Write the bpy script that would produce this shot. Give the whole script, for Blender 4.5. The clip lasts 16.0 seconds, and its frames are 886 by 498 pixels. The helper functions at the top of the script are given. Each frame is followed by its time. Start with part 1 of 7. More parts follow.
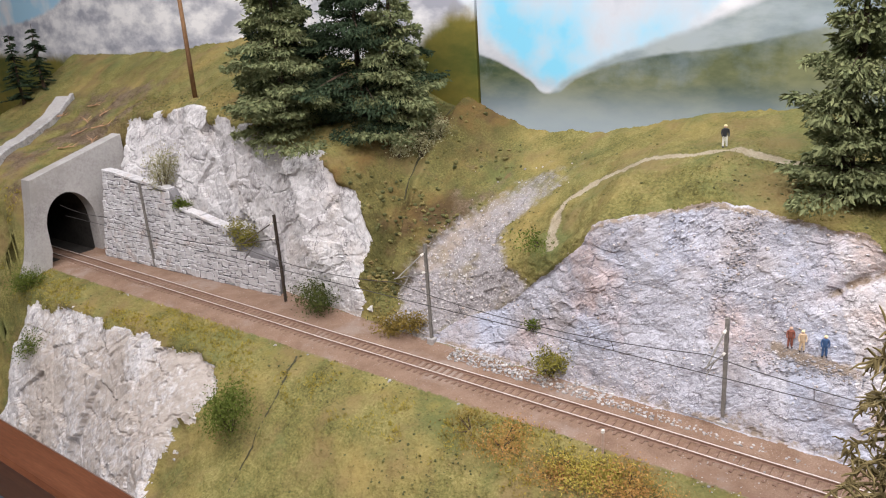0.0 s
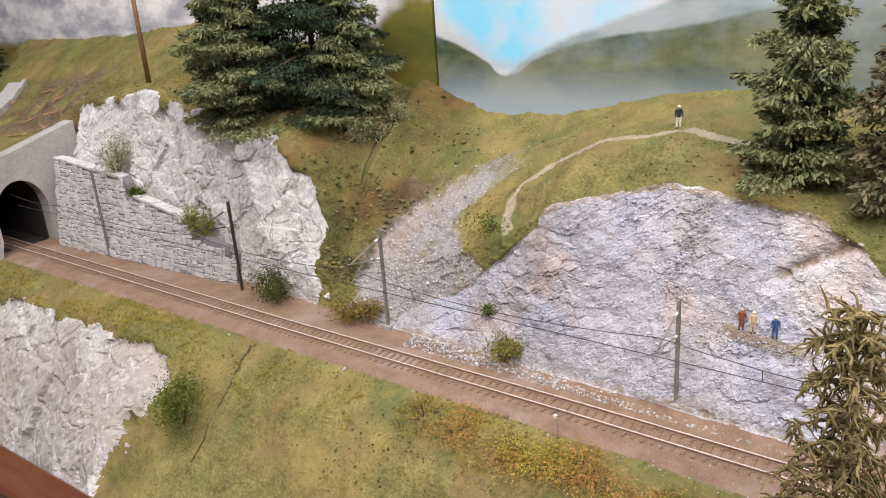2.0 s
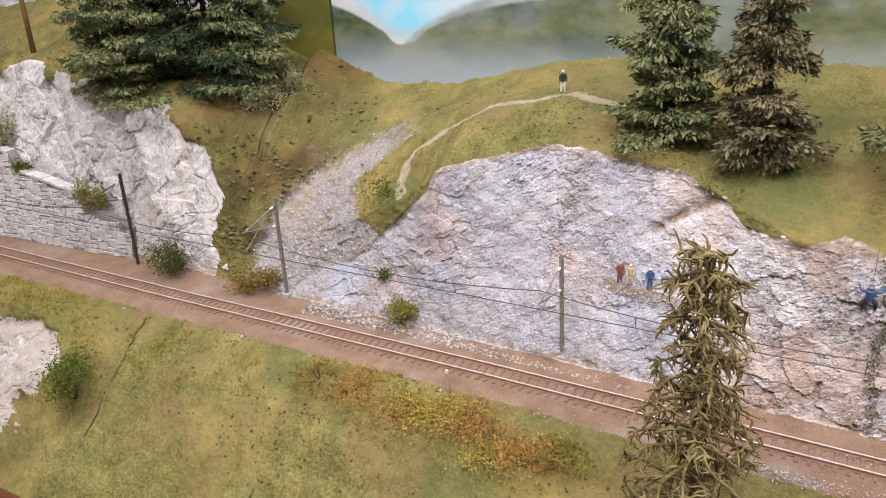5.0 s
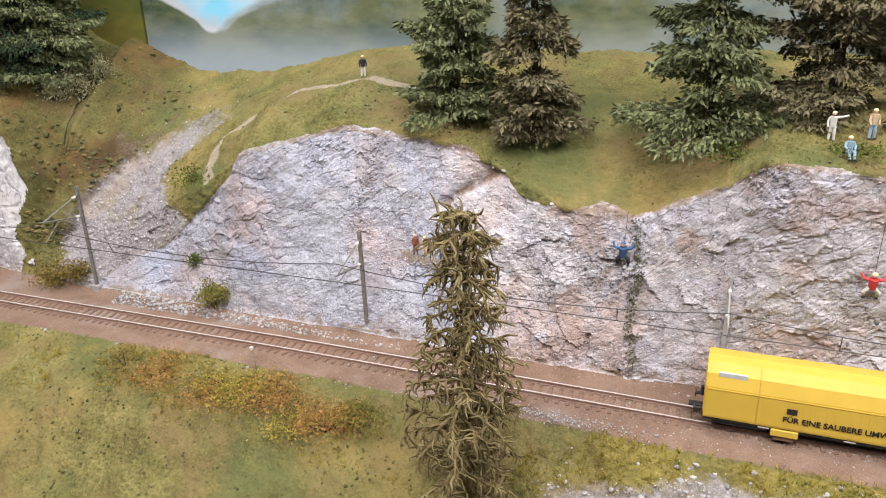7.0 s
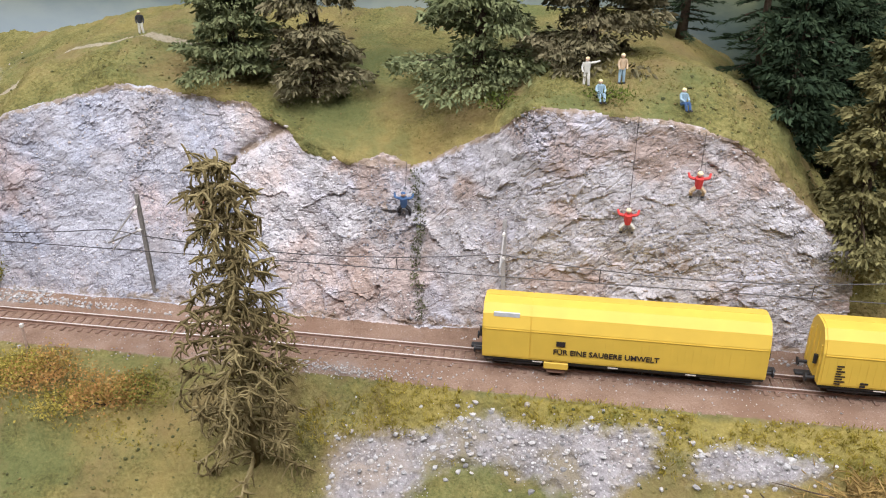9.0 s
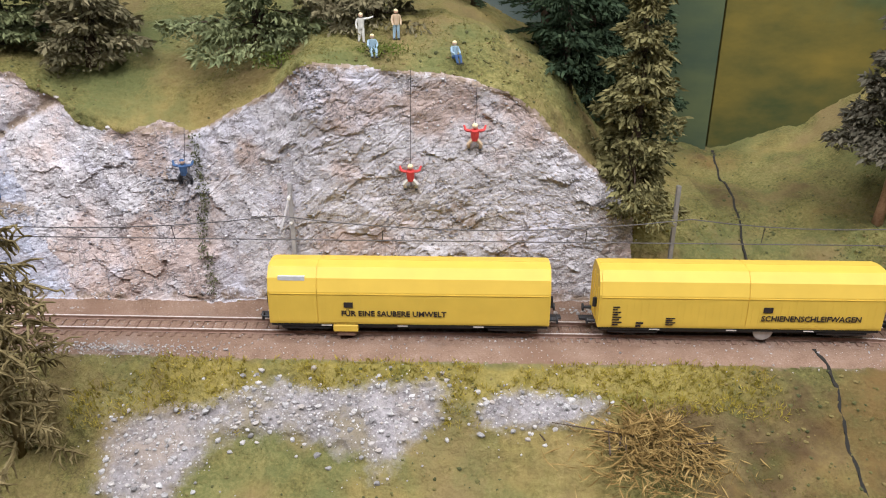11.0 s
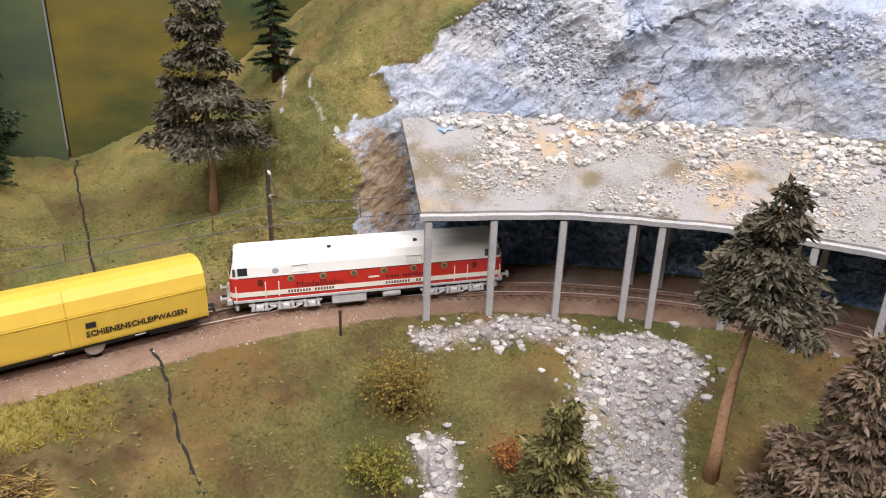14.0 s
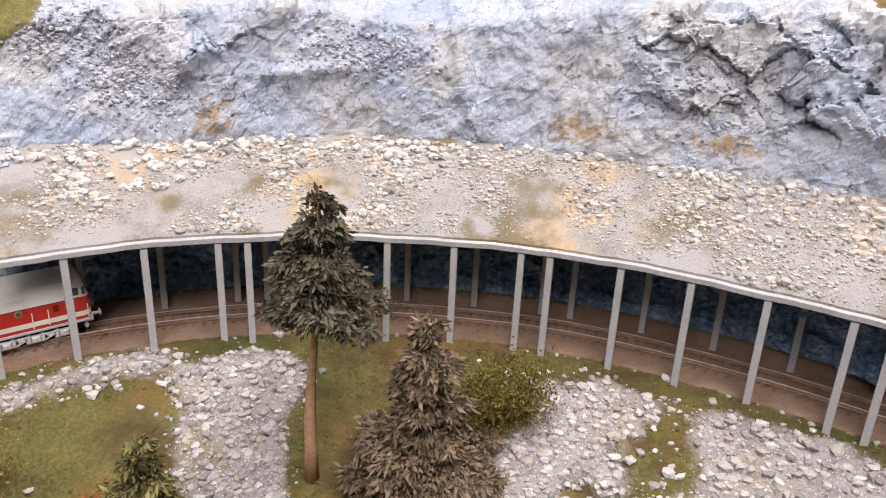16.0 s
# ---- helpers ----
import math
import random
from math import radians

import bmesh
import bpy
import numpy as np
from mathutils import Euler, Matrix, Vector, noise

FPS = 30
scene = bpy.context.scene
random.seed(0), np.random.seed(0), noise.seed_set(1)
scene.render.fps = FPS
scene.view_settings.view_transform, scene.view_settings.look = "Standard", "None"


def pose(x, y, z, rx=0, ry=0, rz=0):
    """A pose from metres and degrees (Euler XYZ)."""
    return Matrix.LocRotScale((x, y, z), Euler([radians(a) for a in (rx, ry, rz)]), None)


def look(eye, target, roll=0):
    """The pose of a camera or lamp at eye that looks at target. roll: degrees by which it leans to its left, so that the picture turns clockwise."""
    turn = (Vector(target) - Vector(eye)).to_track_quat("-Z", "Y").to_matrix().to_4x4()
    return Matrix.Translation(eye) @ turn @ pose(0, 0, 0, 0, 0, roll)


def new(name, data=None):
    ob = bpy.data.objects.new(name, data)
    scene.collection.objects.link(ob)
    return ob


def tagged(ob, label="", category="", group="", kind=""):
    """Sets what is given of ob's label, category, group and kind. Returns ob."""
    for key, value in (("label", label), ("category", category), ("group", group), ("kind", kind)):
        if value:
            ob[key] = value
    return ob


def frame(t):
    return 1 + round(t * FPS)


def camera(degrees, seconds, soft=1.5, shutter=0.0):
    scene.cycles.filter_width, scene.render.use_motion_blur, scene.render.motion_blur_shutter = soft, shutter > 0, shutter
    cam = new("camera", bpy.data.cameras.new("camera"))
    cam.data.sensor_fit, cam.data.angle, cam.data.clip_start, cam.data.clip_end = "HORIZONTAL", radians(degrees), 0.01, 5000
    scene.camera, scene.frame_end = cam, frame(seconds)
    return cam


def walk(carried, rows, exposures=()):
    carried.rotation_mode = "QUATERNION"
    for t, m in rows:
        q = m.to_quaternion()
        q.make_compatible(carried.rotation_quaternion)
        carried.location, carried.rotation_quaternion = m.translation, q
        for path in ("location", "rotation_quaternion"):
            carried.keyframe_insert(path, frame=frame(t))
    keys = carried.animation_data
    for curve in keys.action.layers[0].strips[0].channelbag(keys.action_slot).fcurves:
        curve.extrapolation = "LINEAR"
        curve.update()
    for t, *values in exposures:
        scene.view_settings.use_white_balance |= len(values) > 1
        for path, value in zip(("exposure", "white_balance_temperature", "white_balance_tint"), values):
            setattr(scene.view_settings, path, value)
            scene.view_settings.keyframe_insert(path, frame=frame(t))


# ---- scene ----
cam = camera(60.0, 16.0, 1.1)
PATH = [
    (0.0, -0.1182, -0.5018, 0.3476, 71.311, 3.681, 36.753),
    (0.5, -0.1192, -0.4972, 0.3474, 70.940, 3.639, 36.780),
    (1.0, -0.1174, -0.4949, 0.3438, 70.531, 3.670, 36.489),
    (1.5, -0.1103, -0.4876, 0.3411, 70.172, 3.851, 35.578),
    (2.0, -0.1068, -0.4803, 0.3407, 70.210, 3.756, 34.943),
    (2.5, -0.1060, -0.4779, 0.3385, 69.807, 3.661, 34.571),
    (3.0, -0.1022, -0.4779, 0.3376, 69.104, 3.865, 33.846),
    (3.2, -0.1005, -0.4794, 0.3366, 68.862, 3.840, 33.457),
    (5.3, -0.0721, -0.4811, 0.3266, 68.445, 2.647, 27.813),
    (5.5, -0.0677, -0.4812, 0.3260, 68.362, 2.482, 26.890),
    (6.0, -0.0501, -0.4812, 0.3216, 68.308, 2.309, 24.382),
    (6.5, -0.0302, -0.4841, 0.3202, 68.159, 2.008, 21.867),
    (7.0, -0.0110, -0.4859, 0.3173, 68.080, 1.542, 19.267),
    (7.5, -0.0037, -0.4841, 0.3141, 67.699, 1.539, 17.483),
    (8.0, 0.0063, -0.4838, 0.3092, 67.505, 1.195, 16.015),
    (8.5, 0.0187, -0.4820, 0.3067, 67.055, 0.825, 13.174),
    (9.0, 0.0463, -0.4758, 0.2995, 66.163, 0.265, 8.639),
    (9.2, 0.0589, -0.4740, 0.2971, 66.190, 0.189, 8.214),
    (11.3, 0.1280, -0.4738, 0.2627, 66.892, -0.396, -3.014),
    (11.5, 0.1340, -0.4747, 0.2634, 66.742, -0.604, -5.332),
    (12.0, 0.1592, -0.4772, 0.2714, 65.783, -0.780, -11.086),
    (12.5, 0.1888, -0.4860, 0.2759, 65.955, -1.131, -17.866),
    (13.0, 0.2172, -0.4977, 0.2793, 66.307, -1.355, -24.452),
    (13.5, 0.2424, -0.5050, 0.2774, 66.210, -1.611, -30.451),
    (14.0, 0.2627, -0.5125, 0.2797, 66.660, -1.753, -35.496),
    (14.5, 0.2795, -0.5201, 0.2828, 66.919, -2.223, -40.895),
    (15.0, 0.3010, -0.5344, 0.2850, 67.076, -2.358, -46.711),
    (15.5, 0.3209, -0.5550, 0.2877, 67.397, -2.673, -52.817),
    (16.0, 0.3224, -0.5771, 0.2898, 68.123, -2.428, -58.557),
]
walk(cam, [(t, pose(*p)) for t, *p in PATH],
     [(0.0, 0.04, 6550, 11), (3.0, 0.05, 6850, 13), (6.5, 0.08, 6650, 11), (9.0, 0.06, 6250, 9), (12.0, 0.03, 6250, 9), (13.5, 0.05, 6500, 11), (15.0, 0.08, 7050, 14), (16.0, 0.1, 6950, 14)])

# ---- light: a hall with fluorescent lamps under its ceiling ----
world = bpy.data.worlds.new("hall_air")
scene.world = world
world.use_nodes = True
world.node_tree.nodes["Background"].inputs[0].default_value = (0.9, 0.95, 1.0, 1)
world.node_tree.nodes["Background"].inputs[1].default_value = 0.25


def hall_lamp(x, y, z, sx, sy, watts, colour, aim):
    lamp = bpy.data.lights.new("hall_lamp", "AREA")
    lamp.shape, lamp.size, lamp.size_y, lamp.energy, lamp.color = "RECTANGLE", sx, sy, watts, colour
    ob = new("hall_lamp", lamp)
    ob.matrix_world = look((x, y, z), aim)
    return ob


hall_lamp(-0.6, -0.9, 1.6, 1.6, 0.5, 37, (1.0, 0.965, 0.985), (-0.4, 0, 0))
hall_lamp(0.9, -0.8, 1.6, 1.6, 0.5, 37, (1.0, 0.965, 0.985), (0.5, 0, 0))
hall_lamp(0.0, 0.1, 1.65, 2.6, 0.3, 17, (0.95, 0.965, 1.0), (0.0, 0.1, 0))

# ---- numbers of the plan ----
CX, CY, R0 = 0.39, -0.472, 0.465      # where the straight ends and the curve's centre and radius
GAUGE = 0.0165


def opening(s):
    """How far the curve has opened out beyond its circle."""
    return np.interp(s, (0.6, 0.75, 0.95, 1.02, 1.12, 1.17, 1.22, 1.3, 1.42), (0.0, 0.004, 0.009, 0.0145, 0.02, 0.026, 0.034, 0.05, 0.078))


def on_track(s, d, z=0.0):
    """A place from the way along the track, the distance beyond it and the height."""
    if s < CX:
        return Vector((s, -0.007 + 0.017 * (CX - s) + d, z))
    a = (s - CX) / R0
    d = d + float(opening(s))
    return Vector((CX + (R0 + d) * math.sin(a), CY + (R0 + d) * math.cos(a), z))


def rail_d(s):
    """How far beyond the plan's line the middle of the rails lies."""
    return float(np.interp(s, (-1.2, -0.7, -0.35, -0.2, 0.0, 0.2, 0.4, 0.5, 0.57), (0.012, 0.009, 0.0115, 0.0105, 0.008, 0.007, 0.006, 0.002, 0.0)))


def heading(s):
    return 0.0 if s < CX else math.atan(float(opening(s + 0.01) - opening(s - 0.01)) / 0.02) - (s - CX) / R0


def place(s, d, z=0.0, turn=0.0):
    v = on_track(s, d, z)
    return Matrix.Translation(v) @ Matrix.Rotation(heading(s) + turn, 4, "Z")


# ---- noise on arrays ----
def lattice(ix, iy, iz, k):
    h = (ix * 374761393 + iy * 668265263 + iz * 1440662683 + k * 974634541) & 0xFFFFFFFF
    h = ((h ^ (h >> 13)) * 1274126177) & 0xFFFFFFFF
    h = ((h ^ (h >> 16)) * 2246822519) & 0xFFFFFFFF
    return ((h ^ (h >> 15)) & 0xFFFFFF) / float(0xFFFFFF)


def vnoise(p, k=0):
    i = np.floor(p).astype(np.int64)
    f = p - i
    f = f * f * (3 - 2 * f)
    out = 0
    for a in (0, 1):
        for b in (0, 1):
            for c in (0, 1):
                w = (f[:, 0] if a else 1 - f[:, 0]) * (f[:, 1] if b else 1 - f[:, 1]) * (f[:, 2] if c else 1 - f[:, 2])
                out = out + w * lattice(i[:, 0] + a, i[:, 1] + b, i[:, 2] + c, k)
    return out * 2 - 1


def fbm(p, octaves=4, k=0):
    out, amp = 0, 1.0
    for o in range(octaves):
        out = out + amp * vnoise(p * 2.0 ** o + 17.3 * o, k + o)
        amp *= 0.5
    return out


def facets(p, k=0):
    """Broken plates: each cell has its own height and tilt. Returns the height and the distance to the second nearest seed less the first."""
    i = np.floor(p).astype(np.int64)
    best = np.full(len(p), 9.0)
    second = np.full(len(p), 9.0)
    high = np.zeros(len(p))
    for a in (-1, 0, 1):
        for b in (-1, 0, 1):
            for c in (-1, 0, 1):
                x, y, z = i[:, 0] + a, i[:, 1] + b, i[:, 2] + c
                q = np.stack([x + lattice(x, y, z, k), y + lattice(x, y, z, k + 1), z + lattice(x, y, z, k + 2)], 1)
                v = p - q
                dist = (v * v).sum(1)
                h = lattice(x, y, z, k + 3) * 1.2 + v[:, 0] * (lattice(x, y, z, k + 4) - 0.5) * 1.6 + v[:, 2] * (lattice(x, y, z, k + 5) - 0.5) * 1.6
                near = dist < best
                second = np.where(near, best, np.minimum(second, dist))
                high = np.where(near, h, high)
                best = np.where(near, dist, best)
    return high, np.sqrt(second) - np.sqrt(best)


# ---- materials ----
def material(name, rough=0.8, metal=0.0):
    m = bpy.data.materials.new(name)
    m.use_nodes = True
    b = m.node_tree.nodes["Principled BSDF"]
    b.inputs["Roughness"].default_value, b.inputs["Metallic"].default_value = rough, metal
    return m, m.node_tree.nodes, m.node_tree.links, b


def plain(name, colour, rough=0.5, metal=0.0, wear=0.12, scale=300.0):
    """Paint or plastic with slight uneven tone."""
    m, n, l, b = material(name, rough, metal)
    tc, no, ra = n.new("ShaderNodeTexCoord"), n.new("ShaderNodeTexNoise"), n.new("ShaderNodeValToRGB")
    no.inputs["Scale"].default_value, no.inputs["Detail"].default_value = scale, 4
    lo = [c * (1 - wear) for c in colour]
    hi = [min(1, c * (1 + wear)) for c in colour]
    ra.color_ramp.elements[0].position, ra.color_ramp.elements[1].position = 0.3, 0.7
    ra.color_ramp.elements[0].color, ra.color_ramp.elements[1].color = (*lo, 1), (*hi, 1)
    l.new(tc.outputs["Object"], no.inputs["Vector"])
    l.new(no.outputs[0], ra.inputs[0])
    l.new(ra.outputs[0], b.inputs["Base Color"])
    return m


def tone(n, l, tc, colours, big, small, patch=None, patch_scale=8.0, stretch=(1, 1, 1), tilt=0.0, speck=None, patch_span=(0.52, 0.66), crack=None, patch_amount=0.85):
    """Colour and height of rough ground: a ramp over two noises, patches of other colours, cracks and specks. Scales per metre."""
    mp = n.new("ShaderNodeMapping")
    mp.inputs["Scale"].default_value = stretch
    mp.inputs["Rotation"].default_value = (0, tilt, 0)
    l.new(tc.outputs["Object"], mp.inputs["Vector"])
    n1, n2 = n.new("ShaderNodeTexNoise"), n.new("ShaderNodeTexNoise")
    for t, s in ((n1, big), (n2, small)):
        t.inputs["Scale"].default_value, t.inputs["Detail"].default_value, t.inputs["Roughness"].default_value = s, 6, 0.65
        l.new(mp.outputs[0], t.inputs["Vector"])
    mix = n.new("ShaderNodeMath")
    mix.operation = "MULTIPLY_ADD"
    mix.inputs[1].default_value = 0.55
    half = n.new("ShaderNodeMath")
    half.operation = "MULTIPLY"
    half.inputs[1].default_value = 0.45
    l.new(n1.outputs[0], half.inputs[0])
    l.new(n2.outputs[0], mix.inputs[0])
    l.new(half.outputs[0], mix.inputs[2])
    ra = n.new("ShaderNodeValToRGB")
    e = ra.color_ramp.elements
    while len(e) < len(colours):
        e.new(0.5)
    for k, c in enumerate(colours):
        e[k].position, e[k].color = 0.34 + 0.32 * k / (len(colours) - 1), (*c, 1)
    l.new(mix.outputs[0], ra.inputs[0])
    out = ra.outputs[0]

    def over(field, lo, hi, amount, colour, base):
        pr, pm = n.new("ShaderNodeMapRange"), n.new("ShaderNodeMix")
        pr.interpolation_type = "SMOOTHSTEP"
        pr.inputs[1].default_value, pr.inputs[2].default_value, pr.inputs[4].default_value = lo, hi, amount
        pm.data_type = "RGBA"
        l.new(field, pr.inputs[0])
        l.new(pr.outputs[0], pm.inputs[0])
        l.new(base, pm.inputs[6])
        pm.inputs[7].default_value = (*colour, 1)
        return pm.outputs[2]

    for k, c in enumerate(patch or ()):
        pn = n.new("ShaderNodeTexNoise")
        pn.noise_dimensions = "4D"
        pn.inputs["W"].default_value = 3.7 * k + 1
        pn.inputs["Scale"].default_value, pn.inputs["Detail"].default_value, pn.inputs["Roughness"].default_value = patch_scale * (1 + 0.4 * k), 7, 0.62
        l.new(tc.outputs["Object"], pn.inputs["Vector"])
        out = over(pn.outputs[0], *patch_span, patch_amount, c, out)
    high = mix.outputs[0]
    if crack:
        # broken plates: warped cells, dark joints where a second noise lets them show, and a step of height from cell to cell
        wn, wa, ws = n.new("ShaderNodeTexNoise"), n.new("ShaderNodeVectorMath"), n.new("ShaderNodeVectorMath")
        wn.inputs["Scale"].default_value, wn.inputs["Detail"].default_value, wn.inputs["Roughness"].default_value = 70, 5, 0.65
        l.new(mp.outputs[0], wn.inputs["Vector"])
        ws.operation = "SCALE"
        ws.inputs["Scale"].default_value = 0.022
        l.new(wn.outputs["Color"], ws.inputs[0])
        l.new(mp.outputs[0], wa.inputs[0])
        l.new(ws.outputs[0], wa.inputs[1])
        total = None
        for k, (size, weight) in enumerate(((crack[0], 0.6), (crack[0] * 2.7, 0.35))):
            vo, ve, hide, joint, keep = n.new("ShaderNodeTexVoronoi"), n.new("ShaderNodeTexVoronoi"), n.new("ShaderNodeTexNoise"), n.new("ShaderNodeMapRange"), n.new("ShaderNodeMath")
            ve.feature = "DISTANCE_TO_EDGE"
            for v in (vo, ve):
                v.inputs["Scale"].default_value = size
                l.new(wa.outputs[0], v.inputs["Vector"])
            hide.inputs["Scale"].default_value, hide.inputs["Detail"].default_value = crack[0] * 0.45 * (1 + k), 3
            l.new(tc.outputs["Object"], hide.inputs["Vector"])
            joint.inputs[1].default_value, joint.inputs[2].default_value, joint.inputs[3].default_value, joint.inputs[4].default_value = 0.02, 0.09, 0.62, 0.0
            l.new(ve.outputs["Distance"], joint.inputs[0])
            keep.operation = "MULTIPLY"
            l.new(joint.outputs[0], keep.inputs[0])
            l.new(hide.outputs[0], keep.inputs[1])
            out = over(keep.outputs[0], crack[1] - 0.06, crack[1] + 0.03, 0.8, crack[2], out)
            step = n.new("ShaderNodeMath")
            step.operation = "MULTIPLY_ADD"
            step.inputs[1].default_value = weight
            sc = n.new("ShaderNodeSeparateColor")
            l.new(vo.outputs["Color"], sc.inputs[0])
            l.new(sc.outputs[0], step.inputs[0])
            l.new(high, step.inputs[2])
            high = step.outputs[0]
    if speck:
        vo, inv = n.new("ShaderNodeTexVoronoi"), n.new("ShaderNodeMath")
        vo.inputs["Scale"].default_value = speck[1]
        inv.operation = "SUBTRACT"
        inv.inputs[0].default_value = 1.0
        l.new(tc.outputs["Object"], vo.inputs["Vector"])
        l.new(vo.outputs["Distance"], inv.inputs[1])
        out = over(inv.outputs[0], 1 - speck[2] - 0.05, 1 - speck[2], 0.9, speck[0], out)
    return out, high


def natural(name, colours, big, small, rough=0.9, bump=0.4, patch=None, patch_scale=8.0, stretch=(1, 1, 1), tilt=0.0, speck=None, patch_span=(0.52, 0.66), bump_distance=0.001, crack=None, patch_amount=0.85, stain=None):
    """Rough ground or stone. stain: an attribute of the mesh and the colour of the dirt that it spreads."""
    m, n, l, b = material(name, rough)
    b.inputs["Specular IOR Level"].default_value = 0.2
    tc = n.new("ShaderNodeTexCoord")
    out, high = tone(n, l, tc, colours, big, small, patch, patch_scale, stretch, tilt, speck, patch_span, crack, patch_amount)
    if stain:
        out = spread(n, l, tc, stain[0], out, stain[1])
    l.new(out, b.inputs["Base Color"])
    bp = n.new("ShaderNodeBump")
    bp.inputs["Strength"].default_value, bp.inputs["Distance"].default_value = bump, bump_distance
    l.new(high, bp.inputs["Height"])
    l.new(bp.outputs[0], b.inputs["Normal"])
    return m


def spread(n, l, tc, name, base, colour, soft=0.16, grain=130):
    """Lays another ground over the first where an attribute of the mesh says so, with a ragged edge."""
    at, no, ad, mr, mx = n.new("ShaderNodeAttribute"), n.new("ShaderNodeTexNoise"), n.new("ShaderNodeMath"), n.new("ShaderNodeMapRange"), n.new("ShaderNodeMix")
    at.attribute_name = name
    no.inputs["Scale"].default_value, no.inputs["Detail"].default_value, no.inputs["Roughness"].default_value = grain, 6, 0.7
    l.new(tc.outputs["Object"], no.inputs["Vector"])
    ad.operation = "MULTIPLY_ADD"
    ad.inputs[1].default_value = 1.3
    l.new(no.outputs[0], ad.inputs[0])
    l.new(at.outputs["Fac"], ad.inputs[2])
    mr.interpolation_type = "SMOOTHSTEP"
    mr.inputs[1].default_value, mr.inputs[2].default_value = 1.15 - soft, 1.15 + soft
    l.new(ad.outputs[0], mr.inputs[0])
    mx.data_type = "RGBA"
    l.new(mr.outputs[0], mx.inputs[0])
    l.new(base, mx.inputs[6])
    if isinstance(colour, tuple):
        mx.inputs[7].default_value = (*colour, 1)
    else:
        l.new(colour, mx.inputs[7])
    return mx.outputs[2]


def turf(name):
    """Flock grass that gives way to darker moor, to scree and to trodden sand where the mesh says so."""
    m, n, l, b = material(name, 0.95)
    b.inputs["Specular IOR Level"].default_value = 0.12
    tc = n.new("ShaderNodeTexCoord")
    out, high = tone(n, l, tc, [(0.052, 0.05, 0.017), (0.17, 0.154, 0.052), (0.305, 0.262, 0.105)], 30, 420, [(0.31, 0.23, 0.085), (0.118, 0.137, 0.052), (0.22, 0.155, 0.072)], 9.0, patch_span=(0.47, 0.66), patch_amount=0.7)
    moor, _ = tone(n, l, tc, [(0.045, 0.042, 0.014), (0.112, 0.1, 0.036), (0.19, 0.16, 0.06)], 26, 420, [(0.165, 0.1, 0.038), (0.06, 0.066, 0.022), (0.08, 0.05, 0.026)], 9.0, patch_span=(0.48, 0.64))
    scree, hs = tone(n, l, tc, [(0.155, 0.14, 0.138), (0.3, 0.276, 0.278), (0.43, 0.4, 0.402)], 40, 420, [(0.33, 0.27, 0.22), (0.24, 0.2, 0.13)], 14.0, speck=((0.56, 0.54, 0.53), 330, 0.17))
    sand, _ = tone(n, l, tc, [(0.24, 0.19, 0.12), (0.34, 0.285, 0.2), (0.44, 0.38, 0.29)], 40, 500)
    out = spread(n, l, tc, "moor", out, moor, 0.3, 30)
    straw, _ = tone(n, l, tc, [(0.18, 0.145, 0.04), (0.26, 0.21, 0.06), (0.34, 0.27, 0.09)], 25, 500, [(0.15, 0.15, 0.035)], 18.0)
    out = spread(n, l, tc, "straw", out, straw, 0.3, 40)
    earth, _ = tone(n, l, tc, [(0.05, 0.034, 0.02), (0.14, 0.1, 0.066), (0.25, 0.19, 0.14)], 40, 420, [(0.2, 0.12, 0.06)], 20.0)
    out = spread(n, l, tc, "earth", out, earth, 0.3, 60)
    out = spread(n, l, tc, "bare", out, scree, 0.3, 75)
    out = spread(n, l, tc, "trodden", out, sand, 0.2, 200)
    out = spread(n, l, tc, "dust", out, (0.255, 0.185, 0.14), 0.25, 90)
    out = spread(n, l, tc, "lime", out, (0.5, 0.5, 0.5), 0.2, 260)
    l.new(out, b.inputs["Base Color"])
    bp = n.new("ShaderNodeBump")
    bp.inputs["Strength"].default_value, bp.inputs["Distance"].default_value = 1.0, 0.003
    l.new(high, bp.inputs["Height"])
    l.new(bp.outputs[0], b.inputs["Normal"])
    return m


TURF = turf("flock_grass")
BED = natural("dusty_ballast", [(0.16, 0.096, 0.063), (0.25, 0.162, 0.115), (0.335, 0.235, 0.178)], 40, 900, 0.95, 1.0, [(0.31, 0.24, 0.2), (0.22, 0.135, 0.092)], 14.0, speck=((0.48, 0.43, 0.4), 420, 0.09), bump_distance=0.002, stain=("verge", (0.16, 0.135, 0.055)))
ROCK_WHITE = natural("white_plaster_rock", [(0.33, 0.32, 0.325), (0.55, 0.53, 0.53), (0.69, 0.665, 0.655)], 40, 330, 0.9, 1.0, [(0.45, 0.42, 0.42), (0.52, 0.46, 0.42)], 16.0, (1, 1, 0.5), 0.6, crack=(60, 0.345, (0.25, 0.23, 0.235)), patch_amount=0.5, stain=("dirt", (0.42, 0.37, 0.33)), bump_distance=0.002)
ROCK_GREY = natural("grey_fissured_rock", [(0.31, 0.31, 0.355), (0.5, 0.495, 0.55), (0.62, 0.61, 0.655)], 45, 420, 0.9, 0.85, [(0.55, 0.42, 0.39), (0.43, 0.46, 0.565), (0.38, 0.335, 0.325)], 11.0, (1, 1, 1.35), 0.4, crack=(95, 0.318, (0.23, 0.22, 0.25)), patch_amount=0.7, patch_span=(0.5, 0.64), stain=("dirt", (0.3, 0.24, 0.19)), bump_distance=0.0025)
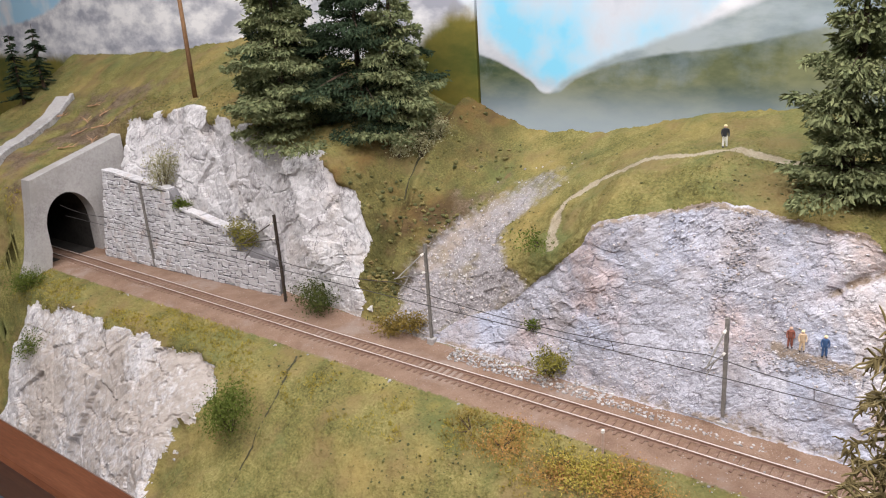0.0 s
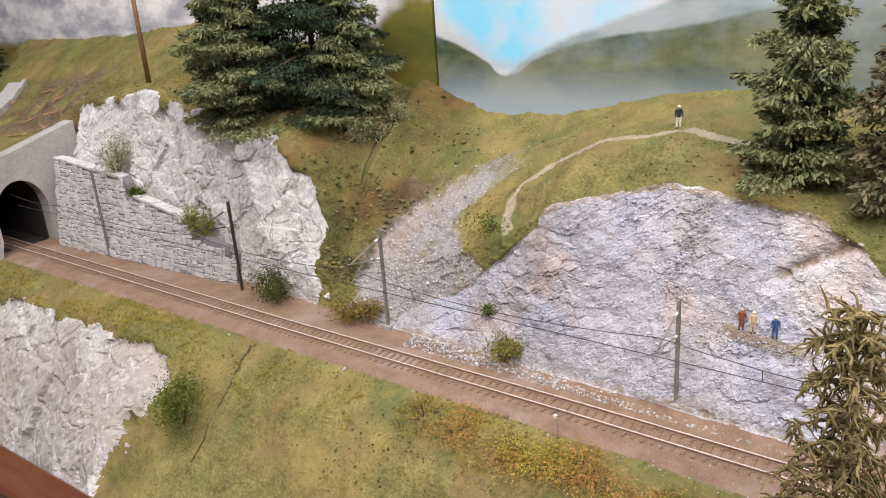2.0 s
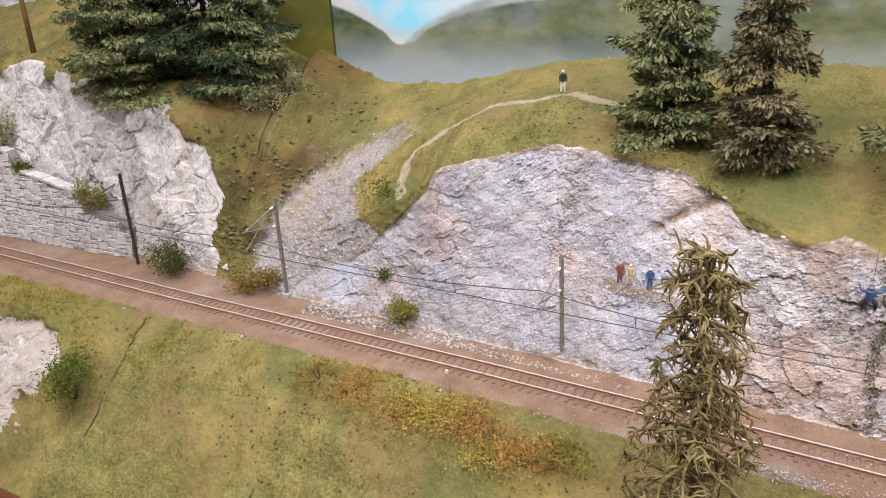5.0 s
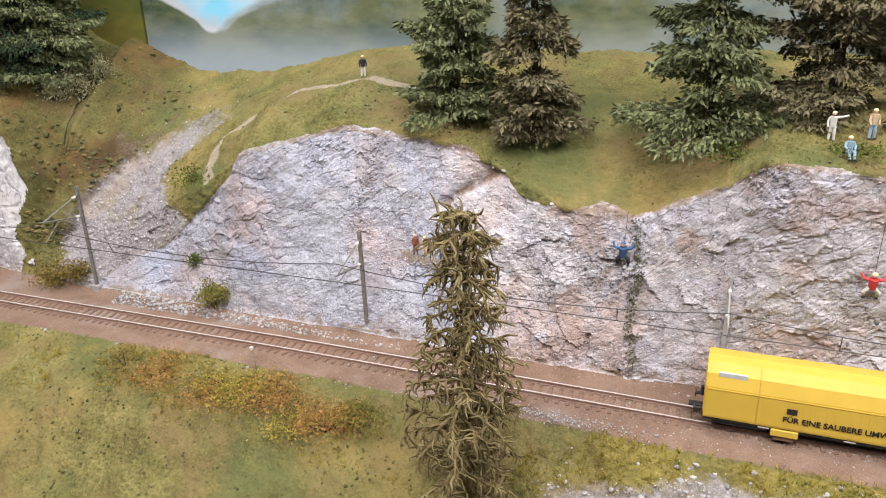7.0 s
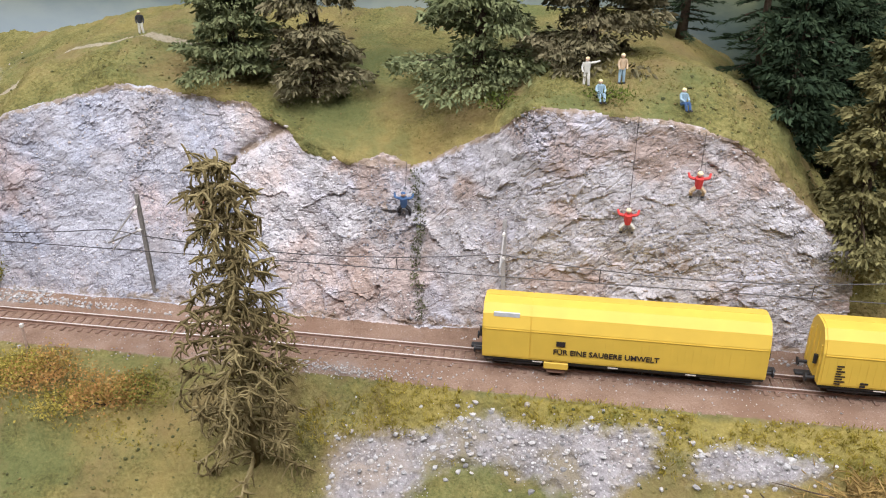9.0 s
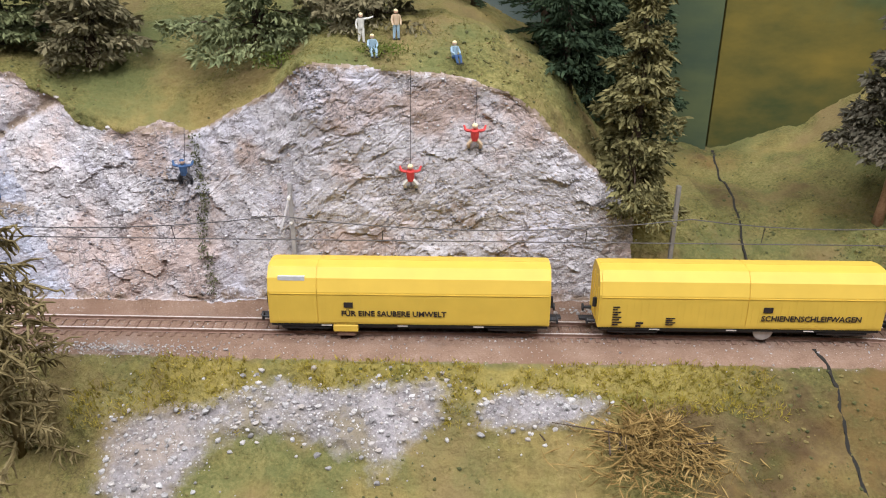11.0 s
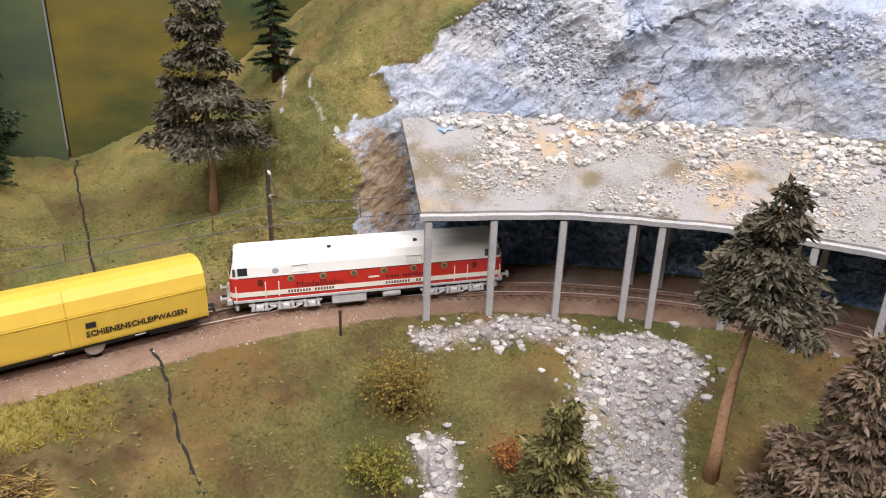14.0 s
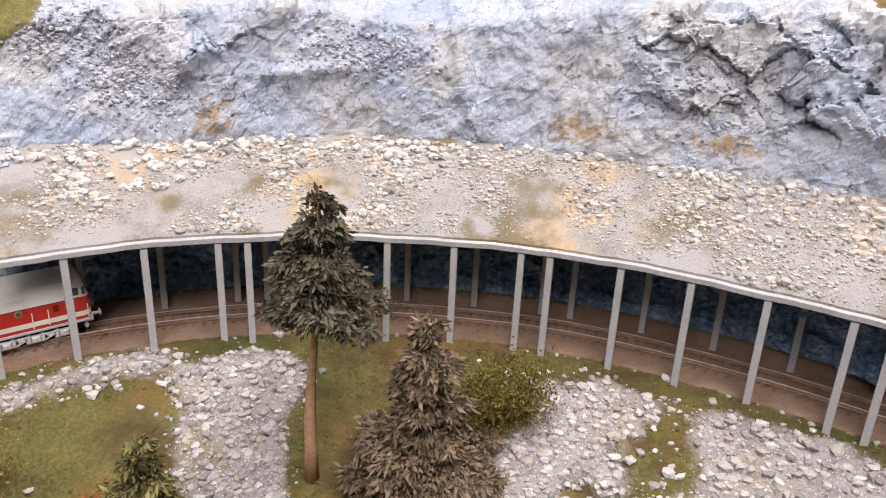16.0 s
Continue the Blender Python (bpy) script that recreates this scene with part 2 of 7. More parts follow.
ROCK_WARM = natural("warm_grey_rock", [(0.35, 0.33, 0.34), (0.57, 0.54, 0.555), (0.72, 0.69, 0.705)], 45, 420, 0.9, 0.85, [(0.55, 0.43, 0.385), (0.58, 0.56, 0.62), (0.46, 0.345, 0.29)], 10.0, (1, 1, 1.35), 0.4, crack=(90, 0.31, (0.22, 0.195, 0.195)), patch_amount=0.85, patch_span=(0.49, 0.6), stain=("dirt", (0.29, 0.22, 0.165)), bump_distance=0.0025)
ROCK_BLUE = natural("pale_blue_rock", [(0.22, 0.25, 0.31), (0.4, 0.44, 0.52), (0.54, 0.58, 0.65)], 30, 340, 0.85, 1.0, [(0.42, 0.44, 0.49), (0.33, 0.4, 0.53), (0.5, 0.49, 0.49)], 8.0, crack=(55, 0.35, (0.19, 0.205, 0.255)), patch_amount=0.7, patch_span=(0.48, 0.6), stain=("dirt", (0.32, 0.235, 0.155)), bump_distance=0.003)
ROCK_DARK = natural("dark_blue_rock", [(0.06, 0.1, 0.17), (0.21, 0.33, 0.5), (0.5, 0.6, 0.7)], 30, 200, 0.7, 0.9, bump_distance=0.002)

# ---- terrain: one sheet of cross sections along the track ----
def along(s, *pairs):
    xs, ys = zip(*pairs)
    return np.interp(s, xs, ys)



S = np.concatenate([np.linspace(-1.75, -1.285, 110), np.linspace(-1.283, 1.235, 1650), np.linspace(1.24, 1.42, 70)])
NS = len(S)
soft_k = np.exp(-np.linspace(-2, 2, 13) ** 2)
soft_k /= soft_k.sum()


def ease(a):
    return np.convolve(np.pad(a, 6, mode="edge"), soft_k, mode="valid")


bank_z = along(S, (-1.4, -0.02), (-1.0, -0.02), (-0.86, -0.008), (-0.7, -0.022), (-0.5, -0.018), (-0.34, -0.024), (-0.2, -0.034), (-0.07, -0.042), (0.1, -0.034), (0.2, -0.028), (0.3, -0.022), (0.6, -0.02), (1.1, -0.018))
low_d = along(S, (-1.4, -0.165), (-0.95, -0.16), (-0.8, -0.17), (-0.7, -0.19), (0.4, -0.19), (1.2, -0.2))
low_z = along(S, (-1.4, -0.22), (-1.0, -0.225), (-0.86, -0.17), (-0.76, -0.11), (-0.7, -0.1), (-0.3, -0.115), (0.1, -0.13), (0.35, -0.085), (0.6, -0.06), (1.2, -0.055))
foot_d = along(S, (-1.3, 0.06), (-1.2, 0.06), (-0.86, 0.077), (-0.8, 0.07), (-0.7, 0.062), (-0.6, 0.056), (-0.4, 0.05), (-0.1, 0.042), (0.1, 0.046), (0.2, 0.046), (0.28, 0.05), (0.4, 0.045), (0.55, 0.04), (1.4, 0.04))
top_d = along(S, (-1.45, 0.16), (-1.2, 0.135), (-1.05, 0.13), (-0.89, 0.103), (-0.82, 0.098), (-0.77, 0.097), (-0.70, 0.094), (-0.60, 0.1), (-0.52, 0.095), (-0.45, 0.08), (-0.40, 0.066), (-0.31, 0.095), (-0.2, 0.095), (-0.165, 0.09), (-0.11, 0.062), (-0.05, 0.06), (0, 0.05), (0.03, 0.037), (0.12, 0.04), (0.2, 0.04), (0.25, 0.055), (0.3, 0.08), (0.45, 0.1), (0.5, 0.065), (0.58, 0.055), (1.4, 0.055))
top_z = along(S, (-1.45, 0.165), (-1.2, 0.195), (-1.05, 0.215), (-0.89, 0.197), (-0.815, 0.17), (-0.77, 0.178), (-0.715, 0.14), (-0.68, 0.06), (-0.6, 0.045), (-0.52, 0.08), (-0.45, 0.11), (-0.4, 0.148), (-0.31, 0.17), (-0.2, 0.16), (-0.165, 0.143), (-0.11, 0.125), (-0.05, 0.127), (0, 0.155), (0.03, 0.178), (0.12, 0.17), (0.166, 0.158), (0.2, 0.128), (0.25, 0.078), (0.3, 0.03), (0.36, 0.016), (0.45, 0.04), (0.5, 0.045), (0.53, 0.1), (0.58, 0.135), (1.4, 0.138))
up_z = along(S, (-1.45, 0.2), (-1.2, 0.22), (-1.05, 0.235), (-0.89, 0.215), (-0.77, 0.195), (-0.7, 0.165), (-0.67, 0.125), (-0.6, 0.1), (-0.52, 0.12), (-0.45, 0.145), (-0.4, 0.178), (-0.31, 0.2), (-0.2, 0.178), (-0.11, 0.168), (-0.05, 0.168), (0.03, 0.193), (0.12, 0.198), (0.166, 0.185), (0.2, 0.165), (0.25, 0.1), (0.3, 0.05), (0.36, 0.03), (0.45, 0.05), (0.5, 0.12), (0.53, 0.155), (0.58, 0.19), (0.64, 0.225), (0.8, 0.235), (0.92, 0.225), (1.04, 0.25), (1.4, 0.25))
up_d = along(S, (-1.5, 0.06), (0.48, 0.06), (0.58, 0.03), (0.7, 0.025), (1.4, 0.025))
back_z = along(S, (-1.6, 0.27), (-1.35, 0.275), (-1.15, 0.3), (-1.05, 0.295), (-0.77, 0.24), (-0.705, 0.21), (-0.69, 0.216), (-0.67, 0.224), (-0.62, 0.212), (-0.45, 0.205), (-0.31, 0.222), (0, 0.22), (0.12, 0.21), (0.2, 0.17), (0.28, 0.08), (0.39, 0.045), (0.45, 0.07), (0.53, 0.17), (0.6, 0.26), (0.8, 0.34), (1.4, 0.36))
behind = np.clip((S + 1.23) / 0.02, 0, 1) * np.clip((-0.835 - S) / 0.02, 0, 1)   # the terrace behind the stone wall
wall_top = along(S, (-1.3, 0.12), (-1.055, 0.103), (-1.035, 0.082), (-0.925, 0.063), (-0.915, 0.046), (-0.84, 0.03))
mid_d = (0.45 * foot_d + 0.55 * top_d) * (1 - behind) + (foot_d + 0.004 + 0.18 * wall_top) * behind
mid_z = 0.5 * top_z * (1 - behind) + wall_top * behind
shoulder_d = along(S, (-1.4, -0.038), (-0.5, -0.032), (-0.3, -0.03), (-0.15, -0.034), (0.0, -0.039), (0.4, -0.042), (1.4, -0.044))
bed_z = along(S, (-2, -0.0034), (0.56, -0.0034), (0.66, -0.0044))
rows = [(np.full(NS, -0.30), low_z - 0.05), (low_d, low_z), (np.full(NS, -0.075), bank_z), (shoulder_d, np.full(NS, -0.006)), (shoulder_d + 0.018, bed_z),
        (foot_d - 0.012, bed_z), (foot_d, np.full(NS, 0.002)), (mid_d, mid_z), (top_d, top_z), (top_d + up_d, up_z), (np.full(NS, 0.34), back_z)]
over = S < -1.2625                                  # the hill over the tunnel
for k, zz in ((2, 0.03), (3, 0.1), (4, 0.118), (5, 0.14), (6, 0.145), (7, 0.152)):
    rows[k] = (rows[k][0], np.where(over, zz, rows[k][1]))
counts = [14, 74, 34, 12, 22, 8, 62, 62, 60, 38]
D_, Z_, ROW = [], [], []
for k, c in enumerate(counts):
    for j in range(c):
        f = j / c
        D_.append(ease(rows[k][0] * (1 - f) + rows[k + 1][0] * f))
        flat_z = rows[k][1] * (1 - f) + rows[k + 1][1] * f
        Z_.append(np.where(np.abs(S + 1.2625) < 0.02, flat_z, ease(flat_z)))
        ROW.append(k + f)
D_, Z_, ROW = np.array(D_), np.array(Z_), np.array(ROW)
NV = len(ROW)


def round_rows(a, keep):
    """Rounds the breaks between the slopes, but not the track's bed."""
    b = a.copy()
    for _ in range(6):
        b[1:-1] = 0.25 * b[:-2] + 0.5 * b[1:-1] + 0.25 * b[2:]
    w = keep[:, None]
    return a * w + b * (1 - w)


bed_rows = ((ROW > 3.9) & (ROW < 5.6)).astype(float)
D_, Z_ = round_rows(D_, bed_rows), round_rows(Z_, bed_rows)
SS = np.repeat(S[None], NV, 0)
A_ = np.where(SS < CX, 0, (SS - CX) / R0)
OPEN_ = opening(SS)
X0 = np.where(SS < CX, SS, CX + (R0 + D_ + OPEN_) * np.sin(A_))
Y0 = np.where(SS < CX, -0.007 + 0.017 * (CX - SS) + D_, CY + (R0 + D_ + OPEN_) * np.cos(A_))
P = np.stack([X0, Y0, Z_], -1)
du, dv = np.gradient(P, axis=1), np.gradient(P, axis=0)
NRM = np.cross(du, dv)
NRM /= np.linalg.norm(NRM, axis=-1, keepdims=True) + 1e-12
flat = P.reshape(-1, 3)
rowf, sf, df = np.repeat(ROW[:, None], NS, 1).ravel(), SS.ravel(), D_.ravel()
wob = fbm(flat * 22, 4, 5)
wob2 = fbm(flat * 60, 3, 9)


def between(a, lo, hi, soft):
    return np.clip((a - lo) / soft, 0, 1) * np.clip((hi - a) / soft, 0, 1)


def inside(pts, u, v):
    """1 within a closed outline of (way along, row), 0 outside."""
    hit = np.zeros(len(u), bool)
    for (a, b), (c, d) in zip(pts, pts[1:] + pts[:1]):
        if b != d:
            hit ^= ((b > v) != (d > v)) & (u < (c - a) * (v - b) / (d - b) + a)
    return hit.astype(float)


# which part of the sheet is bare rock (0 grass .. 1 rock), by place
edge = 0.16 * wob + 0.1 * wob2
crest = along(sf, (-0.5, 8.06), (-0.2, 8.06), (-0.172, 7.98), (-0.15, 7.84), (-0.135, 7.84), (-0.112, 7.97), (-0.083, 8.14), (-0.06, 8.0), (-0.03, 8.05), (0.3, 8.05))
cliff = between(rowf + np.where(rowf > 7, np.where(sf < -0.66, 1.0, 0.55) * edge, 0.3 * edge), 5.8, crest, 0.02)
is_white = cliff * between(sf + 0.012 * wob, -1.3, -0.685, 0.004)
is_grey = cliff * between(sf + 0.012 * wob, along(rowf, (6, -0.59), (6.5, -0.57), (7.1, -0.51), (7.7, -0.44), (8, -0.41)), -0.16 - 0.03 * (rowf - 6.0), 0.004)
is_warm = cliff * between(sf + 0.008 * wob, -0.24, 0.262, 0.004) * (is_grey < 0.5)
BLUE_EDGE = [(0.548, 6.2), (0.545, 6.77), (0.55, 7.09), (0.557, 7.34), (0.554, 7.68), (0.545, 8.0), (0.535, 8.26), (0.556, 8.16), (0.57, 8.08), (0.575, 8.25), (0.567, 8.45), (0.554, 8.72), (0.573, 8.63), (0.591, 8.64), (0.6, 8.58), (0.607, 8.74), (0.609, 8.84),
             (0.625, 8.86), (0.644, 8.95), (0.652, 9.15), (0.668, 9.4), (0.70, 10.1), (1.1, 10.1), (1.15, 9.25), (1.165, 9.08), (1.19, 8.98), (1.24, 8.9), (1.3, 8.8), (3, 8.7), (3, 6.2)]
is_blue = inside(BLUE_EDGE, sf + 0.007 * wob + 0.006 * wob2, rowf + 0.07 * wob2)
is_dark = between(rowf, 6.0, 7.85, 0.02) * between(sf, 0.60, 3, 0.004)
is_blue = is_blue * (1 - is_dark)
scree_lo = along(rowf, (5.7, -0.655), (7.3, -0.64), (8.23, -0.634), (8.75, -0.618), (9.0, -0.604), (9.21, -0.558), (9.35, -0.507), (9.42, -0.49))
scree_hi = along(rowf, (5.7, -0.46), (7.5, -0.46), (7.95, -0.505), (8.09, -0.513), (8.5, -0.541), (9.03, -0.53), (9.26, -0.487), (9.42, -0.485))
is_scree = between(rowf + edge, 5.75, 9.38, 0.02) * ((sf + 0.012 * wob > scree_lo) & (sf + 0.012 * wob < scree_hi)) * (is_grey < 0.5)
is_low_white = between(rowf + 0.35 * edge, 0.55, 1.97, 0.02) * between(sf + 0.02 * wob, -1.2, -0.775, 0.004)
is_low_grey = (between(rowf + 0.9 * edge, along(sf, (-0.085, 1.75), (-0.05, 1.8), (-0.02, 2.12), (0.004, 2.06), (0.067, 1.86), (0.1, 1.95), (0.126, 2.25)), along(sf, (-0.085, 2.35), (-0.02, 2.57), (0.05, 2.73), (0.124, 2.8)), 0.02) * between(sf + 0.015 * wob, -0.09, 0.126, 0.004)
               + between(rowf + 0.9 * edge, along(sf, (0.145, 2.15), (0.18, 1.97), (0.226, 2.2)), along(sf, (0.145, 2.5), (0.167, 2.65), (0.226, 2.42)), 0.02) * between(sf + 0.015 * wob, 0.145, 0.23, 0.004)
               + between(rowf + 1.8 * edge, 0.9, 2.45, 0.02) * between(sf + 0.04 * wob + 0.02 * (rowf - 2), 0.69, 0.815, 0.004)
               + between(rowf + 1.4 * edge, 2.3, 2.85, 0.02) * between(sf + 0.02 * wob, 0.565, 0.7, 0.004)
               + between(rowf + 2.2 * edge, 1.2, 2.5, 0.02) * between(sf + 0.04 * wob, 1.035, 1.13, 0.004)
               + between(rowf + 2.2 * edge, 1.2, 2.6, 0.02) * between(sf + 0.04 * wob, 1.165, 1.4, 0.004)
               + between(rowf + 1.0 * edge, 0.9, 1.35, 0.02) * between(sf + 0.02 * wob, 0.535, 0.57, 0.004))
PATH_LINE = [(-0.455, 0.088), (-0.466, 0.105), (-0.474, 0.132), (-0.468, 0.158), (-0.452, 0.176), (-0.42, 0.176), (-0.38, 0.168), (-0.34, 0.168), (-0.3, 0.16), (-0.25, 0.165), (-0.2, 0.17)]
far_from = np.full(len(flat), 9.0)
for (s0, d0), (s1, d1) in zip(PATH_LINE, PATH_LINE[1:]):
    u = np.clip(((sf - s0) * (s1 - s0) + (df - d0) * (d1 - d0)) / ((s1 - s0) ** 2 + (d1 - d0) ** 2), 0, 1)
    far_from = np.minimum(far_from, np.hypot(sf - s0 - u * (s1 - s0), df - d0 - u * (d1 - d0)))
is_path = (far_from < 0.0036 + 0.0014 * wob2) & (rowf > 8.05)
LIME_LINES = [[(0.526, 0.225), (0.518, 0.199), (0.51, 0.155), (0.504, 0.118)], [(0.541, 0.108), (0.533, 0.117), (0.525, 0.113), (0.522, 0.105), (0.525, 0.094), (0.529, 0.082), (0.536, 0.07)]]
from_lime = np.full(len(flat), 9.0)
for pts in LIME_LINES:
    for (s0, d0), (s1, d1) in zip(pts, pts[1:]):
        u = np.clip(((sf - s0) * (s1 - s0) + (df - d0) * (d1 - d0)) / ((s1 - s0) ** 2 + (d1 - d0) ** 2), 0, 1)
        from_lime = np.minimum(from_lime, np.hypot(sf - s0 - u * (s1 - s0), df - d0 - u * (d1 - d0)))
is_bed = between(rowf + 0.5 * edge, 3.35, 5.85, 0.02) * (sf > -1.262)
is_white = is_white * (sf > -1.235)
zone = np.zeros(len(flat), int)
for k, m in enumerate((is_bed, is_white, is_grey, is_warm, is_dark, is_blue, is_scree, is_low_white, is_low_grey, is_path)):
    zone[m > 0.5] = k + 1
rocky = np.isin(zone, (2, 3, 4, 5, 6, 8)).astype(float)
loose = np.isin(zone, (7, 9)).astype(float)


def soften(a, n=3):
    b = a.reshape(NV, NS).copy()
    for _ in range(n):
        b[1:-1] = 0.25 * b[:-2] + 0.5 * b[1:-1] + 0.25 * b[2:]
        b[:, 1:-1] = 0.25 * b[:, :-2] + 0.5 * b[:, 1:-1] + 0.25 * b[:, 2:]
    return b.ravel()


rocky_w, loose_w = soften(rocky), soften(loose)
turned = flat @ np.array(Matrix.Rotation(0.5, 3, "Y")).T
h1, e1 = facets(turned * np.array([32, 32, 42]), 3)
h2, e2 = facets(turned * np.array([85, 85, 115]), 11)
h3, e3 = facets(turned * np.array([160, 160, 210]), 23)
strata = np.abs(fbm(turned * np.array([44, 44, 120]) + 0.6 * fbm(flat * 40, 2, 44)[:, None], 4, 43))
veins = np.abs(fbm((flat @ np.array(Matrix.Rotation(-0.75, 3, 'Y')).T) * np.array([60, 60, 22]), 4, 45))
big = facets(flat * np.array([14, 14, 12]), 31)[0]
warp = flat + 0.02 * np.stack([fbm(flat * 18, 3, 33), fbm(flat * 18, 3, 34), fbm(flat * 18, 3, 35)], 1)
split_e = facets(warp * np.array([22, 22, 14]), 37)[1]
white_w = soften(np.isin(zone, (2, 8)).astype(float))
blue_w = soften(np.isin(zone, (6,)).astype(float))
fine = (1 - 0.2 * white_w) * (1 - 0.6 * blue_w) * (1 + 1.8 * (zone == 5))
crease_s = along(rowf, (6.2, -0.757), (6.52, -0.766), (6.89, -0.784), (7.43, -0.801), (7.86, -0.834), (8.2, -0.85)) + 0.003 * wob2
crease = np.exp(-((sf - crease_s) / 0.0045) ** 2) + 0.5 * np.exp(-((sf + 0.93 + 0.03 * (rowf - 7) + 0.008 * wob) / 0.006) ** 2)
lobe = np.clip((sf - crease_s) / 0.008, 0, 1) * np.exp(-np.clip(sf - crease_s, 0, 1) / 0.07) * (rowf < 9)
fold = np.abs(fbm(flat * np.array([24, 24, 17]), 4, 61))
block_p = (flat + 0.012 * np.stack([fbm(flat * 30, 3, 67), fbm(flat * 30, 3, 68), fbm(flat * 30, 3, 69)], 1)) @ np.array(Matrix.Rotation(-0.6, 3, "Y")).T
block, block_e = facets(block_p * np.array([26, 26, 38]), 51)
block2, block2_e = facets(block_p * np.array([60, 60, 80]), 57)
# two broken crags in the pale slope: a slanting slab and a mass of blocks; the rest is smooth plaster
slab_line = along(sf, (0.70, 0.172), (0.724, 0.186), (0.771, 0.212), (0.81, 0.236), (0.83, 0.25))
slab = np.exp(-((flat[:, 2] - slab_line) / 0.014) ** 2) * between(sf, 0.705, 0.85, 0.03)
shelf = np.exp(-((flat[:, 2] - 0.182 - 0.1 * (sf - 0.8)) / 0.006) ** 2) * between(sf, 0.765, 0.87, 0.02)
crag = between(sf + 0.02 * wob, 1.03, 1.26, 0.05) * between(flat[:, 2], 0.16, 0.262, 0.02)
ribs = np.exp(-((sf - 0.925 + 0.25 * (flat[:, 2] - 0.2) + 0.004 * wob) / 0.004) ** 2) + 0.7 * np.exp(-((sf - 0.985 - 0.3 * (flat[:, 2] - 0.2) + 0.004 * wob) / 0.004) ** 2)
blocky = np.clip(0.85 * slab + 1.15 * crag + np.clip(0.9 * fbm(flat * 8, 2, 71) - 0.35, 0, 0.35), 0, 1.15)
# broken ledges that dip with the bedding, each proud along its lower edge
dip = (flat[:, 2] + 0.42 * flat[:, 0]) * 24 + 1.1 * fbm(flat * 13, 3, 121) + 0.3 * fbm(flat * 60, 3, 122)
ledge = (1 - dip + np.floor(dip)) ** 2 * np.clip(3.0 * fbm(flat * 34, 3, 123) - 0.25, 0, 1) * (0.55 + 0.45 * np.clip((sf + 0.2) / 0.05, 0, 1)) * (1 - white_w) * (1 - blue_w)
patchy = np.clip(0.75 + 0.8 * fbm(flat * 16, 2, 91), 0.15, 1.4)
disp = rocky_w * fine * ((0.0014 * (h1 - 0.6) + 0.0009 * (h2 - 0.6) - 0.0005 * (e2 < 0.07)) * patchy + 0.003 * ledge + 0.0005 * (h3 - 0.6) + 0.0003 * (strata - 0.35) * np.clip(0.4 + 1.2 * fbm(flat * 11, 2, 46), 0, 1.3) + 0.0005 * (0.3 - veins) + 0.0009 * fbm(flat * 90, 3, 83) + 0.003 * fbm(flat * 20, 2, 85))
disp += white_w * np.clip((8.12 - rowf) / 0.3, 0.15, 1) * np.where(rowf > 4, np.clip((rowf - 5.95) / 0.7, 0, 1), 1.0) * (0.008 * (big - 0.6) + 0.0025 * (fold - 0.3) - 0.02 * crease + 0.018 * lobe - 0.002 * (split_e < 0.04) + 0.0018 * (0.35 - veins))
disp += blue_w * (blocky * (0.012 * (block - 0.5) + 0.004 * (block2 - 0.5) - 0.002 * (block_e < 0.05)) + 0.009 * slab + 0.005 * shelf + 0.003 * ribs + 0.0055 * fbm(flat * 15, 4, 73) + 0.0012 * fbm(flat * 110, 3, 75) + 0.0035 * (0.35 - veins) + 0.008 * np.clip(0.16 - np.abs(fbm(warp * np.array([20, 20, 26]), 3, 111)), 0, 1) + 0.0012 * (0.3 - strata))
dome = np.exp(-((sf - 0.751) / 0.026) ** 2) * np.exp(-((rowf - 8.1) / 0.3) ** 2)
disp += blue_w * 0.008 * dome + soften((zone == 5).astype(float)) * (0.012 * (block - 0.5) + 0.005 * (block2 - 0.5))
disp += soften((zone == 8).astype(float), 20) * 0.016 * np.sin(np.clip((rowf - 0.7) / 1.3, 0, 1) * math.pi)
gully = np.exp(-((sf - along(rowf, (7.3, -0.222), (7.45, -0.212), (7.6, -0.198), (7.8, -0.182), (8.0, -0.168), (8.2, -0.158))) / 0.0065) ** 2) * between(rowf, 7.25, 8.2, 0.2)
disp -= rocky_w * 0.006 * gully
disp += loose_w * (0.0022 * (h2 - 0.5) + 0.0012 * h3)
grassy = soften((zone == 0).astype(float))
lumps = np.clip(fbm(flat * 34, 3, 101), 0, 1) * np.clip(0.5 + 1.2 * fbm(flat * 6, 2, 103), 0, 1)
disp += grassy * (0.004 * wob + 0.0014 * wob2 + 0.003 * lumps + 0.0009 * fbm(flat * 260, 2, 105) + 0.0006 * vnoise(flat * 520, 3))
# the ridge where the next section of the layout begins, its edge steep towards the valley
step_s = along(rowf, (7.5, -0.655), (8.36, -0.668), (8.82, -0.679), (9.35, -0.691), (9.62, -0.697), (10, -0.69))
disp += grassy * 0.02 * np.clip((sf - step_s) / 0.005, 0, 1) * np.exp(-np.clip(sf - step_s, 0, 1) / 0.045) * between(rowf, 7.3, 10.2, 0.5) * (sf < -0.45)
disp += soften((zone == 1).astype(float), 1) * 0.0005 * vnoise(flat * 300, 7)
flat = flat + NRM.reshape(-1, 3) * disp[:, None]
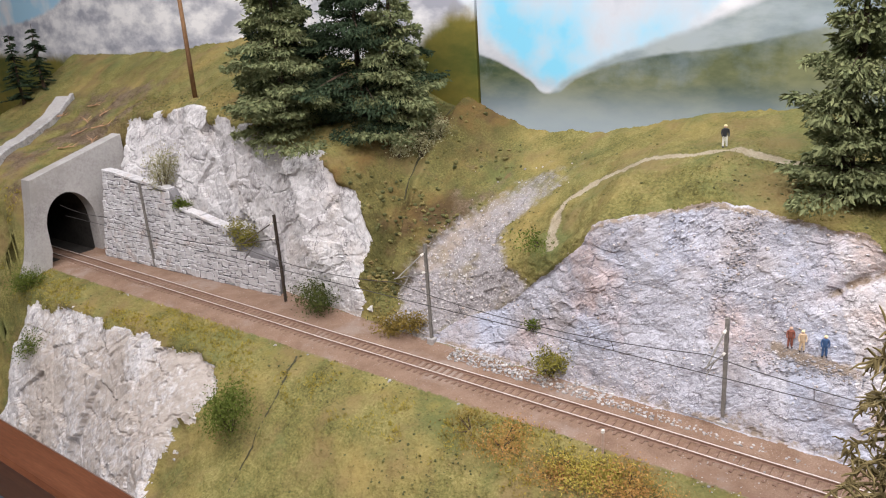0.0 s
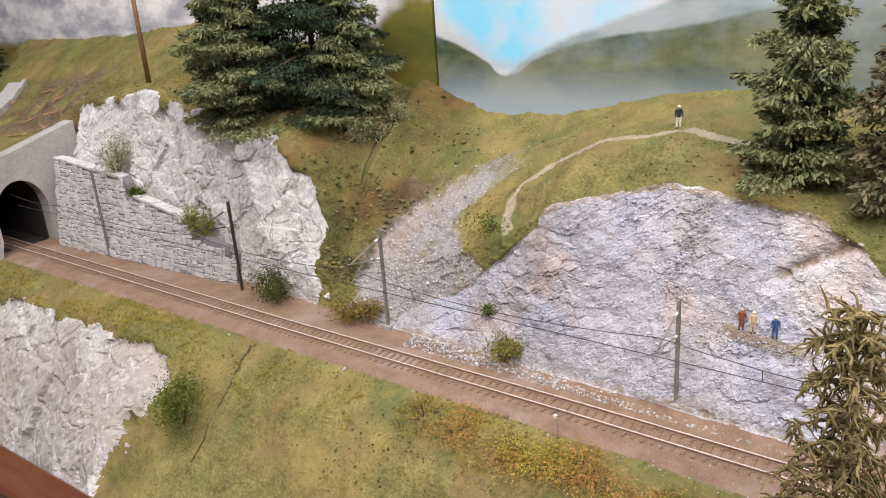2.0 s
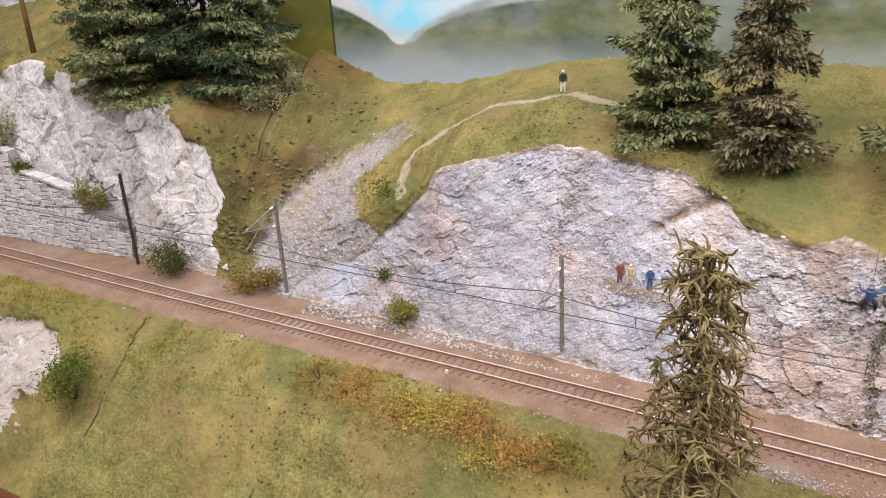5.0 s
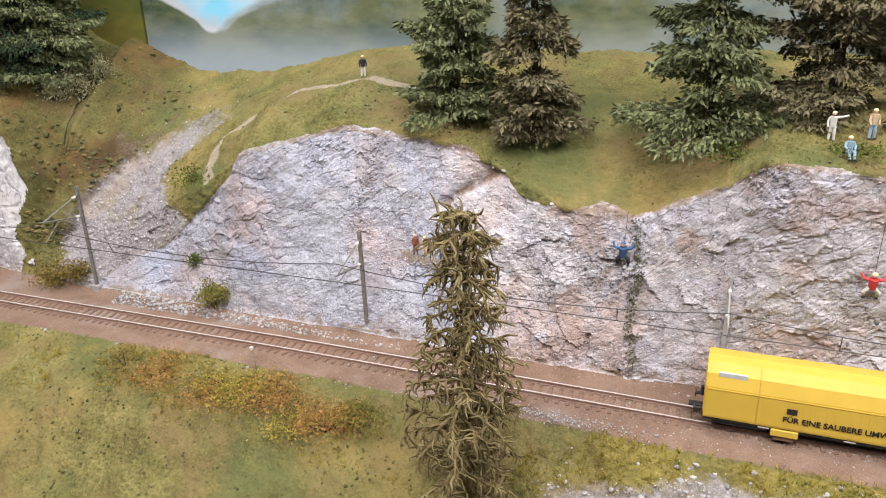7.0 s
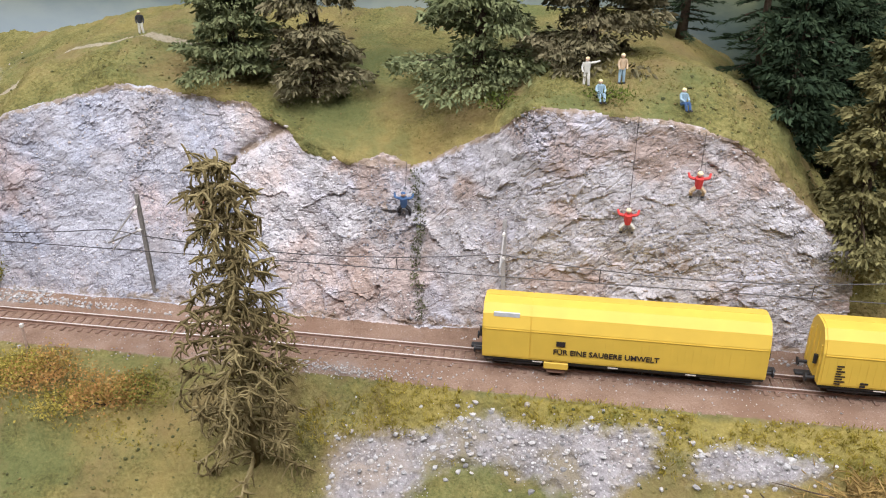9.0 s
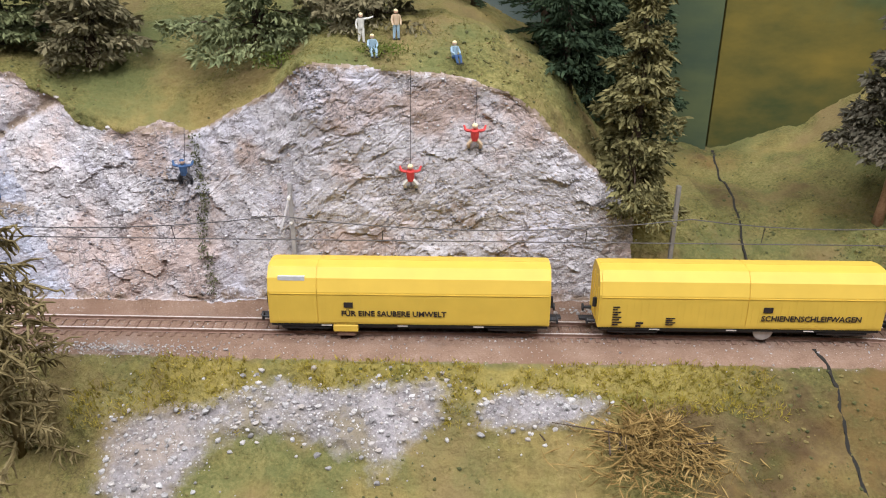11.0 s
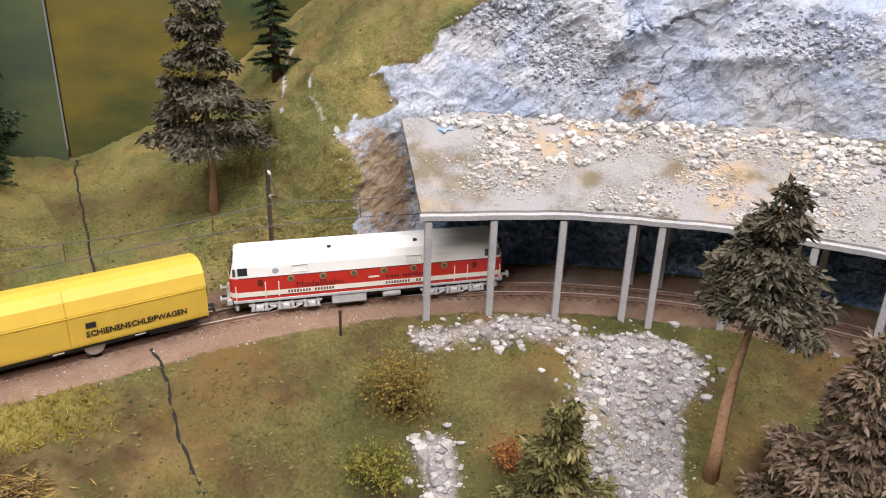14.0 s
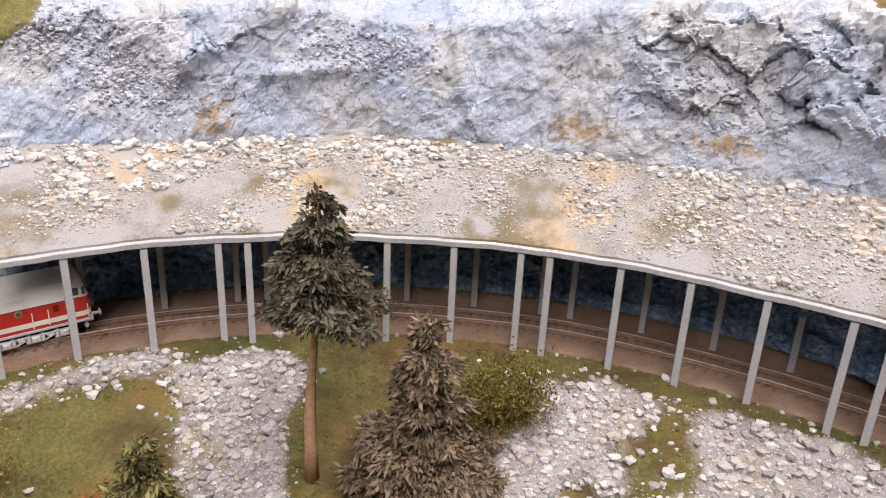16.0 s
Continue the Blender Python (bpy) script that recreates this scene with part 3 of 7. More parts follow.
# uneven edges between the kinds of ground
shake = np.clip(4 * soften((np.abs(np.gradient(zone.reshape(NV, NS).astype(float))[0]) + np.abs(np.gradient(zone.reshape(NV, NS).astype(float))[1]) > 0).astype(float).ravel(), 1), 0, 1)
shake *= (np.abs(sf + 1.2625) > 0.03) * (zone != 1)
flat = flat + shake[:, None] * (0.42 * vnoise(P.reshape(-1, 3) * 2300, 41)[:, None] * du.reshape(-1, 3) + 0.42 * vnoise(P.reshape(-1, 3) * 2300, 47)[:, None] * dv.reshape(-1, 3))
GRID = flat.reshape(NV, NS, 3)
# where dirt, scree, sand and darker moor spread over the sheet
fields = {"bare": soften(loose, 60) + 0.3 * soften((zone == 1).astype(float), 8) + 0.35 * soften(rocky, 8) + 0.6 * soften((zone == 6).astype(float), 40),
          "earth": between(sf, -1.62, -1.22, 0.06) * between(df, -0.06, 0.26, 0.03) * (0.45 + 0.5 * wob) + 0.55 * between(sf, -0.66, -0.56, 0.03) * between(rowf, 8.3, 9.6, 0.3) * (0.6 + 0.8 * wob2),
          "straw": 0.75 * between(rowf, 2.1, 3.6, 0.5) * between(sf, -0.1, 0.4, 0.14) + 0.3 * between(rowf, 2.3, 3.6, 0.5) * (sf < 0.0) + 0.1 * wob,
          "verge": 0.95 * soften((zone == 0).astype(float), 14) + 0.12 * wob,
          "dust": 0.85 * soften((zone == 1).astype(float), 14) + 0.12 * wob,
          "lime": 0.8 * np.exp(-(from_lime / 0.0018) ** 2) * np.clip(0.6 + 1.4 * wob2, 0, 1) + 0.5 * soften((zone == 6).astype(float), 3) * (zone == 0),
          "trodden": 1.25 * np.exp(-(far_from / 0.0052) ** 2) * (rowf > 8.05),
          "moor": np.clip((sf - 0.2) * 4.5, 0, 0.98) * (rowf < 4) + 0.35 * (rowf > 8) * (sf > 0.35) + 0.25 * (rowf > 5) * np.clip((-0.58 - sf) / 0.05, 0, 1) + 0.35 * between(sf, -0.76, -0.56, 0.04) * (rowf > 7) + 0.25 * wob,
          "dirt": (0.62 * gully + (zone == 8) * (0.38 + 0.3 * fbm(flat * 9, 2, 97)) + 0.72 * np.exp(-((flat[:, 2] - 0.066 + 0.1 * (sf + 0.22)) / 0.008) ** 2) * between(sf, -0.275, -0.17, 0.03) + 0.55 * np.exp(-((sf + 0.078) / 0.022) ** 2 - ((flat[:, 2] - 0.085) / 0.025) ** 2)
                   + 0.62 * np.exp(-((rowf - 8.03) / 0.1) ** 2) * (sf < 0.3) * (sf > -0.6) + 0.55 * np.exp(-(rowf - 6.0) / 0.22) * (rowf > 5.9) * (sf < 0.3) + 0.5 * np.exp(-((sf - 0.135) / 0.03) ** 2 - ((flat[:, 2] - 0.07) / 0.03) ** 2)
                   + 0.6 * dome + 0.62 * np.exp(-((rowf - 8.14) / 0.14) ** 2) * (np.exp(-((sf - 1.015) / 0.04) ** 2) + np.exp(-((sf - 1.115) / 0.035) ** 2)) + 0.25 * between(sf, 0.52, 0.66, 0.02) * (rowf > 8.6) + (0.4 + 0.3 * wob) * between(sf, 0.5, 0.6, 0.02) * (rowf < 8.2) * (zone == 6)) + 0.1 * wob}


def ground_at(s, d):
    """The height of the sheet at a place given along and beyond the track, seen from above."""
    i = int(np.clip(np.searchsorted(S, s), 0, NS - 1))
    col_d, col_z = D_[:, i], GRID[:, i, 2]
    hits = [col_z[j] + (d - col_d[j]) / (col_d[j + 1] - col_d[j]) * (col_z[j + 1] - col_z[j]) for j in range(NV - 1) if (col_d[j] - d) * (col_d[j + 1] - d) <= 0 and col_d[j] != col_d[j + 1]]
    return float(max(hits)) if hits else 0.0


def face_at(s, z):
    """How far beyond the track the cliff's face stands at a height."""
    i = int(np.clip(np.searchsorted(S, s), 0, NS - 1))
    lo, hi = int(np.searchsorted(ROW, 6.0)), int(np.searchsorted(ROW, 9.0))
    j = lo + int(np.argmin(np.abs(GRID[lo:hi, i, 2] - z)))
    x, y = GRID[j, i, 0], GRID[j, i, 1]
    if S[i] < CX:
        return y - (-0.007 + 0.017 * (CX - S[i]))
    return math.hypot(x - CX, y - CY) - R0 - float(opening(S[i]))


quad_zone = np.maximum(zone.reshape(NV, NS)[:-1, :-1], 0)
bore = ((S[:-1] < -1.2625) & (S[1:] >= -1.2625))[None] & (D_[:-1, :-1] > -0.02) & (D_[:-1, :-1] < 0.056)
quad_zone[bore] = 99                             # the tunnel's mouth stays open
idx = np.arange(NV * NS).reshape(NV, NS)
QUADS = np.stack([idx[:-1, :-1], idx[:-1, 1:], idx[1:, 1:], idx[1:, :-1]], -1)
ZONES = [("ground", TURF, "grassy model hillside of green and yellow flock", "ground"), ("trackbed", BED, "dusty brown ballast bed under the model track", "track bed"),
         ("cliff_1", ROCK_WHITE, "white plaster rock face with grey cracks", "rock face"), ("cliff_2", ROCK_GREY, "blue-grey fissured rock face above the track", "rock face"),
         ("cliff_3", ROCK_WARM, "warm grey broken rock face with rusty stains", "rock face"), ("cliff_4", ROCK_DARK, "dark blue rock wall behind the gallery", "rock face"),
         ("cliff_5", ROCK_BLUE, "pale blue rock slope above the gallery", "rock face"), ("scree_slope", TURF, "grey scree running down between the hills", "scree"),
         ("cliff_6", ROCK_WHITE, "white rock outcrop below the track", "rock face"), ("rubble_bank", TURF, "grey rubble patches on the lower bank", "rubble"),
         ("path", TURF, "narrow sandy footpath across the meadow", "path")]
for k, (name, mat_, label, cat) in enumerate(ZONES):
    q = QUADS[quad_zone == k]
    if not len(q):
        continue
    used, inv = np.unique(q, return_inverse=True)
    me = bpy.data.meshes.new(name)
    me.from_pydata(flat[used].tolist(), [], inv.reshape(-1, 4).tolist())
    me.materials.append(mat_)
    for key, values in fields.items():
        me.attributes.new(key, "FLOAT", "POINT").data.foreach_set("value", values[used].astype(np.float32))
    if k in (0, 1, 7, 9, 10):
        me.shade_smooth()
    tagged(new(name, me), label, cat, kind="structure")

# ---- building helpers ----
def thing(name, m, label, category, group=""):
    ob = new(name)
    ob.empty_display_size = 0.01
    ob.matrix_world = m
    return tagged(ob, label, category, group)


def part(name, bm, mats, parent=None, label="", smooth=False, pose_=None):
    """One bmesh (or mesh) as one mesh object under a thing or a part."""
    if isinstance(bm, bmesh.types.BMesh):
        me = bpy.data.meshes.new(name)
        bmesh.ops.recalc_face_normals(bm, faces=bm.faces[:])
        bm.to_mesh(me)
        bm.free()
        for mm in (mats if isinstance(mats, (list, tuple)) else [mats]):
            me.materials.append(mm)
        if smooth:
            me.shade_smooth()
    else:
        me = bm
    ob = new(name, me)
    ob.parent = parent
    if pose_ is not None:
        ob.matrix_local = pose_
    if label:
        ob["label"] = label
    return ob


def box(bm, lo, hi, bevel=0.0, m=None, mat=0):
    lo, hi = Vector(lo), Vector(hi)
    g = bmesh.ops.create_cube(bm, size=1.0)
    vs = g["verts"]
    for v in vs:
        v.co = Vector(((lo[k] + hi[k]) / 2 + v.co[k] * (hi[k] - lo[k]) for k in range(3)))
    fs = list({f for v in vs for f in v.link_faces})
    for f in fs:
        f.material_index = mat
    if bevel:
        es = list({e for v in vs for e in v.link_edges})
        r = bmesh.ops.bevel(bm, geom=es, offset=bevel, segments=1, affect="EDGES")
        vs = list({v for f in r["faces"] for v in f.verts})
        for f in r["faces"]:
            f.material_index = mat
    if m is not None:
        for v in vs:
            v.co = m @ v.co
    return bm


def rod(bm, a, b, ra, rb=None, n=6, mat=0):
    a, b = Vector(a), Vector(b)
    rb = ra if rb is None else rb
    q = (b - a).to_track_quat("Z", "Y")
    loops = []
    for p, r in ((a, ra), (b, rb)):
        loops.append([bm.verts.new(p + q @ Vector((r * math.cos(2 * math.pi * k / n), r * math.sin(2 * math.pi * k / n), 0))) for k in range(n)])
    for k in range(n):
        f = bm.faces.new((loops[0][k], loops[0][(k + 1) % n], loops[1][(k + 1) % n], loops[1][k]))
        f.material_index = mat
    bm.faces.new(loops[0][::-1]).material_index = mat
    bm.faces.new(loops[1]).material_index = mat
    return bm


def tube(bm, pts, r, n=6):
    rings = []
    for k, p in enumerate(pts):
        way = (Vector(pts[min(k + 1, len(pts) - 1)]) - Vector(pts[max(k - 1, 0)])).normalized()
        a = way.cross(Vector((0, 0, 1))).normalized()
        b = a.cross(way)
        rings.append([bm.verts.new(Vector(p) + r * (a * math.cos(6.2832 * j / n) + b * math.sin(6.2832 * j / n))) for j in range(n)])
    for u, v in zip(rings, rings[1:]):
        for j in range(n):
            bm.faces.new((u[j], u[(j + 1) % n], v[(j + 1) % n], v[j]))
    bm.faces.new(rings[0][::-1]), bm.faces.new(rings[-1])
    return bm


def sweep(bm, ring, s0, s1, step, mats=None, closed=True, wave=None, shift=None):
    """A cross section of (d, z) carried along the track."""
    n = max(1, int(round((s1 - s0) / step)))
    rings = []
    for i in range(n + 1):
        s = s0 + (s1 - s0) * i / n
        rings.append([bm.verts.new(on_track(s, d + (shift(s) if shift else 0), z + (wave(s, d, z) if wave else 0))) for d, z in ring])
    m = len(ring)
    for a, b in zip(rings, rings[1:]):
        for k in range(m if closed else m - 1):
            f = bm.faces.new((a[k], b[k], b[(k + 1) % m], a[(k + 1) % m]))
            if mats:
                f.material_index = mats[k]
    if closed:
        bm.faces.new(rings[0])
        bm.faces.new(rings[-1][::-1])
    return bm


CONCRETE = natural("grey_concrete", [(0.28, 0.26, 0.25), (0.38, 0.36, 0.345), (0.45, 0.43, 0.41)], 18, 300, 0.85, 0.25, [(0.3, 0.28, 0.26)], 10.0)
CONCRETE_PALE = natural("pale_concrete", [(0.3, 0.295, 0.3), (0.41, 0.405, 0.41), (0.49, 0.48, 0.485)], 30, 400, 0.8, 0.3, [(0.33, 0.34, 0.37)], 30.0)
RAIL_SIDE = natural("rusty_rail", [(0.16, 0.09, 0.06), (0.24, 0.15, 0.11), (0.3, 0.2, 0.16)], 30, 300, 0.7, 0.1)
RAIL_TOP = plain("bright_rail_head", (0.6, 0.53, 0.48), 0.45, 0.1, 0.15)
SLEEPER = natural("dusty_sleeper", [(0.14, 0.085, 0.06), (0.2, 0.125, 0.09), (0.27, 0.18, 0.14)], 60, 500, 0.9, 0.3)
STONE = natural("grey_wall_stone", [(0.36, 0.35, 0.355), (0.54, 0.525, 0.53), (0.68, 0.66, 0.66)], 60, 520, 0.9, 0.7, [(0.5, 0.43, 0.4), (0.6, 0.585, 0.61)], 40.0)
MORTAR = natural("grey_mortar", [(0.12, 0.115, 0.12), (0.22, 0.21, 0.215)], 60, 500, 0.95, 0.4)
WOOD = natural("brown_varnished_wood", [(0.07, 0.025, 0.012), (0.11, 0.04, 0.02), (0.15, 0.06, 0.03)], 8, 60, 0.3, 0.05, None, 8, (1, 14, 14))
BLUE_PANEL = plain("blue_grey_panel", (0.12, 0.2, 0.3), 0.5)
WALL_PAINT = plain("white_wall_paint", (0.72, 0.72, 0.7), 0.8, 0, 0.04, 4)
FLOOR_GREY = plain("grey_hall_floor", (0.25, 0.25, 0.26), 0.5, 0, 0.1, 6)
DARK_IRON = plain("dark_brown_iron", (0.06, 0.045, 0.035), 0.6, 0.2, 0.2)
GREY_MAST = plain("weathered_grey_mast", (0.2, 0.185, 0.165), 0.8, 0, 0.2)
WIRE = plain("dark_wire", (0.06, 0.055, 0.055), 0.5, 0.5, 0.1)
POLE_WOOD = natural("brown_pole_wood", [(0.13, 0.07, 0.035), (0.22, 0.12, 0.06), (0.28, 0.17, 0.09)], 40, 300, 0.85, 0.3)
INSULATOR = plain("white_insulator", (0.7, 0.66, 0.6), 0.4)

# ---- hall around the layout ----
for name, lo, hi, mm, label in (("hall_floor", (-5, -5, -1.05), (5, 4, -0.95), FLOOR_GREY, "grey floor of the exhibition hall"), ("ceiling", (-5, -5, 2.0), (5, 4, 2.1), WALL_PAINT, "white hall ceiling"),
                          ("wall_north", (-5, 4, -0.95), (5, 4.1, 2.0), WALL_PAINT, "white hall wall"), ("wall_south", (-5, -5.1, -0.95), (5, -5, 2.0), WALL_PAINT, "white hall wall"),
                          ("wall_west", (-5.1, -5, -0.95), (-5, 4, 2.0), WALL_PAINT, "white hall wall"), ("wall_east", (5, -5, -0.95), (5.1, 4, 2.0), WALL_PAINT, "white hall wall")):
    tagged(part(name, box(bmesh.new(), lo, hi), mm), label, name.split("_")[0], kind="structure")
tagged(part("front_board", box(bmesh.new(), (-1.9, -0.242, -0.15), (0.0, -0.2, -0.088), 0.004), WOOD), "brown varnished wooden rail along the layout's edge", "edge rail", kind="structure")
tagged(part("front_panel", box(bmesh.new(), (-1.9, -0.239, -0.95), (0.0, -0.232, -0.15)), BLUE_PANEL), "blue-grey panel below the wooden rail", "panel", kind="structure")

tagged(part("front_panel_curved", sweep(bmesh.new(), [(-0.306, -0.95), (-0.301, -0.95), (-0.301, -0.1), (-0.306, -0.1)], 0.0, 1.42, 0.03), BLUE_PANEL), "blue-grey panel below the layout's curved edge", "panel", kind="structure")


# ---- painted backdrop boards ----
def ridge(n, l, x, pts, lo, hi):
    """A painted skyline: a height over the board's width."""
    c = n.new("ShaderNodeFloatCurve")
    cu = c.mapping.curves[0]
    (a, b), z0, z1 = (pts[0][0], pts[-1][0]), lo, hi
    for k, (px_, pz) in enumerate(pts):
        u, w = (px_ - a) / (b - a), (pz - z0) / (z1 - z0)
        if k < 2:
            cu.points[0 if k == 0 else -1].location = (u if k == 0 else 1.0, w)
            if k == 1:
                cu.points[-1].location = (1.0, (pts[-1][1] - z0) / (z1 - z0))
                if len(pts) > 2:
                    cu.points.new(u, w)
        elif k < len(pts) - 1:
            cu.points.new(u, w)
    c.mapping.update()
    mr = n.new("ShaderNodeMapRange")
    mr.inputs[1].default_value, mr.inputs[2].default_value = a, b
    l.new(x, mr.inputs[0])
    l.new(mr.outputs[0], c.inputs[1])
    back = n.new("ShaderNodeMapRange")
    back.inputs[3].default_value, back.inputs[4].default_value = z0, z1
    l.new(c.outputs[0], back.inputs[0])
    return back.outputs[0]


def painted_board(name, sky, layers, haze):
    """Hand-painted scenery: a sky with clouds, then each range of hills from far to near as (skyline, colours, softness)."""
    m, n, l, b = material(name, 0.85)
    b.inputs["Specular IOR Level"].default_value = 0.15
    tc, sp = n.new("ShaderNodeTexCoord"), n.new("ShaderNodeSeparateXYZ")
    l.new(tc.outputs["Object"], sp.inputs[0])
    x, z = sp.outputs[0], sp.outputs[2]
    no = n.new("ShaderNodeTexNoise")
    no.inputs["Scale"].default_value, no.inputs["Detail"].default_value = 7, 6
    l.new(tc.outputs["Object"], no.inputs["Vector"])
    ra = n.new("ShaderNodeValToRGB")
    ra.color_ramp.elements[0].position, ra.color_ramp.elements[1].position = 0.44, 0.62
    ra.color_ramp.elements[0].color, ra.color_ramp.elements[1].color = (*sky[0], 1), (*sky[1], 1)
    l.new(no.outputs[0], ra.inputs[0])
    out = ra.outputs[0]
    for k, (pts, dark, light, soft, grain) in enumerate(layers):
        line = ridge(n, l, x, pts, 0.0, 0.6)
        gn, gr = n.new("ShaderNodeTexNoise"), n.new("ShaderNodeValToRGB")
        gn.noise_dimensions = "4D"
        gn.inputs["W"].default_value = k * 2.3
        gn.inputs["Scale"].default_value, gn.inputs["Detail"].default_value, gn.inputs["Roughness"].default_value = grain, 8, 0.6
        gm = n.new("ShaderNodeMapping")
        gm.inputs["Scale"].default_value = (0.42, 0.42, 1.0)
        l.new(tc.outputs["Object"], gm.inputs["Vector"])
        l.new(gm.outputs[0], gn.inputs["Vector"])
        gr.color_ramp.elements[0].position, gr.color_ramp.elements[1].position = 0.4, 0.62
        gr.color_ramp.elements[0].color, gr.color_ramp.elements[1].color = (*dark, 1), (*light, 1)
        l.new(gn.outputs[0], gr.inputs[0])
        jag = n.new("ShaderNodeMath")
        jag.operation = "MULTIPLY_ADD"
        jag.inputs[1].default_value = soft * 1.5
        jn = n.new("ShaderNodeTexNoise")
        jn.inputs["Scale"].default_value, jn.inputs["Detail"].default_value = 60, 5
        l.new(tc.outputs["Object"], jn.inputs["Vector"])
        l.new(jn.outputs[0], jag.inputs[0])
        l.new(z, jag.inputs[2])
        dz = n.new("ShaderNodeMath")
        dz.operation = "SUBTRACT"
        l.new(line, dz.inputs[0])
        l.new(jag.outputs[0], dz.inputs[1])
        mr = n.new("ShaderNodeMapRange")
        mr.interpolation_type = "SMOOTHSTEP"
        mr.inputs[1].default_value, mr.inputs[2].default_value = -soft, soft
        l.new(dz.outputs[0], mr.inputs[0])
        mx = n.new("ShaderNodeMix")
        mx.data_type = "RGBA"
        l.new(mr.outputs[0], mx.inputs[0])
        l.new(out, mx.inputs[6])
        l.new(gr.outputs[0], mx.inputs[7])
        out = mx.outputs[2]
    if haze:
        hn, hr, hm = n.new("ShaderNodeTexNoise"), n.new("ShaderNodeMapRange"), n.new("ShaderNodeMix")
        hn.inputs["Scale"].default_value, hn.inputs["Detail"].default_value, hn.inputs["Roughness"].default_value = 7, 7, 0.6
        hr.inputs[1].default_value, hr.inputs[2].default_value, hr.inputs[3].default_value, hr.inputs[4].default_value = 0.44, 0.66, 0, 0.6
        l.new(tc.outputs["Object"], hn.inputs["Vector"])
        l.new(hn.outputs[0], hr.inputs[0])
        hm.data_type = "RGBA"
        hz, hs = n.new("ShaderNodeMapRange"), n.new("ShaderNodeMath")
        hz.interpolation_type = "SMOOTHSTEP"
        hz.inputs[1].default_value, hz.inputs[2].default_value, hz.inputs[3].default_value, hz.inputs[4].default_value = 0.18, 0.25, 0.8, 0.0
        l.new(z, hz.inputs[0])
        hs.operation, hs.use_clamp = "MAXIMUM", True
        l.new(hr.outputs[0], hs.inputs[0])
        l.new(hz.outputs[0], hs.inputs[1])
        hx, hk = n.new("ShaderNodeMapRange"), n.new("ShaderNodeMath")
        hx.inputs[1].default_value, hx.inputs[2].default_value, hx.inputs[3].default_value, hx.inputs[4].default_value = 0.08, 0.24, 1.0, 0.0
        l.new(x, hx.inputs[0])
        hk.operation = "MULTIPLY"
        l.new(hs.outputs[0], hk.inputs[0])
        l.new(hx.outputs[0], hk.inputs[1])
        l.new(hk.outputs[0], hm.inputs[0])
        l.new(out, hm.inputs[6])
        hm.inputs[7].default_value = (*haze, 1)
        out = hm.outputs[2]
    l.new(out, b.inputs["Base Color"])
    return m


BOARD_LEFT = painted_board("painted_mountains", ((0.42, 0.68, 0.85), (0.85, 0.86, 0.88)),
                           [([(-2.4, 0.33), (-1.95, 0.37), (-1.7, 0.44), (-1.45, 0.37), (-1.2, 0.4), (-0.95, 0.42), (-0.78, 0.38), (-0.67, 0.32)], (0.4, 0.41, 0.47), (0.92, 0.91, 0.91), 0.006, 26),
                            ([(-2.4, 0.27), (-1.8, 0.265), (-1.4, 0.275), (-1.1, 0.28), (-0.82, 0.27), (-0.7, 0.33), (-0.67, 0.33)], (0.09, 0.11, 0.025), (0.3, 0.23, 0.05), 0.015, 9)], None)
BOARD_MID = painted_board("painted_sky_and_hills", ((0.24, 0.62, 0.82), (0.8, 0.8, 0.84)),
                          [([(-0.67, 0.31), (-0.62, 0.28), (-0.57, 0.248), (-0.5, 0.266), (-0.42, 0.3), (-0.33, 0.36), (0.0, 0.42), (0.39, 0.45)], (0.5, 0.52, 0.56), (0.82, 0.82, 0.84), 0.014, 14),
                           ([(-0.67, 0.2), (-0.6, 0.2), (-0.566, 0.231), (-0.53, 0.254), (-0.46, 0.28), (-0.4, 0.298), (-0.3, 0.335), (-0.1, 0.38), (0.39, 0.36)], (0.2, 0.25, 0.24), (0.38, 0.43, 0.43), 0.005, 30),
                           ([(-0.67, 0.272), (-0.64, 0.262), (-0.6, 0.243), (-0.572, 0.226), (-0.53, 0.246), (-0.46, 0.266), (-0.36, 0.278), (-0.2, 0.31), (0.1, 0.35), (0.39, 0.3)], (0.05, 0.075, 0.04), (0.2, 0.21, 0.11), 0.0025, 22),
                           ([(-0.67, 0.02), (0.14, 0.02), (0.27, 0.5), (0.39, 0.6)], (0.035, 0.06, 0.045), (0.1, 0.12, 0.055), 0.04, 8)], (0.36, 0.43, 0.5))
BOARD_GAP = painted_board("painted_valley", ((0.08, 0.12, 0.06), (0.14, 0.15, 0.05)), [([(0.39, 0.3), (0.5, 0.25), (0.8, 0.3)], (0.035, 0.055, 0.022), (0.24, 0.17, 0.032), 0.05, 6), ([(0.39, 0.06), (0.46, 0.075), (0.52, 0.1), (0.8, 0.1)], (0.02, 0.05, 0.035), (0.07, 0.075, 0.025), 0.03, 8)], None)
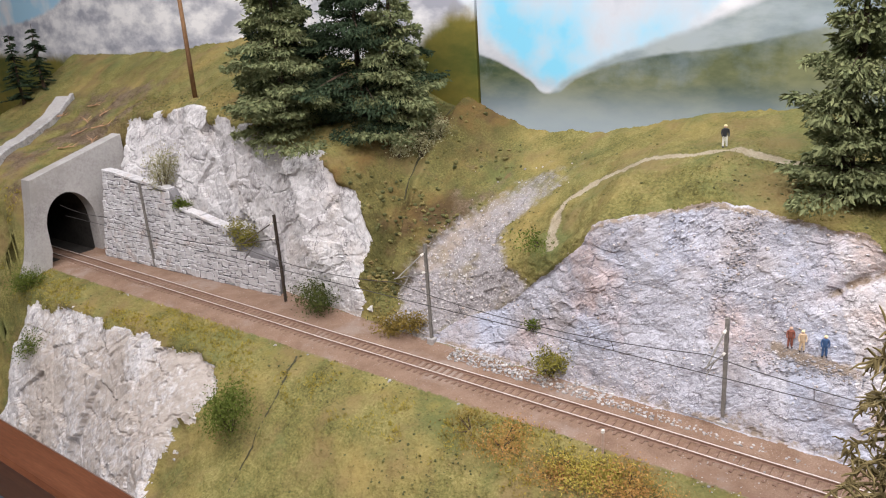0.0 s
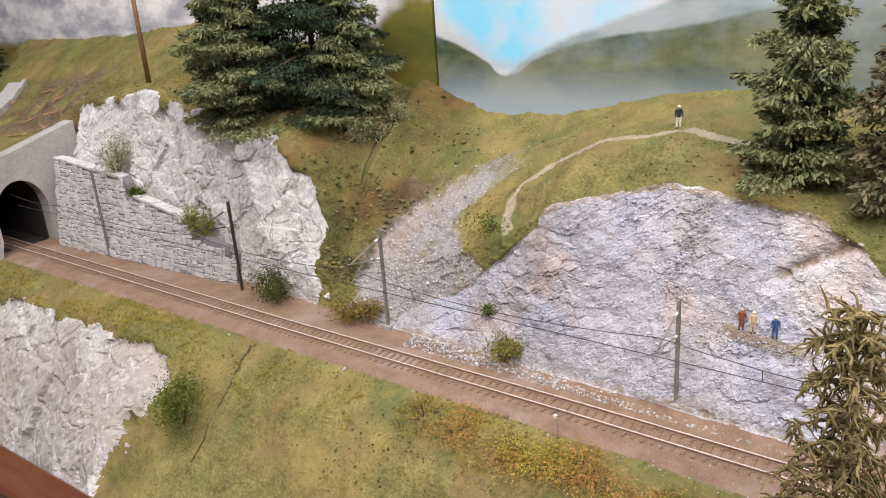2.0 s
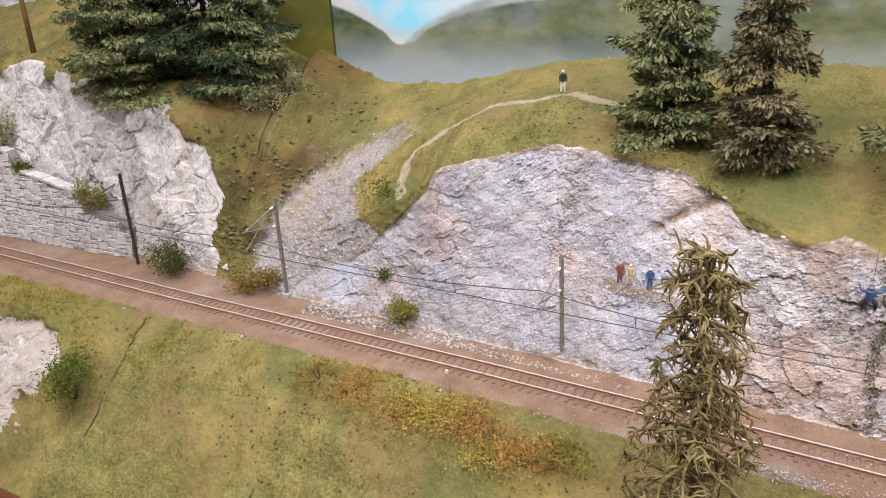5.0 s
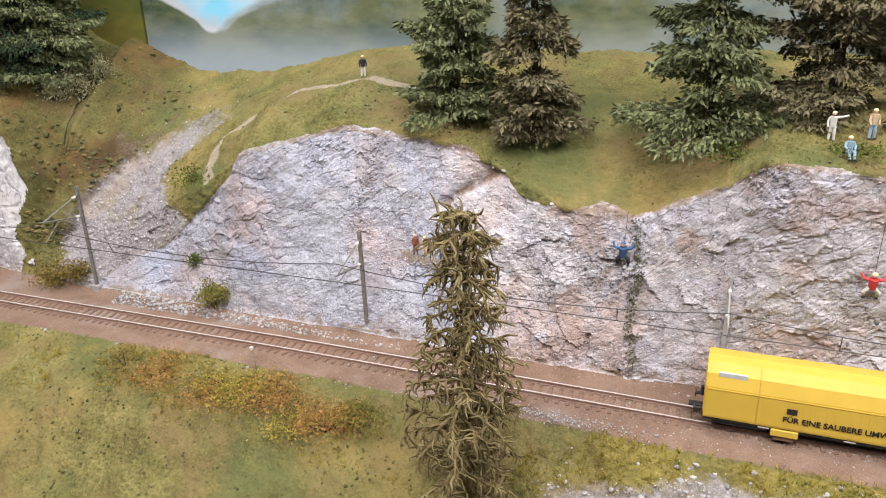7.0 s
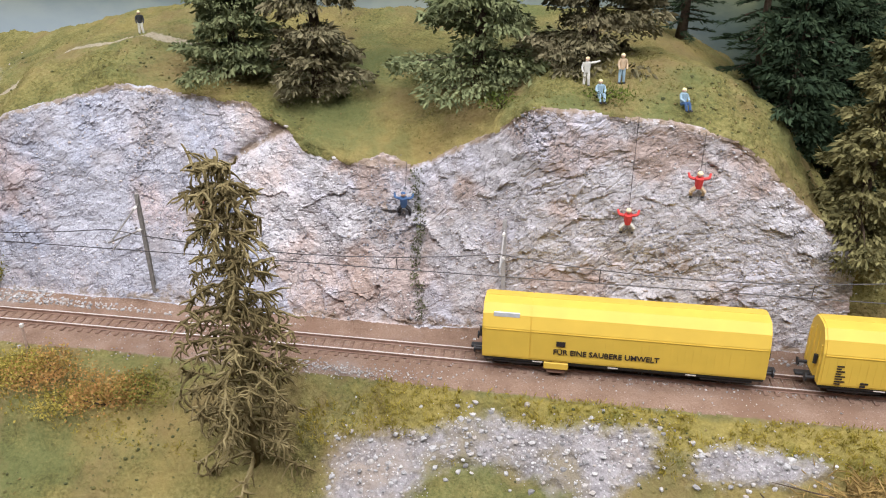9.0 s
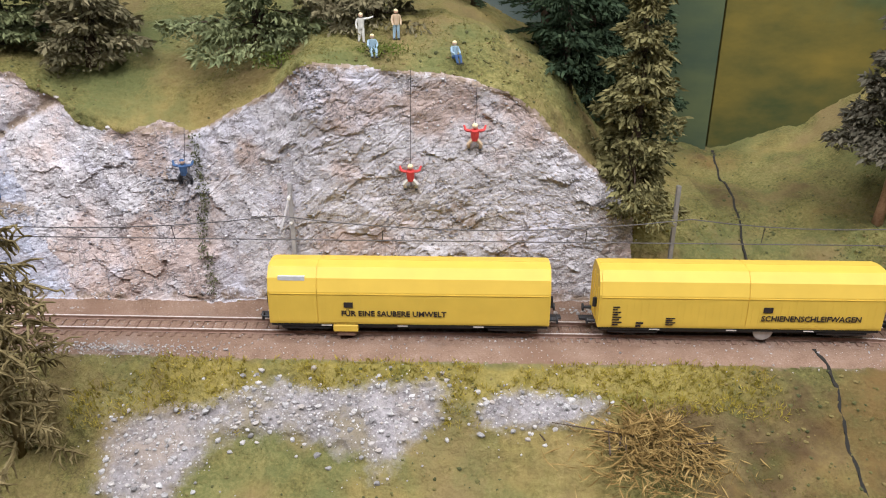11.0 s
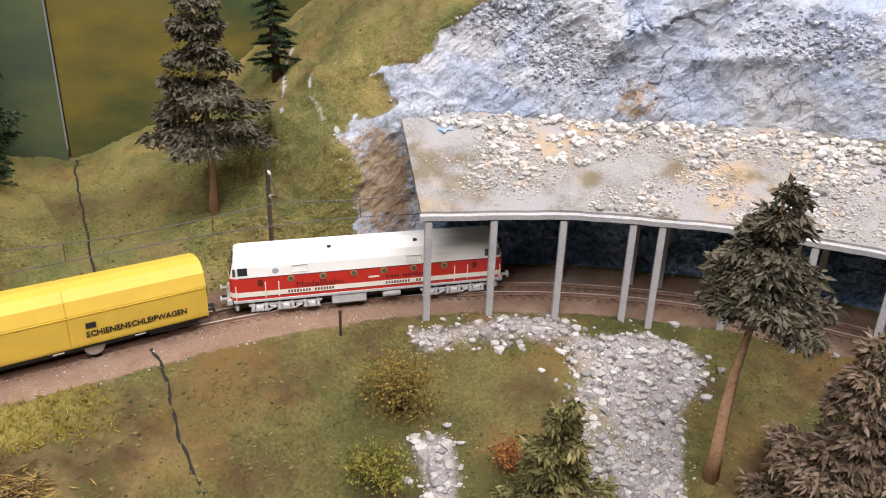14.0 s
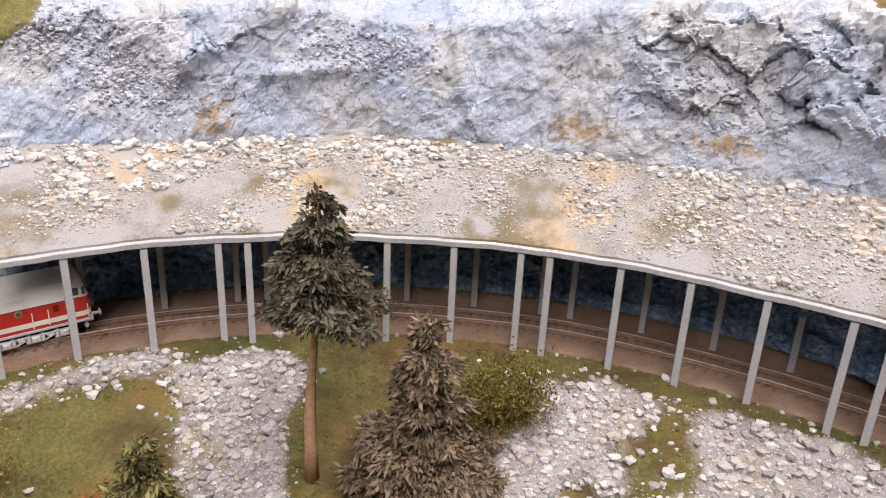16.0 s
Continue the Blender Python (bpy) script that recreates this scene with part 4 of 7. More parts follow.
for name, a, b_, mm, label in (("backdrop_1", (-2.6, 0.52), (-0.672, 0.30), BOARD_LEFT, "painted backdrop board with snowy mountains and green hills"), ("backdrop_2", (-0.668, 0.30), (0.393, 0.302), BOARD_MID, "painted backdrop board with blue sky and misty hills"),
                               ("backdrop_3", (0.397, 0.308), (1.7, 0.40), BOARD_GAP, "painted backdrop board in yellow-green")):
    v = Vector((b_[0] - a[0], b_[1] - a[1]))
    w = Vector((-v.y, v.x)).normalized() * 0.006
    bm = bmesh.new()
    ring = [bm.verts.new((p[0], p[1], z)) for z in (-0.95, 0.62) for p in (a, b_, (b_[0] + w.x, b_[1] + w.y), (a[0] + w.x, a[1] + w.y))]
    for q in ((0, 1, 5, 4), (1, 2, 6, 5), (2, 3, 7, 6), (3, 0, 4, 7), (4, 5, 6, 7), (3, 2, 1, 0)):
        bm.faces.new([ring[k] for k in q])
    tagged(part(name, bm, mm), label, "backdrop", kind="structure")

# ---- track ----
track = thing("railway_track", Matrix(), "single model railway track with rusty rails and dusty sleepers", "track")
for side in (-1, 1):
    c = side * (GAUGE / 2 + 0.0004)
    part("rail", sweep(bmesh.new(), [(c - 0.0011, -0.0027), (c + 0.0011, -0.0027), (c + 0.00045, -0.0021), (c + 0.0007, -0.0007), (c + 0.0007, 0), (c - 0.0007, 0), (c - 0.0007, -0.0007), (c - 0.00045, -0.0021)],
                       -1.5, 1.4, 0.012, [0, 0, 0, 0, 1, 0, 0, 0], True, None, rail_d), [RAIL_SIDE, RAIL_TOP], track)

# ---- concrete tunnel mouth and the dark bore behind it ----
PX = -1.238


def arch_points(cy, half, spring, n):
    pts = [(cy - half - 0.006, -0.006), (cy - half, 0.02), (cy - half, spring)]
    pts += [(cy - half * math.cos(math.pi * k / n), spring + (half + 0.012) * math.sin(math.pi * k / n)) for k in range(1, n)]
    return pts + [(cy + half, spring), (cy + half, 0.02), (cy + half, -0.006)]


def strip(bm, a, b, xa, xb, mat=0):
    va, vb = [bm.verts.new((xa, y, z)) for y, z in a], [bm.verts.new((xb, y, z)) for y, z in b]
    for k in range(len(a) - 1):
        bm.faces.new((va[k], va[k + 1], vb[k + 1], vb[k])).material_index = mat


inner = arch_points(0.0365, 0.038, 0.05, 16)
m_ = len(inner)
outer = []
for k in range(m_):
    f = k / (m_ - 1)
    if f < 0.3:
        g = f / 0.3
        outer.append((-0.047 + 0.036 * g ** 0.6, -0.012 + 0.14 * g))
    elif f < 0.8:
        g = (f - 0.3) / 0.5
        outer.append((-0.011 + 0.151 * g, 0.128 + 0.04 * g))
    else:
        g = (f - 0.8) / 0.2
        outer.append((0.14, 0.168 - 0.18 * g))
portal = thing("tunnel_portal", Matrix(), "grey concrete tunnel mouth with a sloping top edge", "tunnel portal")
bm = bmesh.new()
strip(bm, inner, outer, PX, PX)
strip(bm, outer, outer, PX, PX - 0.024)
strip(bm, inner, inner, PX - 0.024, PX)
strip(bm, outer, inner, PX - 0.024, PX - 0.024)
bmesh.ops.remove_doubles(bm, verts=bm.verts[:], dist=0.0004)
part("portal_wall", bm, CONCRETE, portal)
bm = bmesh.new()
strip(bm, [(y, z) for y, z in inner], [(y, z) for y, z in inner], PX - 0.024, -1.7)
bm.faces.new([bm.verts.new((-1.7, y, z)) for y, z in inner])
bm.faces.new([bm.verts.new(q) for q in ((PX - 0.024, inner[0][0], -0.0045), (-1.7, inner[0][0], -0.0045), (-1.7, inner[-1][0], -0.0045), (PX - 0.024, inner[-1][0], -0.0045))])
# lining coloured near black: the shade inside the bore is put into its colour
part("tunnel_lining", bm, natural("bore_shade_lining", [(0.02, 0.018, 0.016), (0.05, 0.045, 0.04)], 30, 200, 0.9, 0.2), portal, "tunnel lining coloured dark for the bore's shade")

# ---- gallery over the curve ----
gallery = thing("rock_gallery", Matrix(), "concrete avalanche gallery on slim columns covered with rubble", "gallery")
G0, G1 = 0.579, 1.40


def sag(s, d, z):
    return 0.0004 * math.sin(s * 47) + 0.0002 * math.sin(s * 113 + d * 40) + 0.0001 * math.sin(s * 260) if d < 0.05 else 0


ROOF = natural("gravel_roof", [(0.17, 0.165, 0.16), (0.29, 0.28, 0.27), (0.4, 0.385, 0.375)], 45, 520, 0.95, 1.0, [(0.46, 0.34, 0.22), (0.17, 0.135, 0.08), (0.34, 0.33, 0.335)], 9.0, patch_span=(0.49, 0.6), patch_amount=0.92, bump_distance=0.002)
part("roof", sweep(bmesh.new(), [(-0.039, 0.0775), (-0.039, 0.0825)] + [(-0.039 + 0.099 * k / 8, 0.0825 + 0.052 * (k / 8) ** 0.95) for k in range(1, 9)] + [(0.06, 0.129), (0.0, 0.1)], G0, G1, 0.006, None, True, sag), ROOF, gallery, "sloping roof strewn with gravel and earth")
part("edge_beam", sweep(bmesh.new(), [(-0.043, 0.0765), (-0.0432, 0.0802), (-0.0392, 0.0808), (-0.0355, 0.0775), (-0.0355, 0.0765)], G0 - 0.001, G1, 0.006, None, True, sag), CONCRETE_PALE, gallery, "pale concrete edge beam")
COLS = [0.585, 0.639, 0.696, 0.752, 0.775, 0.832, 0.888, 0.943, 0.997, 1.02, 1.075, 1.127, 1.179, 1.232, 1.255, 1.31]
col_bm = box(bmesh.new(), (-0.0026, -0.0026, -0.012), (0.0026, 0.0026, 0.0755), 0.0005)
first = part("column", col_bm, CONCRETE_PALE, gallery)
first.matrix_local = place(COLS[0], -0.0395)
for s in COLS[1:]:
    part("column", first.data, None, gallery, pose_=place(s, -0.0395))
back_bm = box(bmesh.new(), (-0.0026, -0.0026, -0.008), (0.0026, 0.0026, 0.104), 0.0005)
first_b = part("rear_column", back_bm, CONCRETE_PALE, gallery)
first_b.matrix_local = place(COLS[0] + 0.01, 0.026)
for s in COLS[1:]:
    part("rear_column", first_b.data, None, gallery, pose_=place(s + 0.01, 0.026))


# ---- masts, brackets and wires of the overhead line ----
def mast(s, d, height, mat_, label, lean=0.0, arm=True, foot=False, thick=0.0014, base=-0.004):
    m = place(s, d, base) @ Matrix.Rotation(lean, 4, "X")
    t = thing("catenary_mast", m, label, "mast", "masts of the overhead line")
    bm = bmesh.new()
    for k in (-1, 1):
        box(bm, (-thick, k * thick * 0.75 - thick * 0.3, 0), (thick, k * thick * 0.75 + thick * 0.3, height), 0.0001)
    box(bm, (-thick * 0.25, -thick * 0.7, 0), (thick * 0.25, thick * 0.7, height * 0.995))
    part("post", bm, mat_, t)
    if foot:
        part("footing", box(bmesh.new(), (-0.004, -0.004, -0.004), (0.004, 0.004, 0.009), 0.0006), CONCRETE, t, "concrete footing")
    if arm:
        top, low = height - 0.008, height - 0.03
        reach = -(d - 0.002)
        bm = bmesh.new()
        rod(bm, (0, -0.001, low), (0, reach, top - 0.012), 0.0007)
        rod(bm, (0, -0.001, top), (0, reach * 0.93, top - 0.013), 0.0007)
        rod(bm, (0, reach * 0.55, (low * 0.45 + (top - 0.012) * 0.55)), (0, reach * 0.95, 0.0685 - base), 0.0005)
        part("bracket", bm, mat_, t)
        bm = bmesh.new()
        for p in ((0, -0.004, low + 0.0012), (0, -0.004, top - 0.0012)):
            rod(bm, p, (p[0], p[1] - 0.004, p[2] + (0.0006 if p[2] < top - 0.004 else -0.0006)), 0.0012)
        part("insulator", bm, INSULATOR, t, "pale ribbed insulators")
    return t


MASTS = [(-1.09, 0.05, 0.125, GREY_MAST, "weathered grey overhead-line mast before the stone wall", 0.0, False, False), (-0.815, 0.056, 0.112, DARK_IRON, "dark iron overhead-line mast at the wall's end", 0.0, True, False),
         (-0.581, 0.052, 0.112, GREY_MAST, "grey-brown overhead-line mast on a concrete footing", 0.0, True, True), (-0.279, 0.05, 0.1, GREY_MAST, "dark grey overhead-line mast before the rock face", 0.03, True, True),
         (0.012, 0.043, 0.098, CONCRETE, "pale grey concrete mast against the rock", 0.0, True, False), (0.284, 0.037, 0.1, GREY_MAST, "grey wooden overhead-line mast at the cutting's end", 0.0, False, False),
         (0.478, 0.036, 0.112, DARK_IRON, "dark brown overhead-line mast with pale insulators", 0.0, True, False)]
for s, d, h, mm, label, lean, arm, foot in MASTS:
    mast(s, d, h, mm, label, lean, arm, foot)
line = thing("overhead_line", Matrix(), "thin dark contact wire and carrying wire with droppers", "overhead line")
knots = [-1.235, -1.09, -0.815, -0.581, -0.279, 0.012, 0.284, 0.478, 0.6]
con, mes, way_c, way_m = bmesh.new(), bmesh.new(), [], []
for a, b_ in zip(knots, knots[1:]):
    pts_c, pts_m = [], []
    for k in range(9):
        f = k / 8
        s = a + (b_ - a) * f
        pts_c.append(on_track(s, 0.6 * rail_d(s), 0.0665))
        pts_m.append(on_track(s, 0.002, 0.0845 - 0.040 * f * (1 - f) * (b_ - a) / 0.3))
    way_c += pts_c[:-1] if b_ < 0.59 else pts_c
    way_m += pts_m[:-1] if b_ < 0.59 else pts_m
    for k in (2, 6) if b_ - a > 0.15 else (4,):
        part("dropper", rod(bmesh.new(), pts_c[k], pts_m[k], 0.0003, n=4), WIRE, line)
tube(con, way_c, 0.0004, 5)
tube(mes, way_m, 0.0004, 5)
part("contact_wire", con, WIRE, line)
part("carrying_wire", mes, WIRE, line)

# wooden pole on the hill
zp = ground_at(-1.098, 0.169)
pole = thing("wooden_pole", place(-1.098, 0.169, zp - 0.004), "brown wooden telegraph pole on the hill", "pole")
part("shaft", rod(bmesh.new(), (0, 0, 0), (0.001, 0, 0.2), 0.0036, 0.0026, 8), POLE_WOOD, pole, smooth=True)


# small posts beside the track
POST_PINK = plain("faded_pink_post", (0.42, 0.3, 0.24), 0.8, 0, 0.3)


def track_post(s, d, h, mats, label):
    z = ground_at(s, d)
    t = thing("track_post", place(s, d, z - 0.002), label, "marker post", "posts beside the track")
    part("shaft", box(bmesh.new(), (-0.0009, -0.0009, 0), (0.0009, 0.0009, h), 0.0002), mats[0], t)
    part("cap", box(bmesh.new(), (-0.0013, -0.0013, h), (0.0013, 0.0013, h + 0.003), 0.0004), mats[1], t)
    return t


track_post(-0.348, -0.026, 0.02, (POST_PINK, INSULATOR), "small pale pinkish marker post beside the track")
track_post(0.511, -0.045, 0.02, (DARK_IRON, DARK_IRON), "thin dark rusty marker post beside the track")

# seam where two sections of the layout meet
bm = bmesh.new()
rows_d = [-0.2 + 0.2 * k / 60 for k in range(57)]
prev = None
for k, d in enumerate(rows_d):
    s = 0.375 + 0.08 * d + 0.0007 * math.sin(k * 0.9) - 0.0016 * math.sin(k * 0.23)
    z = ground_at(s, d) + 0.0006
    w = 0.0009 + 0.0004 * math.sin(k * 1.7)
    cur = [bm.verts.new(on_track(s - w, d, z)), bm.verts.new(on_track(s + w, d, z + 0.0002)), bm.verts.new(on_track(s + w, d, z - 0.004)), bm.verts.new(on_track(s - w, d, z - 0.004))]
    if prev:
        for j in range(4):
            bm.faces.new((prev[j], cur[j], cur[(j + 1) % 4], prev[(j + 1) % 4]))
    prev = cur
prev = None
for k in range(60):
    d = 0.045 + 0.26 * k / 59
    s = 0.358 + 0.155 * max(0, d - 0.06) + 0.0006 * math.sin(k * 0.7)
    z = ground_at(s, d) + 0.0006
    w = 0.0008
    cur = [bm.verts.new(on_track(s - w, d, z)), bm.verts.new(on_track(s + w, d, z + 0.0002)), bm.verts.new(on_track(s + w, d, z - 0.004)), bm.verts.new(on_track(s - w, d, z - 0.004))]
    if prev:
        for j in range(4):
            bm.faces.new((prev[j], cur[j], cur[(j + 1) % 4], prev[(j + 1) % 4]))
    prev = cur
tagged(part("seam", bm, plain("black_gap", (0.015, 0.013, 0.01), 0.95)), "black crack where two layout sections meet", "seam", kind="structure")

# groove between two sections across the lower bank
bm, prev = bmesh.new(), None
for k in range(46):
    d = -0.033 - 0.145 * k / 45
    s = float(np.interp(-d, (0.033, 0.076, 0.121, 0.169), (-0.699, -0.679, -0.672, -0.661))) + 0.0006 * math.sin(k * 0.9)
    z, w = ground_at(s, d) + 0.0006, (0.0011 if k < 16 else 0.0005) + 0.0003 * math.sin(k * 1.3)
    cur = [bm.verts.new(on_track(s - w, d, z)), bm.verts.new(on_track(s + w, d, z)), bm.verts.new(on_track(s + w, d, z - 0.004)), bm.verts.new(on_track(s - w, d, z - 0.004))]
    if prev:
        for j in range(4):
            bm.faces.new((prev[j], cur[j], cur[(j + 1) % 4], prev[(j + 1) % 4]))
    prev = cur
tagged(part("groove", bm, plain("dark_earth_groove", (0.05, 0.045, 0.02), 0.95)), "narrow groove between two layout sections on the bank", "seam", kind="structure")

# crevice between two sections in the side valley
bm, prev = bmesh.new(), None
for k in range(40):
    f = k / 39
    s, d = -0.676 - 0.036 * f + 0.0006 * math.sin(k * 0.8), 0.12 + 0.17 * f
    z, w = ground_at(s, d) + 0.0008, 0.0007 + 0.0003 * math.sin(k * 1.3)
    cur = [bm.verts.new(on_track(s - w, d, z)), bm.verts.new(on_track(s + w, d, z)), bm.verts.new(on_track(s + w, d, z - 0.004)), bm.verts.new(on_track(s - w, d, z - 0.004))]
    if prev:
        for j in range(4):
            bm.faces.new((prev[j], cur[j], cur[(j + 1) % 4], prev[(j + 1) % 4]))
    prev = cur
tagged(part("crevice", bm, bpy.data.materials["dark_earth_groove"]), "dark crevice between two layout sections in the valley", "seam", kind="structure")

# mountain road with its low stone wall, on the hill over the tunnel
ROAD = [(-1.36, -0.05), (-1.4, 0.0), (-1.426, 0.038), (-1.474, 0.106), (-1.526, 0.186), (-1.56, 0.25)]
road_pts = []
for k in range(41):
    y = -0.05 + 0.3 * k / 40
    x = float(np.interp(y, [p[1] for p in ROAD], [p[0] for p in ROAD]))
    road_pts.append(Vector((x, y, max(ground_at(x, y - on_track(x, 0).y), ground_at(x - 0.03, y - on_track(x, 0).y)) + 0.004)))
bm, kerb = bmesh.new(), bmesh.new()
for target, offs in ((bm, ((0.004, 0.0), (0.034, 0.0), (0.034, -0.03), (0.004, -0.03))), (kerb, ((-0.003, 0.005), (0.0036, 0.005), (0.0036, -0.045), (-0.006, -0.045)))):
    prev = None
    for a, b_ in zip(road_pts, road_pts[1:]):
        side = Vector((-(b_ - a).y, (b_ - a).x, 0)).normalized()
        cur = [target.verts.new(a + side * o + Vector((0, 0, h))) for o, h in offs]
        if prev:
            for j in range(4):
                target.faces.new((prev[j], cur[j], cur[(j + 1) % 4], prev[(j + 1) % 4]))
        else:
            target.faces.new(cur)
        prev = cur
    target.faces.new(prev[::-1])
tagged(part("road", bm, CONCRETE), "grey mountain road winding up the hill", "road", kind="structure")
tagged(part("road_wall", kerb, natural("road_wall_stone", [(0.2, 0.19, 0.19), (0.42, 0.4, 0.39), (0.55, 0.53, 0.51)], 60, 260, 0.9, 0.8, crack=(190, 0.42, (0.12, 0.11, 0.11)))), "low grey stone wall along the road", "wall", kind="structure")

# ---- train ----
RED = plain("red_lacquer", (0.56, 0.035, 0.025), 0.35, 0, 0.05, 120)
CREAM = plain("cream_lacquer", (0.86, 0.82, 0.72), 0.35, 0, 0.03, 120)
WHITE_ROOF = plain("white_roof_paint", (0.86, 0.85, 0.82), 0.4, 0, 0.03, 80)
LIGHT_GREY = plain("light_grey_frame", (0.5, 0.51, 0.52), 0.5, 0, 0.1)
BOGIE_GREY = plain("silver_grey_bogie", (0.58, 0.59, 0.6), 0.55, 0, 0.25, 500)
BLACK = plain("black_plastic", (0.018, 0.018, 0.02), 0.55, 0, 0.2)
YELLOW = plain("yellow_wagon_paint", (0.66, 0.44, 0.06), 0.6, 0, 0.05, 60)
DARK_TEXT = plain("dark_print", (0.018, 0.012, 0.01), 0.9)
DARK_GLASS = plain("dark_window", (0.03, 0.035, 0.04), 0.12)
GREY_GLASS = plain("grey_window", (0.07, 0.075, 0.07), 0.3)
PALE_PANE = plain("pale_pane", (0.42, 0.43, 0.44), 0.3)
PORT_GLASS = plain("olive_porthole_pane", (0.11, 0.11, 0.06), 0.3)
OCHRE_RING = plain("brass_porthole", (0.5, 0.42, 0.22), 0.35, 0.5)
STEEL = plain("wheel_steel", (0.45, 0.44, 0.43), 0.35, 0.7)


def loft(bm, sections, mats=None, cap=True):
    """Joins cross sections, each a ring of places with the same count."""
    rings = [[bm.verts.new(p) for p in sec] for sec in sections]
    n = len(rings[0])
    for a, b in zip(rings, rings[1:]):
        for k in range(n):
            f = bm.faces.new((a[k], a[(k + 1) % n], b[(k + 1) % n], b[k]))
            if mats:
                f.material_index = mats[k]
    if cap:
        bm.faces.new(rings[0][::-1])
        bm.faces.new(rings[-1])
    return bm


def wording(text, size, mat_, parent, at, label, name="lettering", stretch=1.0, bold=0.00013):
    """Raised letters on the side that faces the viewers (towards -y)."""
    cu = bpy.data.curves.new(name, "FONT")
    cu.body, cu.size, cu.extrude, cu.offset = text, size, 0.00008, bold
    cu.resolution_u = 2
    tmp = bpy.data.objects.new(name + "_tmp", cu)
    scene.collection.objects.link(tmp)
    me = bpy.data.meshes.new_from_object(tmp.evaluated_get(bpy.context.evaluated_depsgraph_get()))
    bpy.data.objects.remove(tmp)
    bpy.data.curves.remove(cu)
    me.materials.clear()
    me.materials.append(mat_)
    ob = new(name, me)
    ob.parent = parent
    ob.matrix_local = Matrix.Translation(at) @ Matrix.Rotation(math.pi / 2, 4, "X") @ Matrix.Diagonal((stretch, 1, 1, 1))
    ob["label"] = label
    return ob


def bars(bm, x, y, z, lengths, h, gap):
    """Rows of print too small or too private to read."""
    for k, ln in enumerate(lengths):
        box(bm, (x, y - 0.0001, z - k * gap), (x + ln, y + 0.0001, z - k * gap + h))
    return bm


def ring_disc(bm, c, r, depth, n=14):
    rod(bm, (c[0], c[1], c[2]), (c[0], c[1] - depth, c[2]), r, r, n)
    return bm


LOCO_S, HALF, WID = 0.545, 0.1065, 0.0172


def buffers(parent, x, sign, z=0.0118, paint=None):
    for y in (-0.01, 0.01):
        bm = bmesh.new()
        rod(bm, (x, y, z), (x + sign * 0.0055, y, z), 0.0013, 0.0011, 10)
        rod(bm, (x + sign * 0.0055, y, z), (x + sign * 0.0065, y, z), 0.0028, 0.0028, 12)
        part("buffer", bm, paint or LIGHT_GREY, parent)


def wheel(bm, x, y, r, w):
    rod(bm, (x, y - w / 2, r), (x, y + w / 2, r), r, r, 18)
    rod(bm, (x, y - w / 2 - 0.0004, r), (x, y - w / 2, r), r * 0.45, r * 0.5, 10)


DARK_RED = plain("dark_red_print", (0.1, 0.015, 0.012), 0.7)


